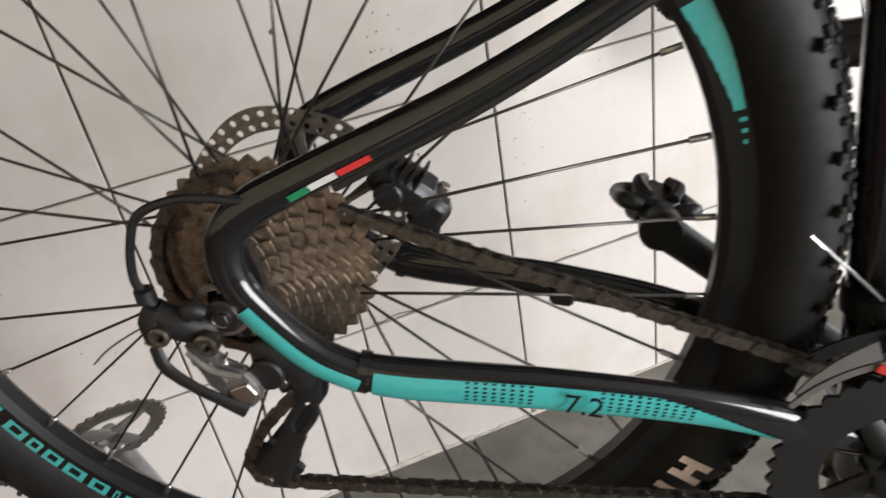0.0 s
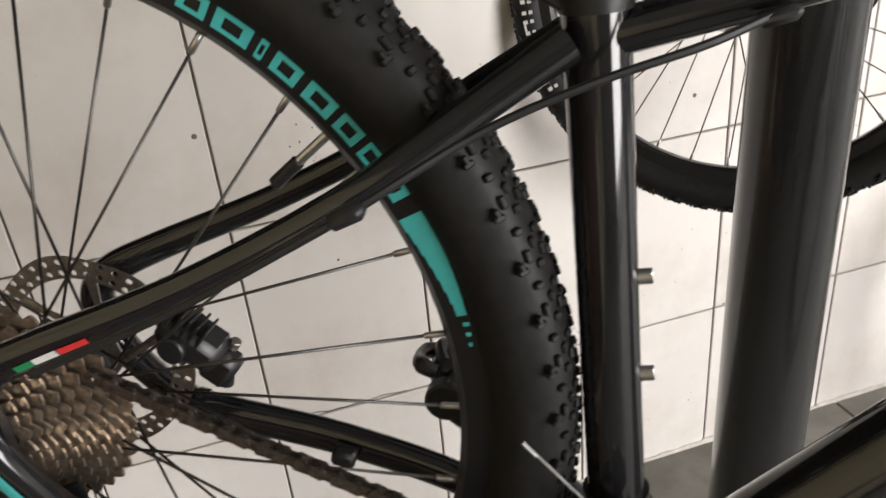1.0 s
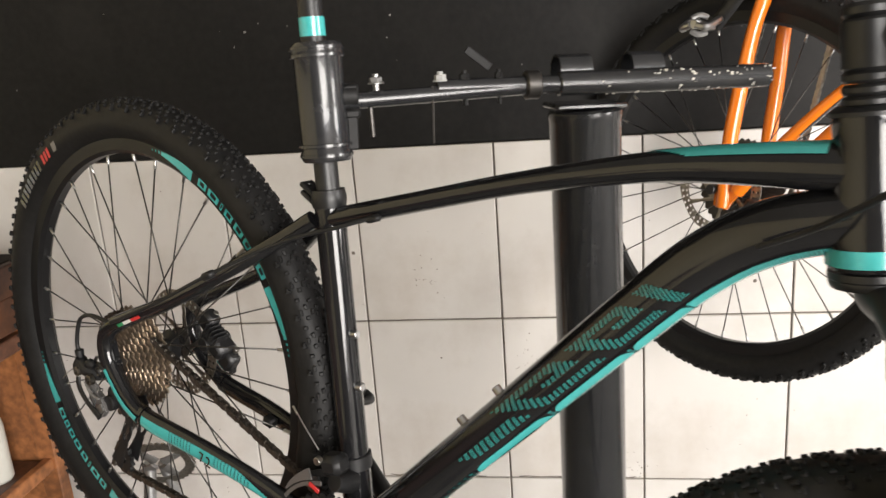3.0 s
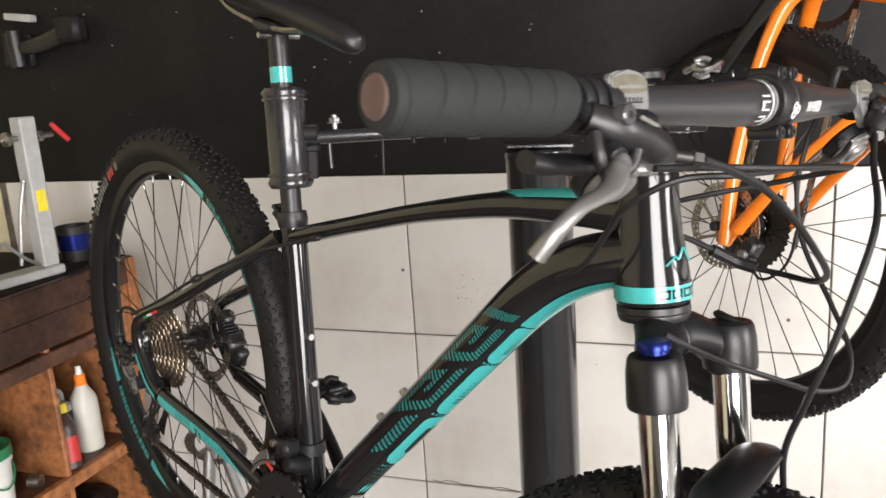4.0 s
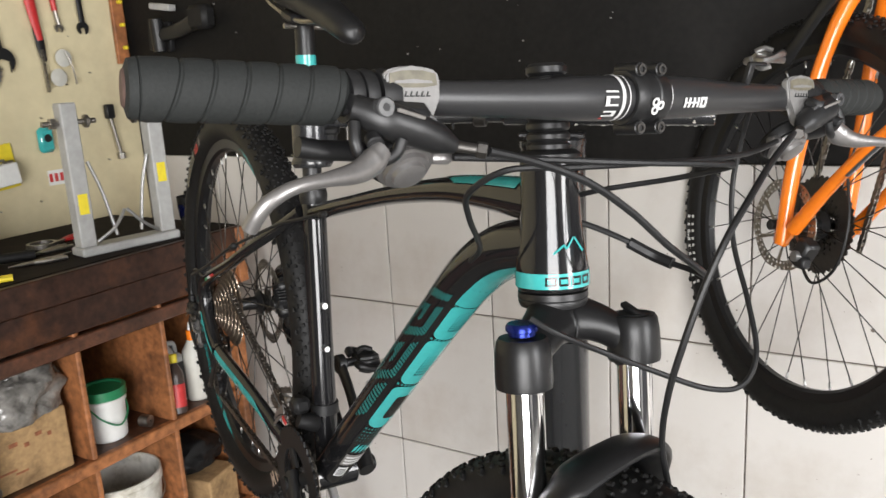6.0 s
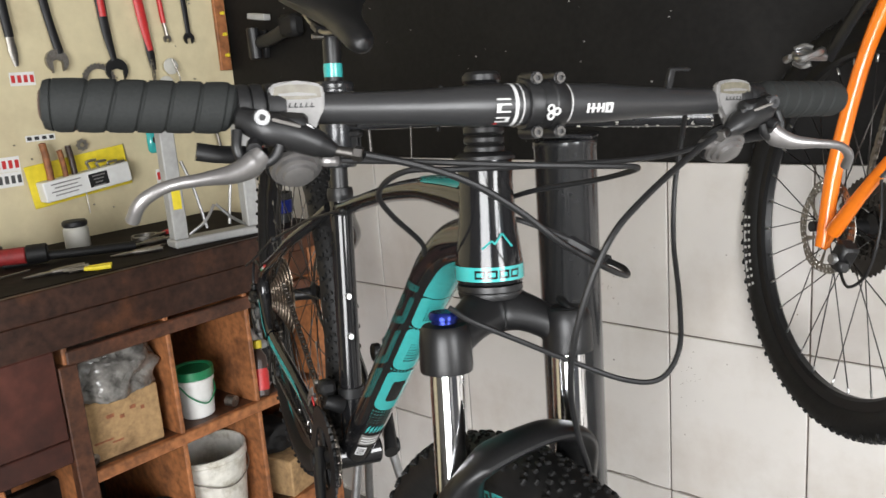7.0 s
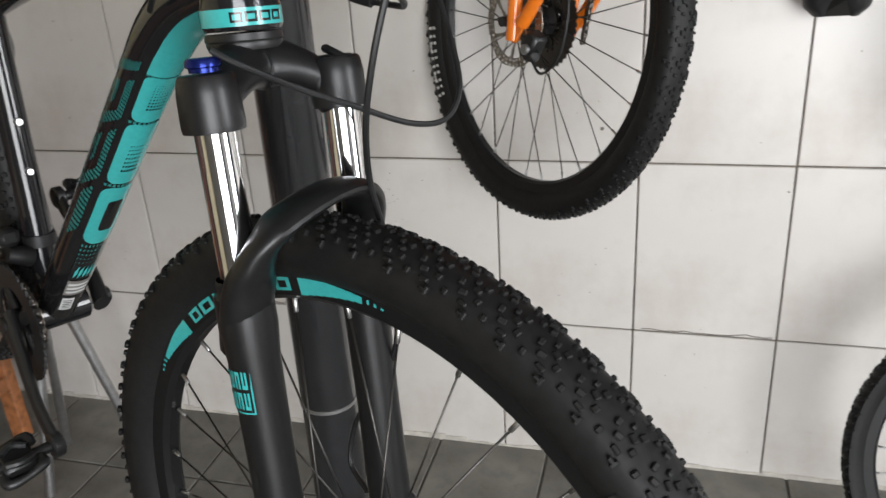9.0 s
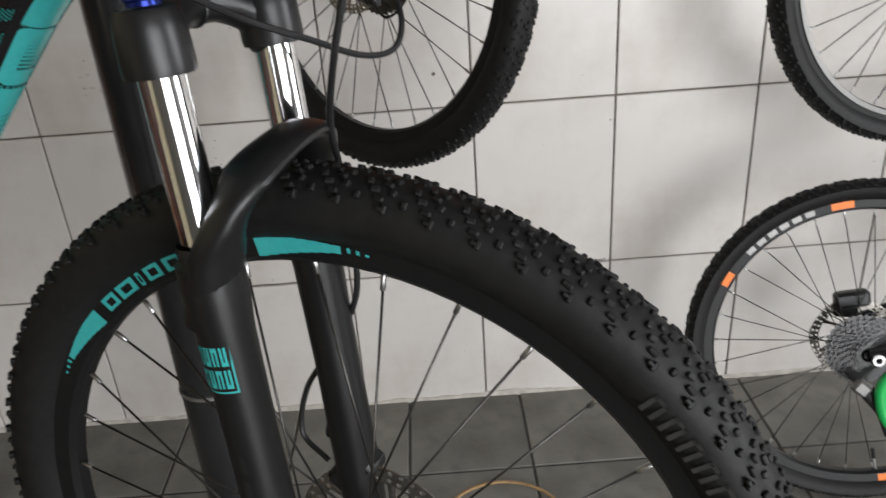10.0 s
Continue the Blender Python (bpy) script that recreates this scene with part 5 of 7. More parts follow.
def turned_back(points):
    """Places of the cables as they are with the bar held straight."""
    return [(x + 0.0384 * y, y - 0.0384 * (x - 0.79), z) for x, y, z in points]


hose(turned_back([(0.908, -0.151, 0.624), (0.909, -0.112, 0.615), (0.915, -0.072, 0.602), (0.924, -0.034, 0.581), (0.933, 0.000, 0.557), (0.932, 0.045, 0.531), (0.914, 0.082, 0.510), (0.880, 0.103, 0.498), (0.845, 0.099, 0.493), (0.822, 0.075, 0.503), (0.805, 0.040, 0.514), (0.790, 0.018, 0.516)]), 0.0027, "brake_hose")
hose(turned_back([(0.858, 0.102, 0.494), (0.840, 0.096, 0.494), (0.824, 0.079, 0.501)]), 0.0056, "hose_joiner")
hose(turned_back([(0.893, 0.158, 0.6238), (0.915, 0.110, 0.608), (0.942, 0.060, 0.592), (0.957, 0.029, 0.573), (0.963, 0.013, 0.538), (0.965, 0.007, 0.490), (0.960, 0.015, 0.440), (0.953, 0.036, 0.385), (0.962, 0.056, 0.330), (0.980, 0.068, 0.255), (0.980, 0.073, 0.215), (0.968, 0.076, 0.165), (0.950, 0.074, 0.110), (0.955, 0.070, 0.060), (0.990, 0.064, 0.050)]), 0.0027, "brake_hose")
hose(turned_back([(0.840, 0.166, 0.628), (0.836, 0.172, 0.600), (0.842, 0.172, 0.555), (0.867, 0.164, 0.512), (0.912, 0.147, 0.477), (0.946, 0.129, 0.450), (0.957, 0.107, 0.430), (0.945, 0.080, 0.425), (0.925, 0.035, 0.438), (0.902, -0.001, 0.448), (0.888, -0.043, 0.465), (0.874, -0.060, 0.473)]), 0.0024)
hose([bar_at(0.165) + E((0.02, 0, -0.032)), (0.89, 0.12, 0.606), (0.9, 0.065, 0.607), (0.902, -0.011, 0.608), (0.892, -0.077, 0.605), (0.87, -0.112, 0.597), (0.845, -0.122, 0.571), (0.825, -0.103, 0.542), (0.785, -0.055, 0.492), (0.75, -0.035, 0.46)], 0.0024)
hose([bar_at(-0.165) + E((0.02, 0, -0.032)), (0.89, -0.11, 0.612), (0.91, -0.04, 0.613), (0.918, 0.03, 0.611), (0.91, 0.072, 0.604), (0.86, 0.075, 0.575), (0.81, 0.045, 0.547), (0.77, 0.028, 0.52)], 0.0024)
hose([(0.372, -0.005, 0.343), (0.345, -0.018, 0.326), (0.30, -0.028, 0.300), (0.255, -0.038, 0.268), (0.20, -0.064, 0.220), (0.13, -0.075, 0.158), (0.06, -0.081, 0.104)], 0.0023)
bm = box(bm_new(), (0.205, -0.062, 0.224), (0.02, 0.012, 0.009), 0.003, pose(0, 0, 0, 0, -38, 0).to_3x3())
part("cable_stop", bm, PLASTICBLACK, bike)
bm = box(bm_new(), (0.376, -0.003, 0.344), (0.020, 0.010, 0.008), 0.003, pose(0, 0, 0, 0, -28, 0).to_3x3())
part("cable_stop", bm, PLASTICBLACK, bike)

# the bar, fork and front wheel are turned a little to the left
axis0, axis1 = Vector(head_axis(0.5)), (Vector(head_axis(0.6)) - Vector(head_axis(0.5))).normalized()
for some, angle in (([k for k in bike.children if k not in fixed and "fork" not in k.name and "caliper" not in k.name], 2.2), ([k for k in bike.children if k not in fixed and ("fork" in k.name or "caliper" in k.name)], 2.2), ([front], 5.2)):
    steer = Matrix.Translation(axis0) @ Matrix.Rotation(radians(angle), 4, axis1) @ Matrix.Translation(-axis0)
    for o in some:
        o.matrix_basis = steer @ o.matrix_basis

# drivetrain
RINGY = -0.046
BB = Vector((0.43, 0, -0.06))
bm = cyl(bm_new(), BB - E((0, 0.04, 0)), BB + E((0, 0.04, 0)), 0.0225, 26)
part("bottom_bracket", bm, GLOSSBLACK, bike)
for teeth, y in ((40, -0.052), (30, -0.045), (22, -0.038)):
    o = part("chainring", cog_mesh(teeth, 0.003, hollow=0.62 if teeth == 40 else 0.84), PLASTICBLACK if teeth > 25 else CHAINSTEEL, bike, "", False)
    o.matrix_local = Matrix.Translation(BB + E((0, y, 0)))
bm = bm_new()
for k in range(4):
    q = radians(45 + 90 * k)
    tube(bm, [BB + E((0.018 * math.cos(q), -0.05, 0.018 * math.sin(q))), BB + E((0.068 * math.cos(q), -0.049, 0.068 * math.sin(q)))], [0.010, 0.006], 10, raw=True, side=(0, 1, 0), flat=0.5)
part("spider", bm, PLASTICBLACK, bike)
CRANK = Vector((math.cos(radians(CRANK_ANGLE)), 0, math.sin(radians(CRANK_ANGLE))))
for s in (-1, 1):
    d = CRANK * (1 if s < 0 else -1)
    y = s * 0.068
    bm = tube(bm_new(), [BB + E((0, s * 0.058, 0)) - d * 0.012, BB + E((0, y, 0)) + d * 0.05, BB + E((0, s * 0.078, 0)) + d * 0.12, BB + E((0, s * 0.08, 0)) + d * 0.187], [0.019, 0.0155, 0.0135, 0.0145], 16, 6, side=(0, 1, 0), flat=[0.6, 0.55, 0.5, 0.5])
    crank = part("crank_arm", bm, MATTEBLACK, bike)
    bm = cyl(bm_new(), BB + E((0, s * 0.06, 0)), BB + E((0, s * 0.073, 0)), 0.012, 16)
    part("crank_bolt", bm, PLASTICBLACK, crank)
    p = BB + d * 0.178 + E((0, s * 0.08, 0))
    bm = cyl(bm_new(), p - E((0, s * 0.007, 0)), p + E((0, s * 0.0075, 0)), 0.0165, 20)
    part("crank_eye", bm, MATTEBLACK, crank)
    bm = bm_new()
    cyl(bm, p, p + E((0, s * 0.07, 0)), 0.0075, 12)
    p = p + E((0, s * 0.010, 0))
    box(bm, p + E((0, s * 0.037, 0)), (0.036, 0.040, 0.017), 0.004)
    for k in (-1, 1):
        tube(bm, [p + E((k * 0.014, s * 0.014, 0.004)), p + E((k * 0.026, s * 0.016, 0.006)), p + E((k * 0.03, s * 0.035, 0.0)), p + E((k * 0.026, s * 0.056, -0.006)), p + E((k * 0.012, s * 0.06, -0.004))], [0.006, 0.007, 0.005, 0.007, 0.006], 10, 5)
        tube(bm, [p + E((k * 0.010, s * 0.022, 0.010)), p + E((k * 0.016, s * 0.038, 0.013)), p + E((k * 0.010, s * 0.052, 0.010))], 0.005, 8, 4)
        tube(bm, [p + E((k * 0.010, s * 0.022, -0.010)), p + E((k * 0.016, s * 0.038, -0.013)), p + E((k * 0.010, s * 0.052, -0.010))], 0.005, 8, 4)
    part("pedal", bm, MATTEBLACK, crank, "black clipless pedal")
chain_path = [E((0.055, -0.041, 0.052)), E((0.43, -0.040, -0.010))]
for k in range(13):
    q = radians(80 - k * 14)
    chain_path.append(BB + E((0.0455 * math.cos(q), -0.039, 0.0455 * math.sin(q))))
chain_path += [E((0.034, -0.050, -0.176))]
for k in range(1, 7):
    q = radians(-80 - k * 22)
    chain_path.append(E((0.020 + 0.019 * math.cos(q), -0.051, -0.159 + 0.019 * math.sin(q))))
chain_path += [E((0.012, -0.050, -0.125)), E((0.042, -0.048, -0.076)), E((0.044, -0.046, -0.060))]
for k in range(10):
    q = radians(-60 - k * 22)
    chain_path.append(E((0.064 * math.cos(q), -0.041, 0.064 * math.sin(q))))
chain = part("chain", chain_links(bm_new(), chain_path), CHAINSTEEL, bike, "oily steel roller chain", False)
# rear derailleur
bm = bm_new()
tube(bm, [(-0.010, -0.072, -0.022), (-0.020, -0.079, -0.024), (-0.032, -0.083, -0.021), (-0.046, -0.083, -0.016)], [0.0095, 0.0105, 0.0110, 0.0085], 14, 4, side=(0, 1, 0), flat=0.9)
tube(bm, [(-0.046, -0.083, -0.010), (-0.048, -0.084, -0.022), (-0.045, -0.085, -0.034)], [0.0075, 0.0095, 0.0080], 12, 4)
tube(bm, [(-0.028, -0.083, -0.014), (-0.024, -0.084, -0.008), (-0.016, -0.083, -0.010)], [0.006, 0.007, 0.005], 10, 4)
derailleur = part("rear_derailleur", bm, PLASTICBLACK, bike, "black and silver rear derailleur")
for (x, z), r in (((-0.041, -0.026), 0.0068), ((-0.012, -0.026), 0.0078)):
    part("knuckle_bolt", lathe(bm_new(), [(0.0030, -0.002), (0.0034, 0.0030), (r * 0.8, 0.0036), (r, 0.0026), (r, -0.004)], (x, -0.0915, z), (0, -1, 0), 20, True), CHAINSTEEL, derailleur)
bm = cyl(bm_new(), (-0.0535, -0.082, -0.001), (-0.049, -0.082, -0.014), 0.0048, 12)
lathe(bm, [(0.003, -0.002), (0.0062, -0.001), (0.0062, 0.007), (0.003, 0.008)], (-0.0525, -0.082, -0.008), (-0.25, 0, 1), 14, True)
part("barrel_adjuster", bm, PLASTICBLACK, derailleur)
for k in range(2):
    part("limit_screw", cyl(bm_new(), (-0.053, -0.086, -0.030 - 0.007 * k), (-0.047, -0.087, -0.030 - 0.007 * k), 0.0026, 8), STEEL, derailleur)
# front and back arms of the parallelogram, with the pin ends and the return spring between them
bm = tube(bm_new(), [(-0.047, -0.087, -0.040), (-0.040, -0.089, -0.053), (-0.022, -0.091, -0.062), (-0.004, -0.091, -0.069), (0.012, -0.089, -0.076)], [0.0042, 0.0048, 0.0042, 0.0044, 0.0060], 12, 5, side=(0, 1, 0), flat=0.6)
part("outer_link", bm, PLASTICBLACK, derailleur)
bm = plate(bm_new(), [(-0.030, -0.034), (-0.022, -0.032), (-0.014, -0.040), (-0.004, -0.047), (0.010, -0.046), (0.020, -0.056), (0.022, -0.064), (0.013, -0.078), (0.003, -0.077), (-0.008, -0.068), (-0.020, -0.054)], 0.009, Matrix.Translation((0, -0.083, 0)))
bmesh.ops.bevel(bm, geom=list(bm.edges), offset=0.0022, segments=2, affect="EDGES")
link = part("derailleur_link", bm, LEVERGREY, derailleur, "dull silver parallelogram link", False)
bm = plate(bm_new(), [(0.001, -0.062), (0.012, -0.054), (0.0185, -0.061), (0.010, -0.074), (0.003, -0.071)], 0.0022, Matrix.Translation((0, -0.0885, 0)))
bmesh.ops.bevel(bm, geom=list(bm.edges), offset=0.0006, segments=1, affect="EDGES")
part("bright_face", bm, SILVER, link, "bright bevelled end face", False)
part("dark_panel", plate(bm_new(), [(-0.020, -0.044), (-0.012, -0.043), (-0.001, -0.056), (-0.003, -0.066), (-0.012, -0.060)], 0.002, Matrix.Translation((0, -0.0885, 0))), DECALGREY, link, "", False)
part("link_rib", tube(bm_new(), [(-0.026, -0.0895, -0.037), (-0.010, -0.091, -0.046), (0.008, -0.090, -0.0475)], [0.0016, 0.0024, 0.0020], 8, 4), PRINTGREY, link)
coil = [(-0.028 + 0.0012 * k, -0.080 + 0.0055 * math.cos(k * 1.05), -0.047 + 0.0055 * math.sin(k * 1.05)) for k in range(22)]
part("return_spring", tube(bm_new(), coil, 0.0009, 6, 2), STEEL, derailleur)
bm = tube(bm_new(), [(0.012, -0.072, -0.040), (0.024, -0.072, -0.039), (0.036, -0.069, -0.049), (0.042, -0.066, -0.064)], [0.010, 0.0125, 0.0115, 0.009], 16, 5, side=(0, 1, 0), flat=0.7)
cyl(bm, (0.022, -0.060, -0.050), (0.022, -0.084, -0.050), 0.0115, 18)
part("cage_pivot", bm, PLASTICBLACK, derailleur)
for y in (-0.066, -0.040):  # cage plates with a slot through them
    bm = tube(bm_new(), [(0.034, y, -0.048), (0.043, y, -0.062), (0.0455, y, -0.080)], [0.013, 0.0105, 0.0085], 12, 5, side=(0, 1, 0), flat=0.16)
    for k in (-1, 1):
        tube(bm, [(0.0455 + 0.003 * k, y, -0.078), (0.044 + 0.0062 * k, y, -0.090), (0.040 + 0.0062 * k, y, -0.102), (0.038 + 0.003 * k, y, -0.112)], 0.0030, 8, 4, side=(0, 1, 0), flat=0.5)
    tube(bm, [(0.038, y, -0.110), (0.031, y, -0.132), (0.022, y, -0.158)], [0.0085, 0.0095, 0.0135], 12, 5, side=(0, 1, 0), flat=0.16)
    part("cage_plate", bm, PLASTICBLACK, derailleur)
for p in ((0.028, -0.066), (0.020, -0.159)):
    o = part("jockey_wheel", cog_mesh(11, 0.006, pitch=0.0112, hollow=0.35), PLASTICBLACK, derailleur, "", False)
    o.matrix_local = Matrix.Translation((p[0], -0.052, p[1]))
    part("jockey_bolt", cyl(bm_new(), (p[0], -0.066, p[1]), (p[0], -0.0705, p[1]), 0.0045, 12), CHAINSTEEL, derailleur)
hose([(0.03, -0.076, 0.070), (0.0, -0.078, 0.068), (-0.030, -0.080, 0.064), (-0.0545, -0.080, 0.049), (-0.0605, -0.081, 0.028), (-0.0595, -0.082, 0.0055), (-0.0535, -0.082, -0.004)], 0.0029, "gear_cable")
hose([(-0.052, -0.084, -0.026), (-0.064, -0.084, -0.036), (-0.080, -0.084, -0.052), (-0.090, -0.084, -0.066)], 0.0007, "cable_tail", STEEL)
# front derailleur
bm = bm_new()
tube(bm, [(0.405, -0.018, 0.02), (0.405, -0.03, 0.025), (0.402, -0.045, 0.03)], [0.014, 0.013, 0.011], 12, 4)
lathe(bm, [(0.018, -0.008), (0.021, -0.008), (0.021, 0.008), (0.018, 0.008)], seat_axis(0.035), Vector(seat_axis(0.1)) - Vector(seat_axis(0.0)), 22, True)
box(bm, (0.396, -0.042, 0.052), (0.030, 0.026, 0.024), 0.006, pose(0, 0, 0, 0, -25, 0).to_3x3())
fd = part("front_derailleur", bm, PLASTICBLACK, bike)
part("cage_bolt", cyl(bm_new(), (0.382, -0.052, 0.054), (0.382, -0.059, 0.054), 0.005, 12), STEEL, fd)
for y, m_, r0, r1, g, q0, q1 in ((-0.058, LEVERGREY, 0.0945, 0.0985, 0.001, 155, 112), (-0.0585, LEVERGREY, 0.1010, 0.1030, 0.012, 149, 120), (-0.057, PLASTICBLACK, 0.0975, 0.1015, 0.004, 150, 114), (-0.036, PLASTICBLACK, 0.0945, 0.104, 0.0, 150, 106)):
    out, inn = [], []
    for k in range(13):
        q = radians(q0 + (q1 - q0) * k / 12)
        w = r1 + g * k / 12
        out.append((BB.x + w * math.cos(q), BB.z + w * math.sin(q)))
        inn.append((BB.x + r0 * math.cos(q), BB.z + r0 * math.sin(q)))
    bm = plate(bm_new(), out + inn[::-1], 0.0018, Matrix.Translation((0, y, 0)))
    part("cage_plate", bm, m_, fd)
bm = box(bm_new(), (0.386, -0.0605, 0.021), (0.016, 0.002, 0.006), 0.0006, pose(0, 0, 0, 0, 10, 0).to_3x3())
part("red_label", bm, RED, fd)
bm = tube(bm_new(), [(0.372, -0.045, 0.058), (0.345, -0.044, 0.075), (0.322, -0.041, 0.088)], 0.0008, 6)
cyl(bm, (0.330, -0.0425, 0.083), (0.320, -0.041, 0.089), 0.0013, 8)
part("cable_end", bm, SILVER, fd)
# rear caliper
bm = bm_new()
box(bm, (0.078, 0.052, 0.030), (0.05, 0.034, 0.026), 0.006, pose(0, 0, 0, 0, 25, 0).to_3x3())
box(bm, (0.098, 0.058, 0.008), (0.026, 0.022, 0.03), 0.005, pose(0, 0, 0, 0, 25, 0).to_3x3())
cyl(bm, (0.102, 0.062, 0.02), (0.102, 0.062, -0.012), 0.006, 10)
box(bm, (0.055, 0.052, 0.055), (0.026, 0.022, 0.03), 0.005, pose(0, 0, 0, 0, 25, 0).to_3x3())
cyl(bm, (0.070, 0.030, 0.028), (0.070, 0.075, 0.028), 0.0105, 16)
cal = part("rear_caliper", bm, MATTEBLACK, bike)
for k in range(5):
    bm = box(bm_new(), (0.066 + 0.006 * k, 0.046, 0.052 - 0.0028 * k), (0.002, 0.022, 0.018), 0.0005, pose(0, 0, 0, 0, 25, 0).to_3x3())
    part("cooling_fin", bm, MATTEBLACK, cal, "", False)
for p in ((0.104, 0.062, 0.023), (0.058, 0.058, 0.062)):
    part("caliper_bolt", cyl(bm_new(), p, (p[0] + 0.003, p[1], p[2] + 0.007), 0.0045, 10), STEEL, cal)
bm = box(bm_new(), (0.062, 0.048, 0.048), (0.018, 0.004, 0.008), 0.001, pose(0, 0, 0, 0, 35, 0).to_3x3())
part("pad_tab", bm, RED, cal)
bm = box(bm_new(), (0.205, 0.045, -0.034), (0.018, 0.016, 0.014), 0.003)
part("hose_clip", bm, PLASTICBLACK, bike)


# ---- the orange bike hanging on the wall ----
def upright(centre, yaw, lean):
    """A pose from a wheel's middle: x along its plane, y across, z up."""
    a, q = radians(yaw), radians(lean)
    u, n0 = Vector((math.cos(a), math.sin(a), 0)), Vector((-math.sin(a), math.cos(a), 0))
    w = Vector((0, 0, 1)) * math.cos(q) + n0 * math.sin(q)
    n = w.cross(u)
    return Matrix.Translation(centre) @ Matrix((u, n, w)).transposed().to_4x4()


orange = thing("mountain_bike", upright((0.457, -0.254, 1.138), -44, 6), "orange mountain bike hung upright against the wall", "bicycle")
ow = wheel(orange, "rear_wheel", (0, 0, 0), 0, 52, "black rear wheel with knobbly tyre and pale sidewall print", rotor=0.08, cogs=(42, 36, 32, 28, 24, 21, 18, 15, 13), R=0.362, rim_r=0.288, cog_mat=SPOKESTEEL)
ow.matrix_local = pose(0, 0, 0, 0, 0, 180)
for k, q0 in enumerate((186.5, 192, 197.5, 203, 208.5)):
    bm = bm_new()
    def seg(x0, x1, z0, z1):
        ring_arc(bm, 0.3175 + 0.0165 * z0, 0.3175 + 0.0165 * z1, -0.0238 - 0.0042 * z0, -0.0238 - 0.0042 * z1, q0 + 4.0 * x0, q0 + 4.0 * x1, 2)
    seg(0, 0.25, 0, 1)
    seg(0.75, 1, 0, 1)
    seg(0, 1, 0.8, 1) if k % 2 else seg(0, 1, 0.4, 0.6)
    part("sidewall_print", bm, PRINTWHITE, orange)
S1 = [(0.02, -0.062, -0.03), (0.024, -0.062, 0.09), (0.035, -0.056, 0.20), (0.045, -0.046, 0.29), (0.068, -0.035, 0.37), (0.09, -0.02, 0.41)]
S2 = [(0.045, -0.062, 0.0), (0.11, -0.062, 0.075), (0.176, -0.060, 0.143), (0.248, -0.050, 0.212), (0.32, -0.03, 0.282), (0.40, -0.012, 0.355)]
for s in (1, -1):
    flip = lambda pts: [(x, y * s, z) for x, y, z in pts]
    part("chain_stay", tube(bm_new(), flip(S1), [0.0125, 0.0135, 0.0125, 0.012, 0.014, 0.016], 14, 6), ORANGE, orange)
    o = part("seat_stay", tube(bm_new(), flip(S2), [0.013, 0.0105, 0.010, 0.0095, 0.0095, 0.010], 14, 6), ORANGE, orange)
    part("stay_print", wrap(bm_new(), flip(S2), 0.0102, 0.30, 0.52, (2.6 if s > 0 else 5.9), (3.8 if s > 0 else 7.0), 0.0008, 6), DECALGREY, o)
    bm = plate(bm_new(), [(-0.008, -0.028), (0.018, -0.034), (0.034, -0.012), (0.07, 0.04), (0.046, 0.024), (0.022, 0.0), (0.010, 0.02), (-0.006, 0.0)], 0.007, Matrix.Translation((0.01, -0.062 * s, 0.0)))
    part("dropout", bm, ORANGE, orange)
part("seat_tube", tube(bm_new(), [(0.085, 0, 0.42), (0.25, 0, 0.385), (0.44, 0, 0.345)], 0.0165, 16, 4), ORANGE, orange)
part("down_tube", tube(bm_new(), [(0.095, 0, 0.42), (0.24, 0, 0.56), (0.42, 0, 0.73)], 0.022, 18, 4), ORANGE, orange)
part("top_tube", tube(bm_new(), [(0.42, 0, 0.35), (0.44, 0, 0.52), (0.44, 0, 0.74)], 0.018, 18, 4), ORANGE, orange)
part("bottom_bracket", cyl(bm_new(), (0.092, -0.04, 0.415), (0.092, 0.04, 0.415), 0.022, 20), ORANGE, orange)
for s, d in ((-1, Vector((-0.11, 0, -0.135))), (1, Vector((0.11, 0, 0.135)))):
    b0 = Vector((0.092, 0.055 * s, 0.415))
    o = part("crank_arm", tube(bm_new(), [b0 - d * 0.06, b0 + d * 0.5 + Vector((0, 0.012 * s, 0)), b0 + d + Vector((0, 0.016 * s, 0))], [0.017, 0.0135, 0.014], 12, 4, side=(0, 1, 0), flat=0.5), MATTEBLACK, orange)
    p = b0 + d + Vector((0, 0.02 * s, 0))
    bm = bm_new()
    cyl(bm, p, p + Vector((0, s * 0.058, 0)), 0.0075, 10)
    for k in (-1, 1):
        tube(bm, [p + Vector((k * 0.010, s * 0.018, 0.004)), p + Vector((k * 0.026, s * 0.024, 0.008)), p + Vector((k * 0.028, s * 0.042, 0.0)), p + Vector((k * 0.022, s * 0.056, -0.006)), p + Vector((k * 0.006, s * 0.058, -0.002))], [0.006, 0.007, 0.005, 0.007, 0.005], 9, 4)
        tube(bm, [p + Vector((0.008, s * 0.03, k * 0.012)), p + Vector((0.0, s * 0.04, k * 0.016)), p + Vector((-0.01, s * 0.05, k * 0.010))], 0.005, 8, 3)
    part("pedal", bm, SILVER, o, "silver clipless pedal")
for teeth, y in ((34, 0.05),):
    o = part("chainring", cog_mesh(teeth, 0.003, hollow=0.8), PLASTICBLACK, orange, "", False)
    o.matrix_local = Matrix.Translation((0.092, y, 0.415))
    part("chain", chain_links(bm_new(), [Vector((-0.055, 0.044, 0.03)), Vector((0.03, 0.047, 0.425))]), STEEL, orange, "", False)
    part("chain", chain_links(bm_new(), [Vector((0.082, 0.044, -0.03)), Vector((0.15, 0.047, 0.38))]), STEEL, orange, "", False)
bm = bm_new()
box(bm, (0.07, -0.055, -0.035), (0.03, 0.03, 0.05), 0.005, pose(0, 0, 0, 0, 30, 0).to_3x3())
box(bm, (0.078, -0.062, -0.05), (0.022, 0.02, 0.02), 0.004)
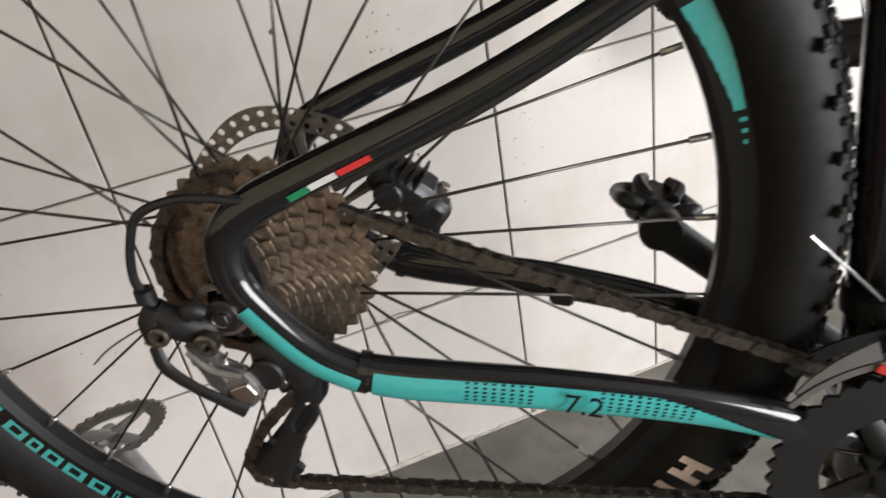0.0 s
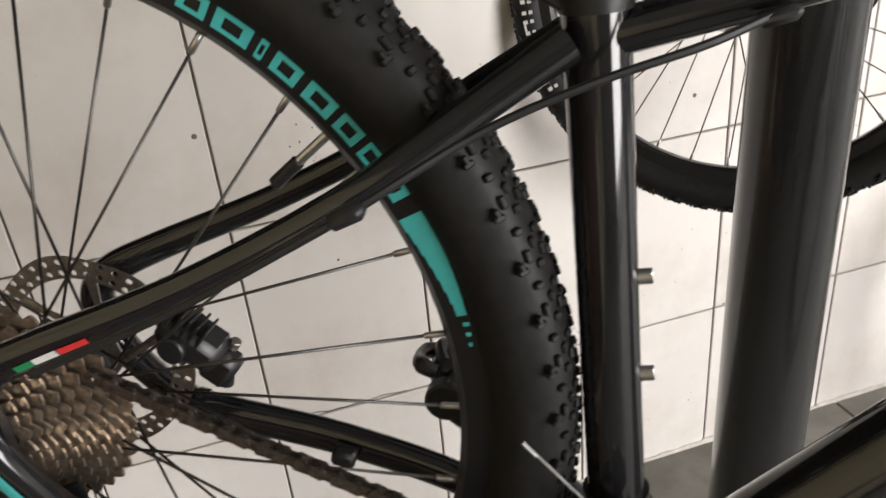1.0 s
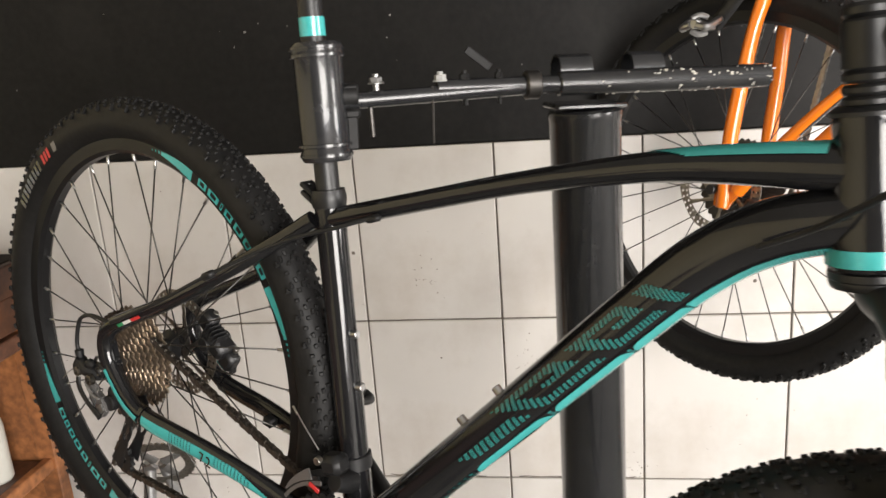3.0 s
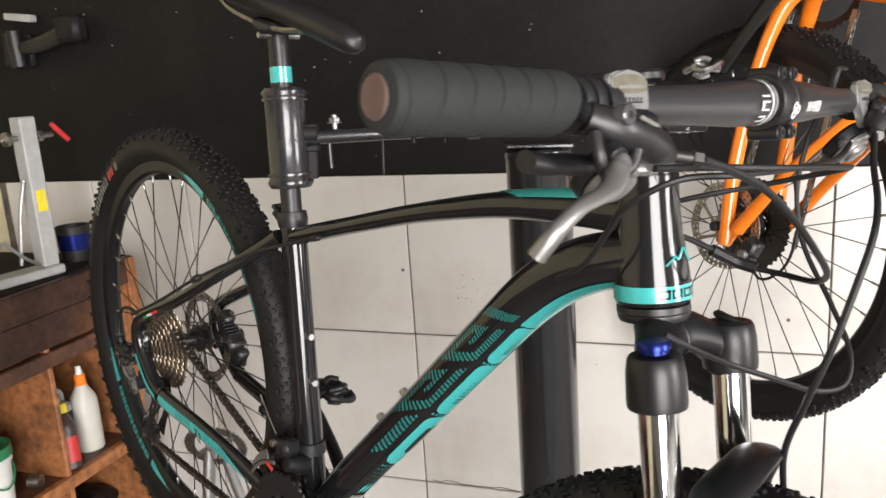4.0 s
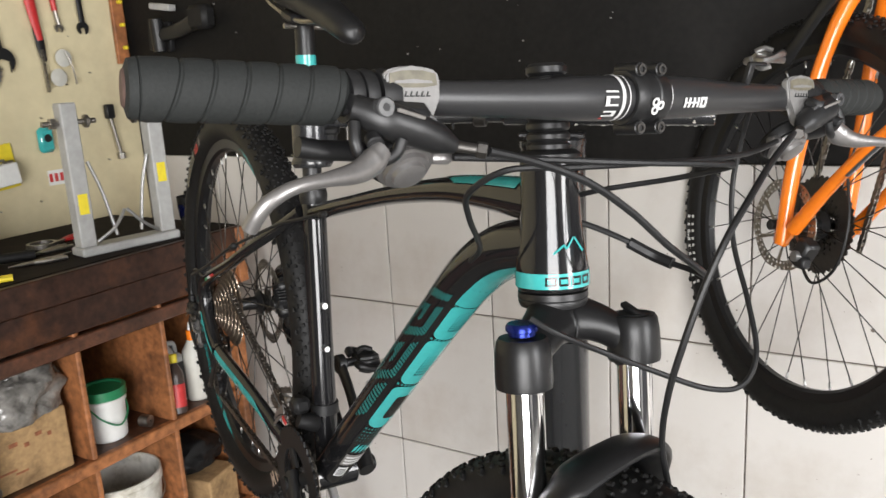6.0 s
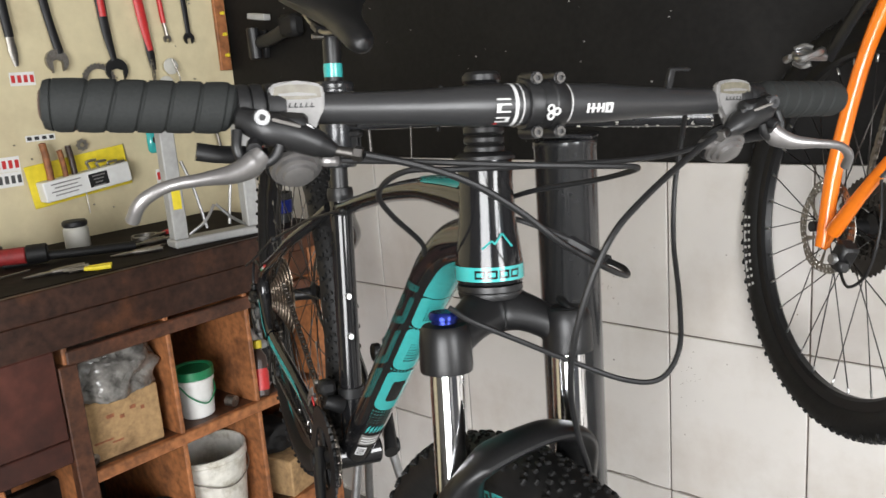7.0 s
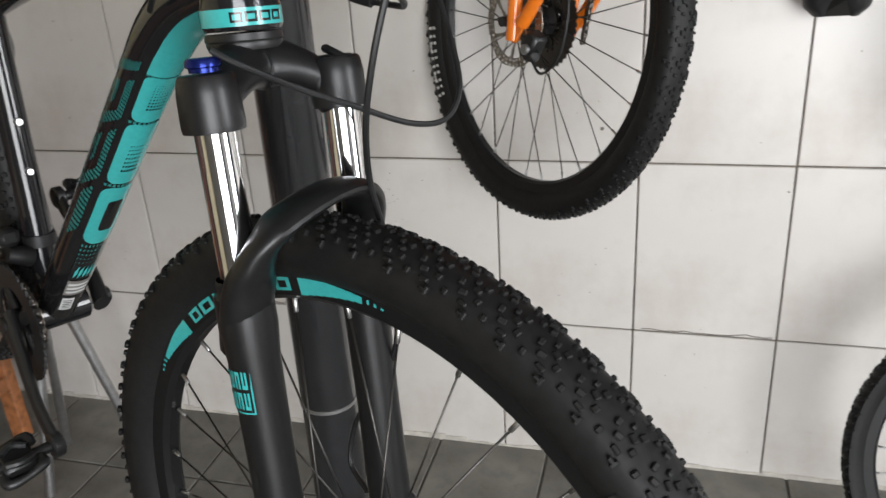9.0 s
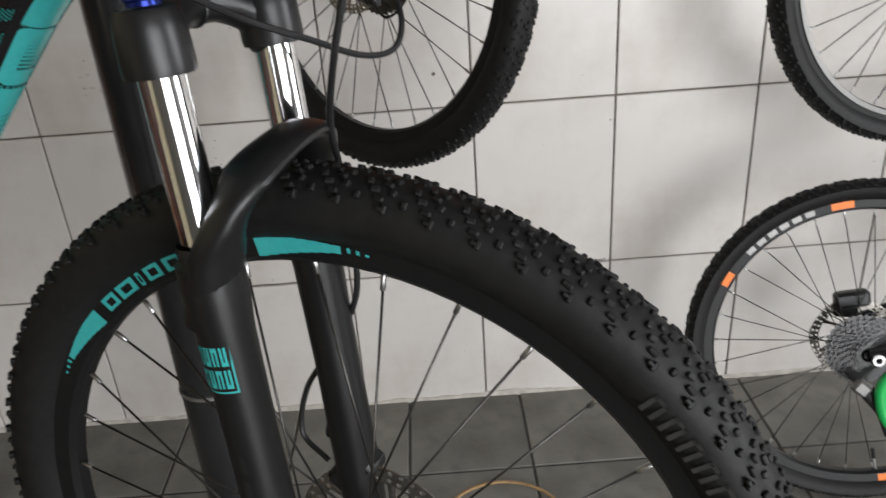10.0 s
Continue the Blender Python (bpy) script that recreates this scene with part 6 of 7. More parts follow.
o = part("rear_caliper", bm, MATTEBLACK, orange)
part("caliper_piston", cyl(bm_new(), (0.072, -0.068, -0.04), (0.072, -0.078, -0.04), 0.009, 14), GREYALLOY, o)
bm = bm_new()
box(bm, (-0.045, 0.075, -0.03), (0.05, 0.024, 0.03), 0.006, pose(0, 0, 0, 0, 20, 0).to_3x3())
tube(bm, [(-0.05, 0.07, -0.04), (-0.075, 0.068, 0.02), (-0.08, 0.065, 0.07)], [0.012, 0.010, 0.012], 10, 4, side=(0, 1, 0), flat=0.3)
part("rear_derailleur", bm, PLASTICBLACK, orange)
part("brake_hose", tube(bm_new(), [(0.075, -0.065, -0.05), (0.115, -0.07, -0.075), (0.165, -0.075, -0.04), (0.18, -0.075, 0.03), (0.16, -0.07, 0.10)], 0.0025, 8), PLASTICBLACK, orange)
part("axle_nut", cyl(bm_new(), (0.0, -0.062, 0.0), (0.0, -0.076, 0.0), 0.009, 14), MATTEBLACK, orange)

# ---- the bike standing at the foot of the wall ----
green = thing("mountain_bike", upright((1.395, -0.37, 0.340), -12, 12), "dark mountain bike with green swingarm parked on the floor", "bicycle")
gm = [(-152, -138, 0.1, 0.9, ORANGE), (98, 106, 0.1, 0.9, ORANGE), (150, 156, 0.1, 0.9, ORANGE), (-78, -70, 0.1, 0.9, ORANGE)]
gm += [(112 + 5 * k, 115.5 + 5 * k, 0.2, 0.8, GREYALLOY) for k in range(6)]
gw = wheel(green, "rear_wheel", (0, 0, 0), 0, 60, "black rear wheel with orange and grey rim marks", rotor=0.085, cogs=(36, 32, 28, 24, 21, 18, 15, 13, 11), R=0.350, rim_r=0.288, logo=gm, cog_mat=DECALGREY)
valve(gw, radians(-78), 0.288)
part("chain_stay", tube(bm_new(), [(0.0, -0.066, 0.0), (0.05, -0.07, 0.012), (0.16, -0.066, 0.03), (0.40, -0.045, 0.02)], [0.014, 0.016, 0.016, 0.015], 14, 5), GLOSSBLACK, green)
part("seat_stay", tube(bm_new(), [(0.0, 0.066, 0.03), (0.12, 0.064, 0.085), (0.28, 0.04, 0.16), (0.42, 0.015, 0.23)], 0.011, 12, 5), GLOSSBLACK, green)
part("swingarm", tube(bm_new(), [(0.06, -0.085, -0.012), (0.028, -0.09, -0.035), (0.02, -0.09, -0.075), (0.045, -0.09, -0.135), (0.12, -0.09, -0.175), (0.3, -0.085, -0.19)], 0.0115, 14, 7), LIMEGREEN, green)
part("derailleur_cage", tube(bm_new(), [(0.0, -0.075, -0.07), (0.03, -0.078, -0.11), (0.055, -0.078, -0.16)], [0.016, 0.012, 0.015], 12, 5, side=(0, 1, 0), flat=0.35), MATTEBLACK, green)
bm = bm_new()
box(bm, (-0.012, -0.078, -0.062), (0.034, 0.02, 0.03), 0.006, pose(0, 0, 0, 0, 35, 0).to_3x3())
part("rear_derailleur", bm, GREYALLOY, green)
bm = lathe(bm_new(), [(0.006, 0), (0.006, 0.008), (0.012, 0.008), (0.012, 0)], (0.012, -0.078, 0.0), (0, -1, 0), 18, True)
part("axle_nut", bm, SILVER, green)
bm = bm_new()
box(bm, (-0.01, 0.045, 0.085), (0.07, 0.03, 0.035), 0.007, pose(0, 0, 0, 0, -10, 0).to_3x3())
box(bm, (-0.02, 0.045, 0.06), (0.05, 0.02, 0.03), 0.006)
part("rear_caliper", bm, MATTEBLACK, green)
part("seat_tube", tube(bm_new(), [(0.40, 0, 0.0), (0.33, 0, 0.25), (0.27, 0, 0.48)], 0.017, 14, 4), GLOSSBLACK, green)

# ---- the wheel and saddle hanging higher up ----
third = thing("bicycle", upright((1.50, -0.235, 1.085), 8, 3), "dark bicycle hanging on the wall with a silver-lined rim", "bicycle")
tw = wheel(third, "wheel", (0, 0, 0), 0, 52, "dark wheel with silver brake track", rotor=0, R=0.352, rim_r=0.288)
bm = bm_new()
ring_arc(bm, 0.290, 0.299, -0.0135, -0.0145, 0, 360, 72)
part("brake_track", bm, GREYALLOY, third)
bm = bm_new()
rows = []
for z, half, dep in ((1.30, 0.02, 0.02), (1.25, 0.035, 0.028), (1.20, 0.055, 0.034), (1.155, 0.064, 0.036), (1.125, 0.058, 0.032), (1.108, 0.04, 0.02)):
    ring_ = []
    for j in range(20):
        q = 2 * math.pi * j / 20
        notch = 0.55 if z < 1.13 and abs(math.cos(q)) < 0.35 else 1.0
        ring_.append(bm.verts.new((half * math.cos(q), dep * math.sin(q), z + (0.03 if notch < 1 else 0))))
    rows.append(ring_)
for a, b in zip(rows, rows[1:]):
    for j in range(20):
        bm.faces.new((a[j], a[(j + 1) % 20], b[(j + 1) % 20], b[j]))
bm.faces.new(rows[0]), bm.faces.new(rows[-1][::-1])
bm.transform(Matrix.Translation((0.985 - 0.0, -0.06, 0)))
tagged(part("saddle", bm, MATTEBLACK, None), "black two-lobed saddle hanging at the wall", "saddle")

# ---- tripod stand with a chainring on top ----
tripod = thing("tripod", Matrix.Translation((-0.73, -0.325, 0)), "silver tube tripod with a used chainring on top", "stand")
for fx, fy in ((-0.06, -0.095), (0.087, 0.105), (-0.173, 0.108)):
    part("leg", tube(bm_new(), [(fx * 0.12, fy * 0.12, 0.60), (fx, fy, 0.003)], 0.0125, 14, raw=True), BARESTEEL, tripod)
o = part("chainring", cog_mesh(36, 0.004, hollow=0.72), STEEL, tripod, "worn steel chainring", False)
o.matrix_local = Matrix.Translation((0.02, -0.02, 0.615)) @ pose(0, 0, 0, 28, 0, 15)
bm = bm_new()
for k in range(4):
    q = radians(30 + 90 * k)
    tube(bm, [(0.012 * math.cos(q), 0, 0.012 * math.sin(q)), (0.056 * math.cos(q), 0, 0.056 * math.sin(q))], [0.012, 0.007], 10, raw=True, side=(0, 1, 0), flat=0.4)
o = part("spider", bm, GREYALLOY, tripod)
o.matrix_local = Matrix.Translation((0.02, -0.02, 0.615)) @ pose(0, 0, 0, 28, 0, 15)

bm = lathe(bm_new(), [(0.1385, 0.0), (0.1385, 0.005), (0.1435, 0.005), (0.1435, 0.0)], (0.64, -0.47, 0.0), (0, 0, 1), 60, True)
tagged(part("cable_loop", bm, CARDBOARD, None), "ochre cable loop lying on the floor", "cable")

# ---- workbench ----
BX0, BX1, BT = -1.60, -1.05, 1.035
bench = thing("workbench", Matrix.Translation((0, 0, 0)), "oil-stained red-brown wooden workbench with open shelves", "workbench")


def board(name, lo, hi, mat=WOOD, label="", bevel=0.003):
    return part(name, box(bm_new(), [(a + b) / 2 for a, b in zip(lo, hi)], [b - a for a, b in zip(lo, hi)], bevel), mat, bench, label, False)


board("worktop", (BX0, -2.3, 0.985), (BX1 - 0.004, -0.16, BT), DARKWOOD, "black oil-soaked worktop")
board("front_edge", (BX1 - 0.004, -2.3, 0.965), (BX1 + 0.018, -0.16, BT - 0.002), RAILWOOD)
board("upper_rail", (BX1 - 0.03, -2.3, 0.882), (BX1 + 0.004, -0.17, 0.962), RAILWOOD)
board("lower_rail", (BX1 - 0.022, -0.965, 0.835), (BX1 + 0.002, -0.19, 0.872), WOOD)
board("end_board", (BX1 - 0.004, -0.19, 0.87), (BX1 + 0.02, -0.155, 1.03), LIGHTWOOD)
for y in (-0.965, -0.70, -0.455, -0.215):
    board("divider", (BX0, y - 0.007, 0.17), (BX1 - 0.005, y + 0.007, 0.985), LIGHTWOOD)
board("end_post", (BX1 - 0.035, -0.225, 0.0), (BX1 + 0.012, -0.19, 0.985), LIGHTWOOD)
board("post", (BX1 - 0.03, -0.99, 0.0), (BX1 + 0.006, -0.945, 0.84), WOOD)
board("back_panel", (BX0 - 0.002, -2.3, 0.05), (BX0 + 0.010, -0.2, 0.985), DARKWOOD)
board("shelf", (BX0, -0.95, 0.535), (BX1 - 0.02, -0.23, 0.553), WOOD)
board("shelf_lip", (BX1 - 0.02, -0.985, 0.525), (BX1 + 0.004, -0.20, 0.556), LIGHTWOOD)
board("low_shelf", (BX0, -0.95, 0.185), (BX1 - 0.02, -0.23, 0.205), WOOD)
board("low_shelf_lip", (BX1 - 0.02, -0.985, 0.165), (BX1 + 0.006, -0.20, 0.208), LIGHTWOOD)
dr = board("drawer_front", (BX1 - 0.02, -1.75, 0.665), (BX1 + 0.008, -0.995, 0.885), DRAWERRED, "dark red drawer front")
board("drawer_rail", (BX1 - 0.03, -1.75, 0.60), (BX1 + 0.0, -0.99, 0.66), DRAWERRED)
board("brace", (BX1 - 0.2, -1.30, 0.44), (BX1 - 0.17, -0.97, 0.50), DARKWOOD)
board("leg", (BX1 - 0.04, -1.20, 0.0), (BX1 + 0.0, -1.15, 0.60), LIGHTWOOD)
board("leg", (BX1 - 0.04, -2.29, 0.0), (BX1 + 0.0, -2.24, 0.985), WOOD)


def solid(name, bm, mat, label, category, group="", smooth=True):
    return tagged(part(name, bm, mat, None, "", smooth), label, category, group)


# cardboard box and plastic bag on the middle shelf
carton = thing("cardboard_box", Matrix.Translation((-1.19, -0.835, 0.553)) @ pose(0, 0, 0, 0, 0, -3), "stained brown cardboard box on the shelf", "box")
bm = bm_new()
box(bm, (0, 0, 0.078), (0.20, 0.205, 0.156), 0.003)
part("body", bm, CARDBOARD, carton, "", False)
FADED = material("faded_red_print", (0.25, 0.09, 0.04), 0.8, grain=0.4, scale=80)
for k, (y, z, w) in enumerate(((-0.03, 0.11, 0.02), (0.0, 0.10, 0.012), (0.03, 0.115, 0.016), (0.055, 0.105, 0.01), (-0.055, 0.05, 0.05), (-0.02, 0.04, 0.03))):
    part("faded_print", box(bm_new(), (0.1005, y, z), (0.001, w, 0.010 if k < 4 else 0.005), 0.0003), FADED, carton, "", False)
bm = bm_new()
bmesh.ops.create_icosphere(bm, subdivisions=5, radius=0.1)
for v in bm.verts:
    p = v.co * 9
    k = 1 + 0.32 * noise.noise(p * 1.1) + 0.24 * noise.noise(p * 2.7) + 0.13 * abs(noise.noise(p * 6))
    v.co = Vector((v.co.x * k * 0.95, v.co.y * k * 1.2, max(-0.055, v.co.z * k * 0.98)))
bm.transform(Matrix.Translation((-1.16, -0.845, 0.764)))
solid("plastic_bag", bm, BAGPLASTIC, "crumpled grey plastic bag of parts on a box", "bag")

def bucket(at, r0, r1, h, mat, label, lid=None, handle=True):
    b_ = thing("bucket", Matrix.Translation(at), label, "bucket")
    bm = bm_new()
    lathe(bm, [(0, 0), (r0 - 0.004, 0), (r0, 0.004), (r1, h - 0.03), (r1 + 0.004, h - 0.028), (r1 + 0.004, h - 0.018), (r1 + 0.001, h - 0.016), (r1 + 0.003, h), (r1 - 0.001, h + 0.001), (r1 - 0.004, h - 0.002), (r0 - 0.003, 0.006), (0, 0.006)], seg=40)
    part("body", bm, mat, b_)
    if lid:
        bm = lathe(bm_new(), [(0, h + 0.006), (r1 - 0.006, h + 0.006), (r1 - 0.003, h + 0.010), (r1 + 0.006, h + 0.010), (r1 + 0.007, h - 0.014), (r1 + 0.004, h - 0.015)], seg=40)
        part("lid", bm, lid, b_, "green snap lid")
    if handle:
        bm = tube(bm_new(), [(0.0, -r1 - 0.004, h - 0.02), (r1 * 0.75, -r1 * 0.75, h - 0.06), (r1 * 1.08, 0, h - 0.085), (r1 * 0.75, r1 * 0.75, h - 0.06), (0, r1 + 0.004, h - 0.02)], 0.0022, 8)
        part("handle", bm, GREEN if lid else STEEL, b_)
    return b_


bucket((-1.14, -0.60, 0.553), 0.046, 0.051, 0.130, WHITE, "small white bucket with a green lid on the shelf", GREEN)
bucket((-1.175, -0.5775, 0.205), 0.098, 0.113, 0.225, OLDWHITE, "large paint-stained white bucket on the low shelf")
bk = bucket((-1.13, -0.905, 0.205), 0.070, 0.072, 0.185, WHITE, "white paint tin with an orange label", None)
part("label_band", lathe(bm_new(), [(0.0735, 0.02), (0.0745, 0.10)], seg=36), ORANGE, bk, "orange paper label")
bm = bm_new()
for k in range(5):
    lathe(bm, [(0.0748, 0.108), (0.0752, 0.126)], seg=3, start=-0.5 + 0.22 * k, sweep=0.14)
part("label_bars", bm, DECALGREY, bk)
bucket((-1.15, -0.775, 0.205), 0.055, 0.065, 0.13, PLASTICBLACK, "small black plastic bucket on the low shelf")


def bottle(at, r, h, mat, label, cap, capmat, band=None):
    b_ = thing("bottle", Matrix.Translation(at), label, "bottle", "bottles on the shelf")
    part("body", lathe(bm_new(), [(0, 0), (r - 0.004, 0), (r, 0.005), (r, h * 0.62), (r * 0.92, h * 0.7), (r * 0.5, h * 0.82), (r * 0.42, h * 0.86), (0, h * 0.86)], seg=28), mat, b_)
    part("cap", cyl(bm_new(), (0, 0, h * 0.855), (0, 0, h), r * cap, 18), capmat, b_)
    if band:
        part("label", lathe(bm_new(), [(r + 0.0007, h * 0.12), (r + 0.0007, h * 0.5)], seg=28), band, b_)
    return b_


JUGGREY = material("grey_translucent_jug", (0.30, 0.30, 0.295), 0.35, grain=0.06, scale=40)
jug = thing("bottle", Matrix.Translation((-1.15, -0.395, 0.553)), "grey oil jug with a black and red label", "bottle", "bottles on the shelf")
bm = bm_new()
box(bm, (0, 0, 0.075), (0.066, 0.090, 0.150), 0.010)
lathe(bm, [(0.040, 0.140), (0.036, 0.160), (0.022, 0.185), (0.0155, 0.195), (0.0155, 0.212), (0, 0.212)], (0, -0.012, 0), (0, 0, 1), 24)
tube(bm, [(0, 0.012, 0.180), (0, 0.036, 0.172), (0, 0.040, 0.140)], 0.0075, 10, 5)
part("body", bm, JUGGREY, jug)
part("cap", lathe(bm_new(), [(0.0155, 0.205), (0.0185, 0.206), (0.0185, 0.234), (0.016, 0.237), (0, 0.237)], (0, -0.012, 0), (0, 0, 1), 24), GREYPAINT, jug)
lab = part("label", box(bm_new(), (0.0336, 0, 0.072), (0.0012, 0.074, 0.110), 0.0004), PLASTICBLACK, jug, "black label", False)
part("label_stripe", box(bm_new(), (0.0344, 0.004, 0.062), (0.0010, 0.056, 0.016), 0.0003, pose(0, 0, 0, 18, 0, 0).to_3x3()), RED, lab, "", False)
part("label_stripe", box(bm_new(), (0.0344, 0, 0.095), (0.0010, 0.050, 0.014), 0.0003), PRINTWHITE, lab, "", False)
flask = bottle((-1.085, -0.415, 0.5535), 0.024, 0.165, BROWNPLASTIC, "small dark oil bottle leaning on a grey jug", 0.5, YELLOW, RED)
flask.matrix_world = Matrix.Translation((-1.078, -0.425, 0.5545)) @ pose(0, 0, 0, -9, -10, 0)
spray = bottle((-1.12, -0.315, 0.553), 0.034, 0.205, CLEARISH, "milky spray bottle with an orange and white nozzle", 0.42, ORANGE)
part("nozzle_tip", cyl(bm_new(), (0, 0, 0.203), (0, 0, 0.226), 0.009, 14, 0.006), WHITE, spray, "white nozzle tip")
bottle((-1.31, -0.31, 0.553), 0.038, 0.2, BROWNPLASTIC, "brown flask at the back of the shelf", 0.5, PLASTICBLACK)
bm = box(bm_new(), (-1.13, -0.325, 0.265), (0.13, 0.13, 0.12), 0.004, pose(0, 0, 0, 0, 0, 12).to_3x3())
solid("cardboard_box", bm, CARDBOARD, "small worn cardboard box on the low shelf", "box", smooth=False)
bm = bm_new()
bmesh.ops.create_icosphere(bm, subdivisions=4, radius=0.1)
for v in bm.verts:
    k = 1 + 0.3 * noise.noise(v.co * 14) + 0.15 * noise.noise(v.co * 35)
    v.co = Vector((v.co.x * k * 0.9, v.co.y * k * 0.95, max(-0.03, v.co.z * k * 0.55)))
bm.transform(Matrix.Translation((-1.19, -0.33, 0.368)))
solid("black_rag", bm, RUBBER, "heap of black rubber rags on a box", "rag")
for y, z, r in ((-0.515, 0.571, 0.016), (-0.93, 0.571, 0.014)):
    bm = lathe(bm_new(), [(0.004, -0.014), (r, -0.014), (r, 0.014), (0.004, 0.014)], (-1.10, y, z - 0.002), (1, 0.3, 0), 18, True)
    solid("steel_cup", bm, STEEL, "small steel bearing cup on the shelf", "bearing cup")

# truing stand
true = thing("truing_stand", Matrix.Translation((-1.12, -0.473, BT)) @ pose(0, 0, 0, 0, 0, -9.5), "grey steel wheel truing stand on the workbench", "truing stand")
part("base", box(bm_new(), (0, 0, 0.012), (0.065, 0.265, 0.022), 0.004), GREYPAINT, true, "", False)
for y, h in ((-0.108, 0.352), (0.108, 0.352)):
    o = part("upright", box(bm_new(), (0, y, 0.022 + h / 2), (0.040, 0.040, h), 0.003), GREYPAINT, true, "", False)
    s = 1 if y > 0 else -1
    bm = bm_new()
    cyl(bm, (0, y - 0.06, h - 0.025), (0, y + 0.07, h - 0.025), 0.0065, 12)
    lathe(bm, [(0, 0), (0.016, 0.012), (0.016, 0.02), (0.006, 0.024)], (0, y - s * 0.062, h - 0.025), (0, s, 0), 18)
    cyl(bm, (0, y + s * 0.028, h - 0.025), (0, y + s * 0.042, h - 0.025), 0.014, 6)
    part("spindle", bm, STEEL, o)
    part("yellow_label", box(bm_new(), (0.0206, y, 0.13 if y < 0 else 0.18), (0.001, 0.024, 0.05), 0.0003), YELLOW, o, "yellow maker's label", False)
    part("feeler_arm", tube(bm_new(), [(0.01, y - s * 0.03, 0.23), (0.012, y - s * 0.055, 0.15), (0.016, y - s * 0.075, 0.04)], 0.0045, 8, 4), BARESTEEL, o)
    part("feeler_arm", tube(bm_new(), [(0.01, y - s * 0.026, 0.03), (0.02, y - s * 0.07, 0.06), (0.012, y - s * 0.105, 0.10)], 0.0045, 8, 4), BARESTEEL, o)
part("red_handle", tube(bm_new(), [(0.0, 0.180, 0.352), (0.0, 0.195, 0.335), (0.0, 0.22, 0.310)], [0.006, 0.007, 0.006], 8, 3), RED, true)

# things lying on the bench
def lie(name, bm, mat, label, category, smooth=True):
    return solid(name, bm, mat, label, category, "tools on the bench", smooth)


bm = bm_new()
lathe(bm, [(0, 0), (0.032, 0), (0.034, 0.003), (0.034, 0.055), (0.030, 0.06), (0, 0.06)], (-1.458, -0.712, BT), seg=26)
jar = lie("jar", bm, CLEARISH, "small glass jar with a dark lid on the bench", "jar")
part("lid", cyl(bm_new(), (-1.458, -0.712, BT + 0.06), (-1.458, -0.712, BT + 0.078), 0.034, 26), PLASTICBLACK, jar)
mallet = thing("mallet", Matrix.Translation((-1.36, -0.90, BT + 0.03)), "rubber mallet with red and black head on the bench", "mallet", "tools on the bench")
part("head", cyl(bm_new(), (-0.02, -0.07, 0), (0.02, 0.0, 0), 0.022, 22), DEEPRED, mallet)
part("head_cap", cyl(bm_new(), (0.02, 0.0, 0), (0.045, 0.045, 0), 0.025, 22), RUBBER, mallet)
part("handle", tube(bm_new(), [(0.01, -0.02, -0.005), (0.08, 0.12, -0.012), (0.13, 0.24, -0.016)], 0.0125, 12, 4), RUBBER, mallet)
for k, (x, y, a, L, m_, lab) in enumerate(((-1.12, -0.86, 60, 0.11, YELLOW, "pliers with yellow grips on the bench"), (-1.18, -0.70, 75, 0.13, STEEL, "steel spanner on the bench"), (-1.27, -0.62, 95, 0.14, STEEL, "long steel hex tool on the bench"), (-1.36, -0.50, 110, 0.12, RED, "red-handled pliers on the bench"), (-1.17, -0.92, 85, 0.15, STEEL, "open-ended spanner on the bench"))):
    d = Vector((math.cos(radians(a)), math.sin(radians(a)), 0))
    c0 = Vector((x, y, BT + 0.006))
    e_ = Vector((-d.y, d.x, 0))
    t_ = thing("pliers" if m_ in (YELLOW, RED) else "spanner", Matrix.Translation(c0), lab, "hand tool", "tools on the bench")
    for s in (-1, 1):
        part("grip", tube(bm_new(), [d * 0.005 + e_ * s * 0.004, d * L * 0.3 + e_ * s * 0.012, d * L * 0.6 + e_ * s * 0.013], 0.0055, 8, 4), m_, t_)
    part("jaw", tube(bm_new(), [-d * L * 0.4, -d * 0.02, d * 0.01], [0.003, 0.008, 0.007], 8, 4, side=(0, 0, 1), flat=0.6), STEEL, t_)
for k, (x, y, a, L, r, m_) in enumerate(((-1.33, -0.86, 70, 0.20, 0.009, RUBBER), (-1.24, -1.02, 100, 0.18, 0.006, STEEL), (-1.42, -0.95, 40, 0.16, 0.010, PLASTICBLACK), (-1.30, -1.10, 120, 0.15, 0.005, STEEL), (-1.47, -1.05, 80, 0.22, 0.012, RUBBER), (-1.15, -1.12, 85, 0.14, 0.004, STEEL), (-1.46, -0.86, 95, 0.10, 0.014, PLASTICBLACK), (-1.20, -0.58, 100, 0.12, 0.004, STEEL), (-1.13, -0.84, 92, 0.10, 0.0035, STEEL))):
    d = Vector((math.cos(radians(a)), math.sin(radians(a)), 0))
    p0 = Vector((x, y, BT + r))
    t_ = thing("screwdriver", Matrix.Translation(p0), "dark grimy hand tool lying on the workbench", "hand tool", "tools on the bench")
    part("handle", tube(bm_new(), [-d * L * 0.5, -d * L * 0.3, d * 0.0], [r * 0.8, r, r * 0.7], 10, 4), m_, t_)
    part("shaft", tube(bm_new(), [d * 0.0, d * L * 0.5], r * 0.4, 8, raw=True), STEEL, t_)
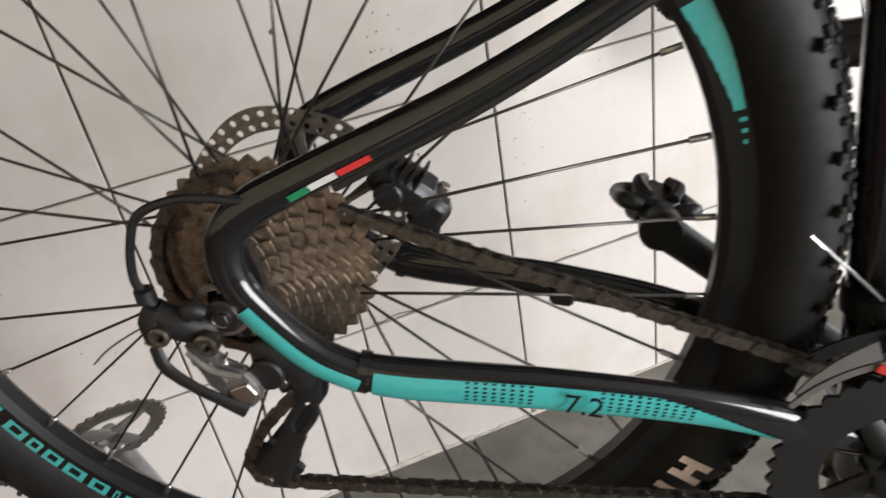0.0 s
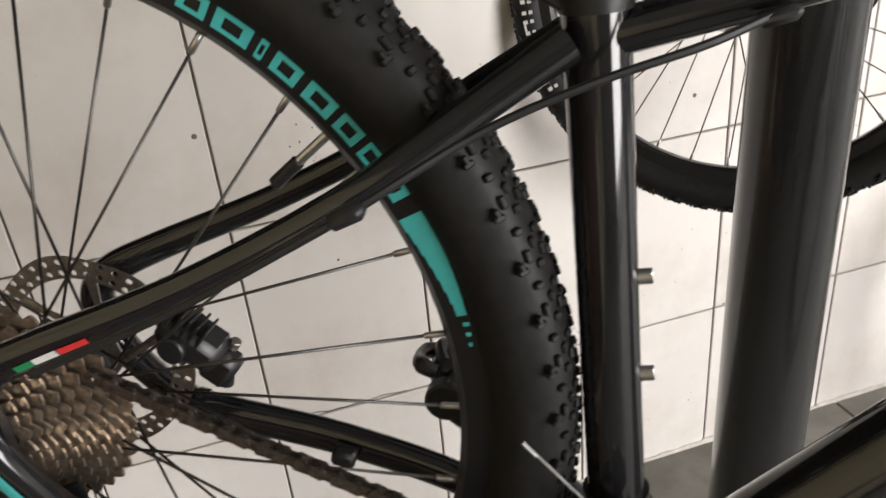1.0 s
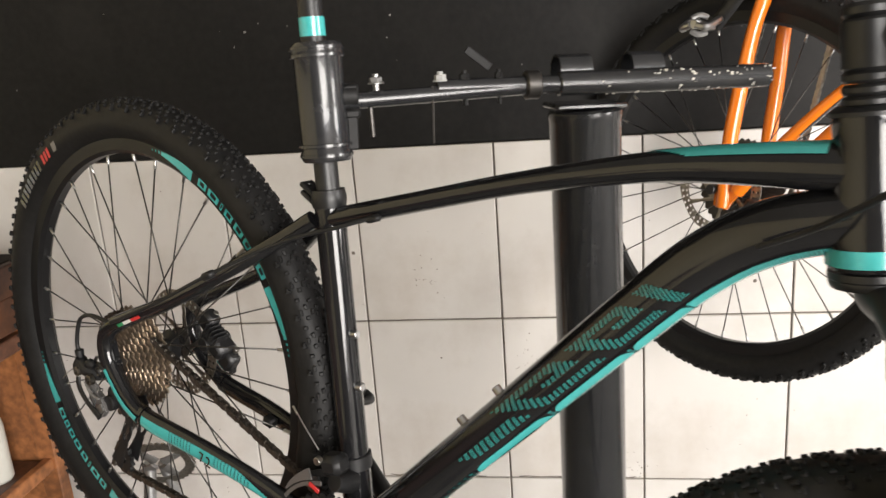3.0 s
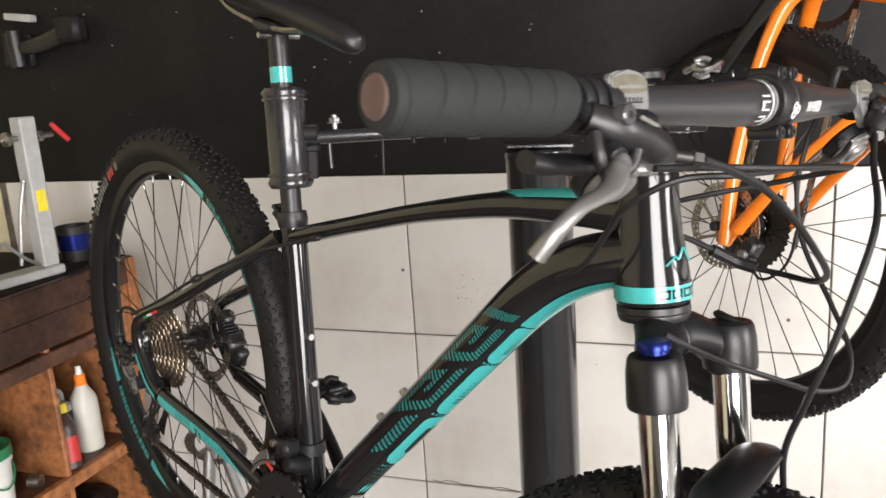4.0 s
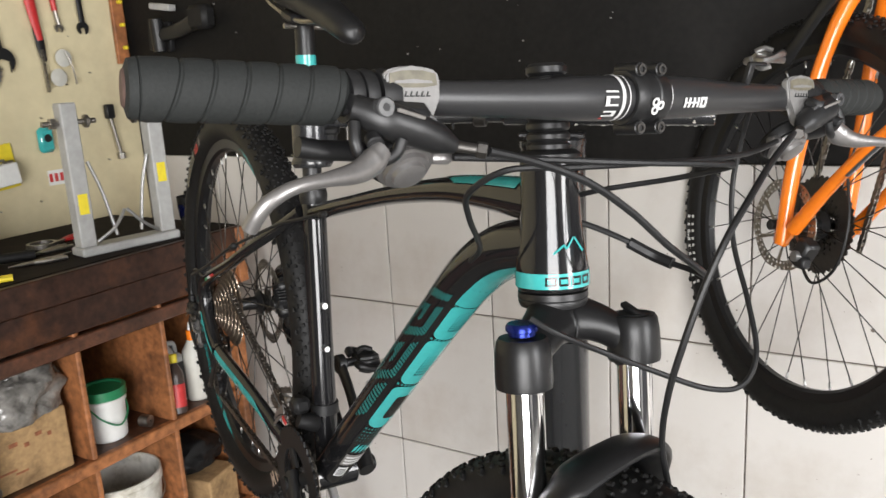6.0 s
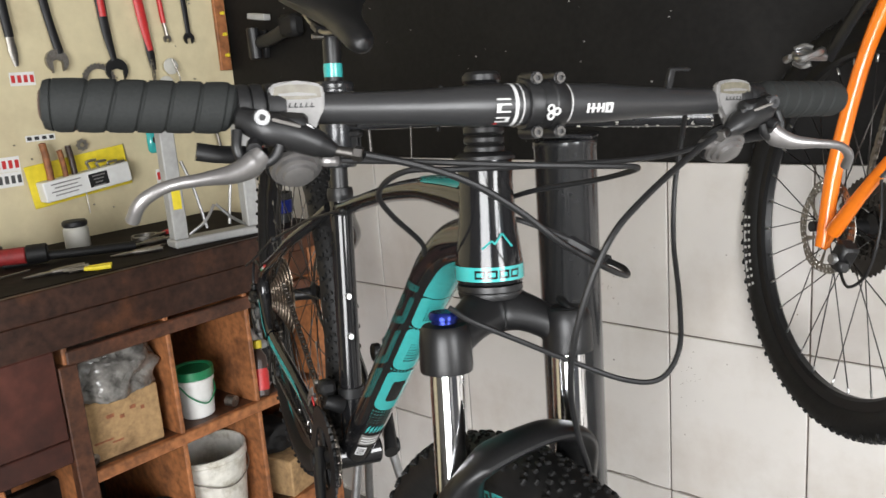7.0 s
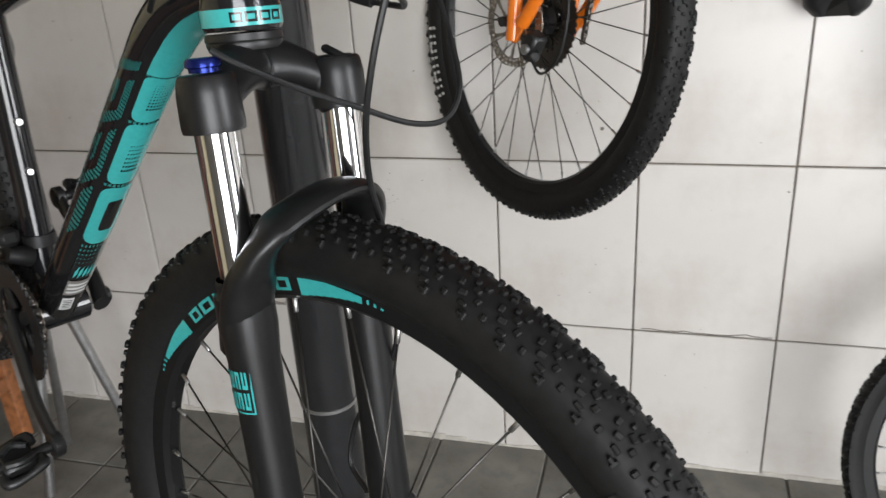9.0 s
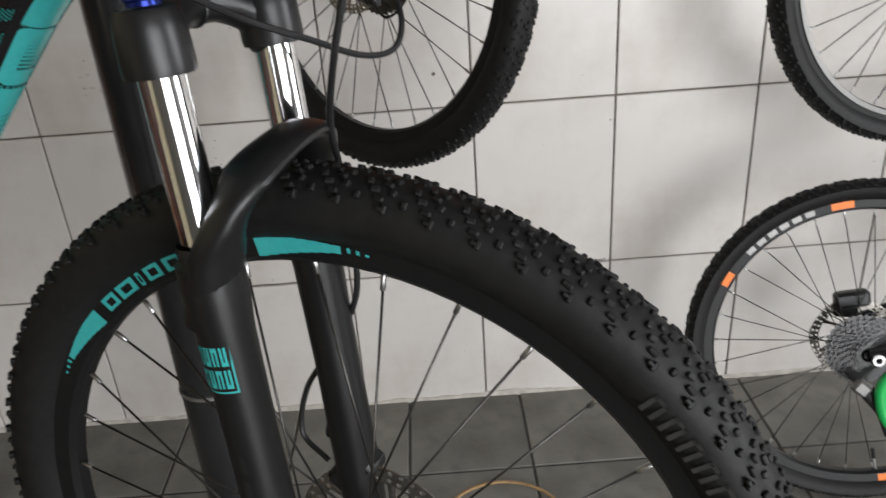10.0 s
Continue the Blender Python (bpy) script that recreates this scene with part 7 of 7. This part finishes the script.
for k, (x, y, r, h, m_) in enumerate(((-1.52, -0.92, 0.028, 0.035, PLASTICBLACK), (-1.53, -1.02, 0.035, 0.05, RED), (-1.38, -1.18, 0.03, 0.03, RUBBER))):
    lie("pot", lathe(bm_new(), [(0, 0), (r * 0.9, 0), (r, 0.004), (r, h), (r * 0.8, h), (r * 0.75, h * 0.4), (0, h * 0.4)], (x, y, BT), seg=24), m_, "small grimy open pot on the workbench", "pot")
ring_tool = lathe(bm_new(), [(0.030, 0), (0.038, 0), (0.038, 0.012), (0.030, 0.012)], (-1.36, -0.56, BT), seg=30, close=True)
lie("steel_ring", ring_tool, STEEL, "steel headset ring on the bench", "ring")
pot = thing("pot", Matrix.Translation((-1.46, -0.10, BT - 0.001)), "blue and black pot at the end of the bench", "pot")
pot.matrix_world = Matrix.Translation((-1.15, -0.225, BT))
part("body", lathe(bm_new(), [(0, 0), (0.035, 0), (0.042, 0.09), (0.038, 0.09), (0.032, 0.006), (0, 0.006)], seg=28), PLASTICBLACK, pot)
part("label_band", lathe(bm_new(), [(0.0385, 0.03), (0.0415, 0.07)], seg=28), BLUE, pot)

# tools on the side wall
WX = LEFT + 0.004


def hang(name, y, z, label, category="hand tool"):
    return thing(name, Matrix.Translation((WX, y, z)), label, category, "tools on the wall")


def flat_tool(parent, name, outline, mat, thick=0.010, x=0.008, inner=None):
    """A flat tool in the plane of the side wall, from an outline in y and z."""
    bm = plate(bm_new(), outline, thick, Matrix.Translation((x, 0, 0)) @ pose(0, 0, 0, 0, 0, 90), inner)
    return part(name, bm, mat, parent, "", False)


def spanner_jaw(r, gap=0.45):
    out = []
    for k in range(17):
        q = radians(-90 + 38 + k * (284 / 16))
        out.append((r * math.cos(q), r * math.sin(q)))
    out += [(-gap * r, -r * 0.9), (-gap * r, -r * 0.05), (0, r * 0.15), (gap * r, -r * 0.05), (gap * r, -r * 0.9)]
    return out


t_ = hang("adjustable_wrench", -0.615, 1.56, "black adjustable wrench with steel jaw on the wall")
part("handle", tube(bm_new(), [(0.012, 0.012, 0.02), (0.012, -0.004, 0.12), (0.012, -0.02, 0.26)], [0.014, 0.0125, 0.015], 12, 4, side=(1, 0, 0), flat=0.5), PLASTICBLACK, t_)
flat_tool(t_, "jaw", [(y * 1.0, z - 0.0) for y, z in spanner_jaw(0.033)], STEEL, 0.012, 0.012)
t_ = hang("headset_wrench", -0.435, 1.525, "large black headset wrench with red handle on the wall")
flat_tool(t_, "head", spanner_jaw(0.036, 0.6), PLASTICBLACK, 0.008, 0.01)
part("handle", tube(bm_new(), [(0.012, -0.004, 0.03), (0.012, -0.016, 0.12), (0.012, -0.022, 0.26)], [0.010, 0.015, 0.017], 12, 4, side=(1, 0, 0), flat=0.45), PLASTICBLACK, t_)
part("red_grip", tube(bm_new(), [(0.013, -0.019, 0.16), (0.013, -0.024, 0.28)], [0.012, 0.0125], 12, raw=True, side=(1, 0, 0), flat=0.8), RED, t_)
t_ = hang("chain_whip", -0.325, 1.52, "red-handled chain whip with hanging chain on the wall")
part("handle", tube(bm_new(), [(0.012, 0.012, 0.06), (0.012, 0.0, 0.15), (0.012, -0.012, 0.27)], [0.010, 0.016, 0.017], 12, 4, side=(1, 0, 0), flat=0.5), RED, t_)
part("blade", tube(bm_new(), [(0.010, 0.016, 0.0), (0.010, 0.012, 0.05), (0.011, 0.006, 0.11)], [0.009, 0.014, 0.013], 10, 4, side=(1, 0, 0), flat=0.35), PLASTICBLACK, t_)
part("chain", chain_links(bm_new(), [Vector((0.014, 0.010, 0.03)), Vector((0.014, 0.012, -0.09))]), STEEL, t_, "", False)
t_ = hang("hook_spanner", -0.245, 1.615, "small hook spanner with red handle on the wall")
flat_tool(t_, "hook", spanner_jaw(0.013), STEEL, 0.006, 0.008)
part("handle", tube(bm_new(), [(0.009, 0.0, 0.010), (0.009, -0.006, 0.05)], 0.006, 8, raw=True), STEEL, t_)
part("red_grip", tube(bm_new(), [(0.009, -0.006, 0.05), (0.009, -0.012, 0.14)], 0.008, 10, raw=True), RED, t_)
t_ = hang("cone_spanner", -0.165, 1.615, "black flat spanner on the wall")
flat_tool(t_, "head", spanner_jaw(0.019), PLASTICBLACK, 0.007, 0.008)
part("handle", tube(bm_new(), [(0.009, 0.0, 0.015), (0.009, -0.004, 0.15)], [0.009, 0.010], 10, raw=True, side=(1, 0, 0), flat=0.4), PLASTICBLACK, t_)
t_ = hang("cutters", -0.735, 1.60, "black-handled cutters with steel blade on the wall")
part("handle", tube(bm_new(), [(0.012, 0.0, 0.03), (0.012, -0.008, 0.16)], [0.013, 0.015], 12, raw=True, side=(1, 0, 0), flat=0.5), PLASTICBLACK, t_)
part("blade", tube(bm_new(), [(0.010, 0.006, -0.05), (0.010, 0.003, -0.01), (0.011, 0.0, 0.035)], [0.006, 0.013, 0.011], 10, 4, side=(1, 0, 0), flat=0.3), STEEL, t_)
t_ = hang("wooden_strip", -0.035, 1.625, "varnished wooden strip with two hooks on the wall", "wood strip")
part("strip", box(bm_new(), (0.008, 0, 0.02), (0.014, 0.042, 0.28), 0.002), LIGHTWOOD, t_, "", False)
for z in (0.07, 0.0, -0.07):
    part("hook", cyl(bm_new(), (0.014, 0.004, z), (0.028, 0.004, z), 0.006, 10), YELLOW, t_)
t_ = hang("safety_glasses", -0.262, 1.50, "clear safety glasses hanging on the wall", "glasses")
for s in (-1, 1):
    bm = bm_new()
    lathe(bm, [(0, 0.004), (0.02, 0.002), (0.026, 0.0), (0.026, -0.003), (0, 0.001)], (0.016, s * 0.012, s * 0.028), (1, 0, 0), 20)
    part("lens", bm, CLEARISH, t_)
part("temple", tube(bm_new(), [(0.018, 0.018, 0.05), (0.026, 0.03, 0.0), (0.02, 0.04, -0.05)], 0.0025, 8, 4), STEEL, t_)
t_ = hang("sprocket_tool", -0.495, 1.515, "perforated steel ring tool on the wall")
o = part("ring", cog_mesh(26, 0.003, hollow=0.7), STEEL, t_, "", False)
o.matrix_local = Matrix.Translation((0.008, 0, -0.02)) @ pose(0, 0, 0, 0, 0, 90)
t_ = hang("star_cog", -0.582, 1.311, "small dark star-shaped cog on the wall", "cog")
o = part("star", cog_mesh(8, 0.004, hollow=0.4), STEEL, t_, "", False)
o.matrix_local = Matrix.Translation((0.008, 0, 0)) @ pose(0, 0, 0, 0, 0, 90)
t_ = hang("tape_measure", -0.348, 1.295, "teal plastic tool hanging on the wall")
part("body", box(bm_new(), (0.014, 0, 0), (0.022, 0.05, 0.075), 0.010), TEAL, t_)
part("button", cyl(bm_new(), (0.024, 0, 0.005), (0.028, 0, 0.005), 0.012, 16), PLASTICBLACK, t_)
tray = hang("tool_tray", -0.60, 1.215, "white carton tray of hex keys on a yellow sheet", "tool tray")
part("yellow_sheet", box(bm_new(), (0.003, 0, 0.005), (0.003, 0.31, 0.125), 0.001, pose(0, 0, 0, 6, 0, 0).to_3x3()), YELLOW, tray, "", False)
part("carton", box(bm_new(), (0.030, 0.0, -0.012), (0.048, 0.27, 0.060), 0.003, pose(0, 0, 0, 6, 0, 0).to_3x3()), WHITE, tray, "", False)
part("label", box(bm_new(), (0.0545, 0.03, -0.008), (0.001, 0.06, 0.04), 0.0003, pose(0, 0, 0, 6, 0, 0).to_3x3()), PLASTICBLACK, tray, "", False)
bm = bm_new()
for k in range(4):
    box(bm, (0.0545, -0.07, 0.006 - 0.011 * k - 0.007), (0.001, 0.09 - 0.02 * (k % 2), 0.0035), 0.0002, pose(0, 0, 0, 6, 0, 0).to_3x3())
    box(bm, (0.0552, 0.03, 0.004 - 0.010 * k), (0.0008, 0.04 - 0.008 * (k % 3), 0.004), 0.0002, pose(0, 0, 0, 6, 0, 0).to_3x3())
part("print_bars", bm, GREYALLOY, tray, "", False)
for k, (y, top, r, m_) in enumerate(((-0.10, 0.115, 0.010, LIGHTWOOD), (-0.055, 0.09, 0.008, LIGHTWOOD), (-0.028, 0.10, 0.009, BROWNPLASTIC), (0.02, 0.045, 0.004, STEEL), (0.05, 0.04, 0.004, STEEL), (0.085, 0.035, 0.004, STEEL), (0.11, 0.03, 0.004, STEEL))):
    bm = tube(bm_new(), [(0.03, y, 0.0), (0.032, y - 0.004, top * 0.6), (0.034, y - 0.01, top)] + ([(0.034, y + 0.02, top + 0.004)] if m_ is STEEL else []), r, 10, 4)
    part("screwdriver" if m_ is not STEEL else "hex_key", bm, m_, tray)
part("spike", tube(bm_new(), [(0.02, 0.0, -0.04), (0.02, 0.002, -0.11)], 0.002, 6, raw=True), STEEL, tray)
t_ = hang("drive_tool", -0.12, 1.30, "dark hanging socket tool with steel shaft on the wall")
part("head", box(bm_new(), (0.014, 0, 0.06), (0.02, 0.03, 0.045), 0.004), PLASTICBLACK, t_)
part("shaft", cyl(bm_new(), (0.014, 0, 0.045), (0.014, 0.02, -0.075), 0.006, 10), STEEL, t_)
part("nut", cyl(bm_new(), (0.014, 0.02, -0.072), (0.014, 0.022, -0.092), 0.012, 6), STEEL, t_)
for k, (y, z, w, h, m_) in enumerate(((-0.715, 1.515, 0.07, 0.038, RED), (-0.80, 1.28, 0.07, 0.042, RED), (-0.80, 1.237, 0.07, 0.042, DECALGREY), (-0.695, 1.345, 0.085, 0.018, DECALGREY), (-0.315, 1.18, 0.07, 0.045, RED))):
    t_ = thing("sticker", Matrix.Translation((LEFT + 0.001, y, z)), "small printed sticker on the cream wall", "sticker", "stickers on the wall")
    part("paper", box(bm_new(), (0, 0, 0), (0.001, w, h), 0.0003), WHITE, t_, "", False)
    bm = bm_new()
    n = 4
    for j in range(n):
        box(bm, (0.0009, -w / 2 + w * (j + 0.5) / n, 0), (0.0006, w / n * 0.62, h * 0.55), 0.0002)
    part("print_bar", bm, m_, t_, "", False)
bm = bm_new()
for k in range(46):
    y, z = random.uniform(-1.1, -0.05), random.uniform(1.1, 1.75)
    cyl(bm, (LEFT - 0.001, y, z), (LEFT + random.uniform(0.002, 0.012), y, z - 0.001), random.uniform(0.0012, 0.0028), 6)
tagged(part("wall_nails", bm, STEEL, None), "scattered nails and screw holes in the side wall", "nails", kind="stuff")

# dark vice-like holder hung on the black wall
hold = thing("wall_clamp", Matrix.Translation((-1.36, -0.001, 1.60)), "black clamp tool hung on the black wall", "clamp")
part("plate", box(bm_new(), (-0.08, -0.012, -0.02), (0.10, 0.02, 0.09), 0.004, pose(0, 0, 0, 0, 5, 0).to_3x3()), PLASTICBLACK, hold)
part("sleeve", cyl(bm_new(), (-0.06, -0.045, 0.03), (-0.055, -0.045, -0.07), 0.02, 18), MATTEBLACK, hold)
part("arm", tube(bm_new(), [(-0.05, -0.04, -0.02), (0.04, -0.045, -0.01), (0.12, -0.05, 0.01)], [0.020, 0.022, 0.024], 14, 4, side=(0, 1, 0), flat=0.7), MATTEBLACK, hold)
part("jaw", box(bm_new(), (0.14, -0.045, 0.02), (0.08, 0.05, 0.07), 0.012), RUBBER, hold)
part("upper_plate", box(bm_new(), (-0.05, -0.02, 0.065), (0.09, 0.03, 0.02), 0.003, pose(0, 0, 0, 0, 8, 0).to_3x3()), GREYPAINT, hold, "worn grey steel plate")
part("red_lever", tube(bm_new(), [(0.07, -0.05, 0.12), (0.10, -0.05, 0.11)], 0.007, 8, raw=True), RED, hold)

# scuffs and holes on the walls
bm = bm_new()
for x, z, r in ((0.559, 0.873, 0.0042), (-0.339, 0.966, 0.0045), (-0.15, 0.70, 0.0022), (0.95, 0.74, 0.002)):
    lathe(bm, [(0, 0.0012), (r * 0.7, 0.0014), (r, 0.0002), (r, -0.002)], (x, -0.0002, z), (0, -1, 0), 12)
tagged(part("drill_hole", bm, GROUT, None), "dark plugged drill holes in the tiles", "hole", kind="stuff")
DIRT = material("brown_wall_dirt", (0.17, 0.125, 0.09), 0.9, grain=0.3, scale=60)
bm = bm_new()
dirt_rng = random.Random(11)
for k in range(150):
    if k < 95:
        x, z = dirt_rng.uniform(-1.4, 1.7), dirt_rng.uniform(0.03, 1.19)
    else:  # a smudge and a scuffed patch with many specks
        cx, cz = ((-0.16, 0.90), (0.05, 0.70), (0.30, 0.42))[k % 3]
        x, z = dirt_rng.gauss(cx, 0.022), dirt_rng.gauss(cz, 0.028)
    r = dirt_rng.uniform(0.0006, 0.0019)
    lathe(bm, [(0, 0.0011), (r * 0.7, 0.0010), (r, -0.001)], (x, 0.0, z), (0, -1, 0), 7)
tagged(part("dirt_specks", bm, DIRT, None), "small brown dirt specks on the white tiles", "dirt", kind="stuff")
bm = bm_new()
for k in range(70):
    x, z = random.uniform(-1.5, 1.6), random.uniform(1.24, 1.75)
    r = random.uniform(0.0008, 0.0026)
    box(bm, (x, 0.0, z), (r * random.uniform(0.6, 2.2), 0.0016, r * random.uniform(0.6, 2.0)), 0.0002)
tagged(part("paint_chips", bm, PLASTER, None), "tiny pale chips in the black paint", "paint chips", kind="stuff")

# ---- tiles of wall and floor, one by one ----
def tile_mesh(w, h, t=0.007, e=0.0016):
    """A glazed tile: front face at y = 0, softened edges."""
    return as_mesh(box(bm_new(), (0, t / 2, 0), (w, t, h), e), "tile", False)


JOINT = 0.0042
sizes = {0: (0.0, G1), 1: (G1, G2), 2: (G2, G3)}
meshes = {k: tile_mesh(TW - JOINT, b - a - JOINT) for k, (a, b) in sizes.items()}
for k, (a, b) in sizes.items():
    for i in range(-5, 15):
        x0 = i * TW
        if x0 + TW < LEFT - 0.3 or x0 > RIGHT:
            continue
        o = mesh_part("tile", meshes[k], TILE, wall_north, "", False)
        o.location = (x0 + TW / 2, random.uniform(-0.0004, 0.0004), (a + b) / 2)
        o.rotation_euler = (random.uniform(-0.0012, 0.0012), 0, random.uniform(-0.0012, 0.0012))
FT = 0.292
fm = as_mesh(box(bm_new(), (0, 0, -0.005), (FT - 0.006, FT - 0.006, 0.01), 0.002), "floor_tile", False)
for i in range(-7, 14):
    for j in range(0, 12):
        x, y = 0.435 + FT * (i + 0.5), 0.009 - FT * (j + 0.5)
        o = mesh_part("floor_tile", fm, FLOORTILE, floor, "", False)
        o.location = (x, y, random.uniform(-0.0006, 0.0006))
        o.rotation_euler = (random.uniform(-0.002, 0.002), random.uniform(-0.002, 0.002), 0)
# cracked strip along the middle joint
for name, x0, x1, z0 in (("crack", 0.02, 0.30, G1), ("crack", -0.30, -0.06, G1), ("crack", 0.66, 0.95, G1)):
    bm = bm_new()
    pts = []
    for k in range(22):
        x = x0 + (x1 - x0) * k / 21
        pts.append((x, -0.0004, z0 + 0.004 + 0.011 * abs(noise.noise((x * 14, 7, 0))) + 0.003 * noise.noise((x * 60, 1, 0))))
    tube(bm, pts, 0.0012, 5, raw=True)
    tagged(part(name, bm, GROUT, None), "thin ragged crack along a tile joint", "crack", kind="structure")
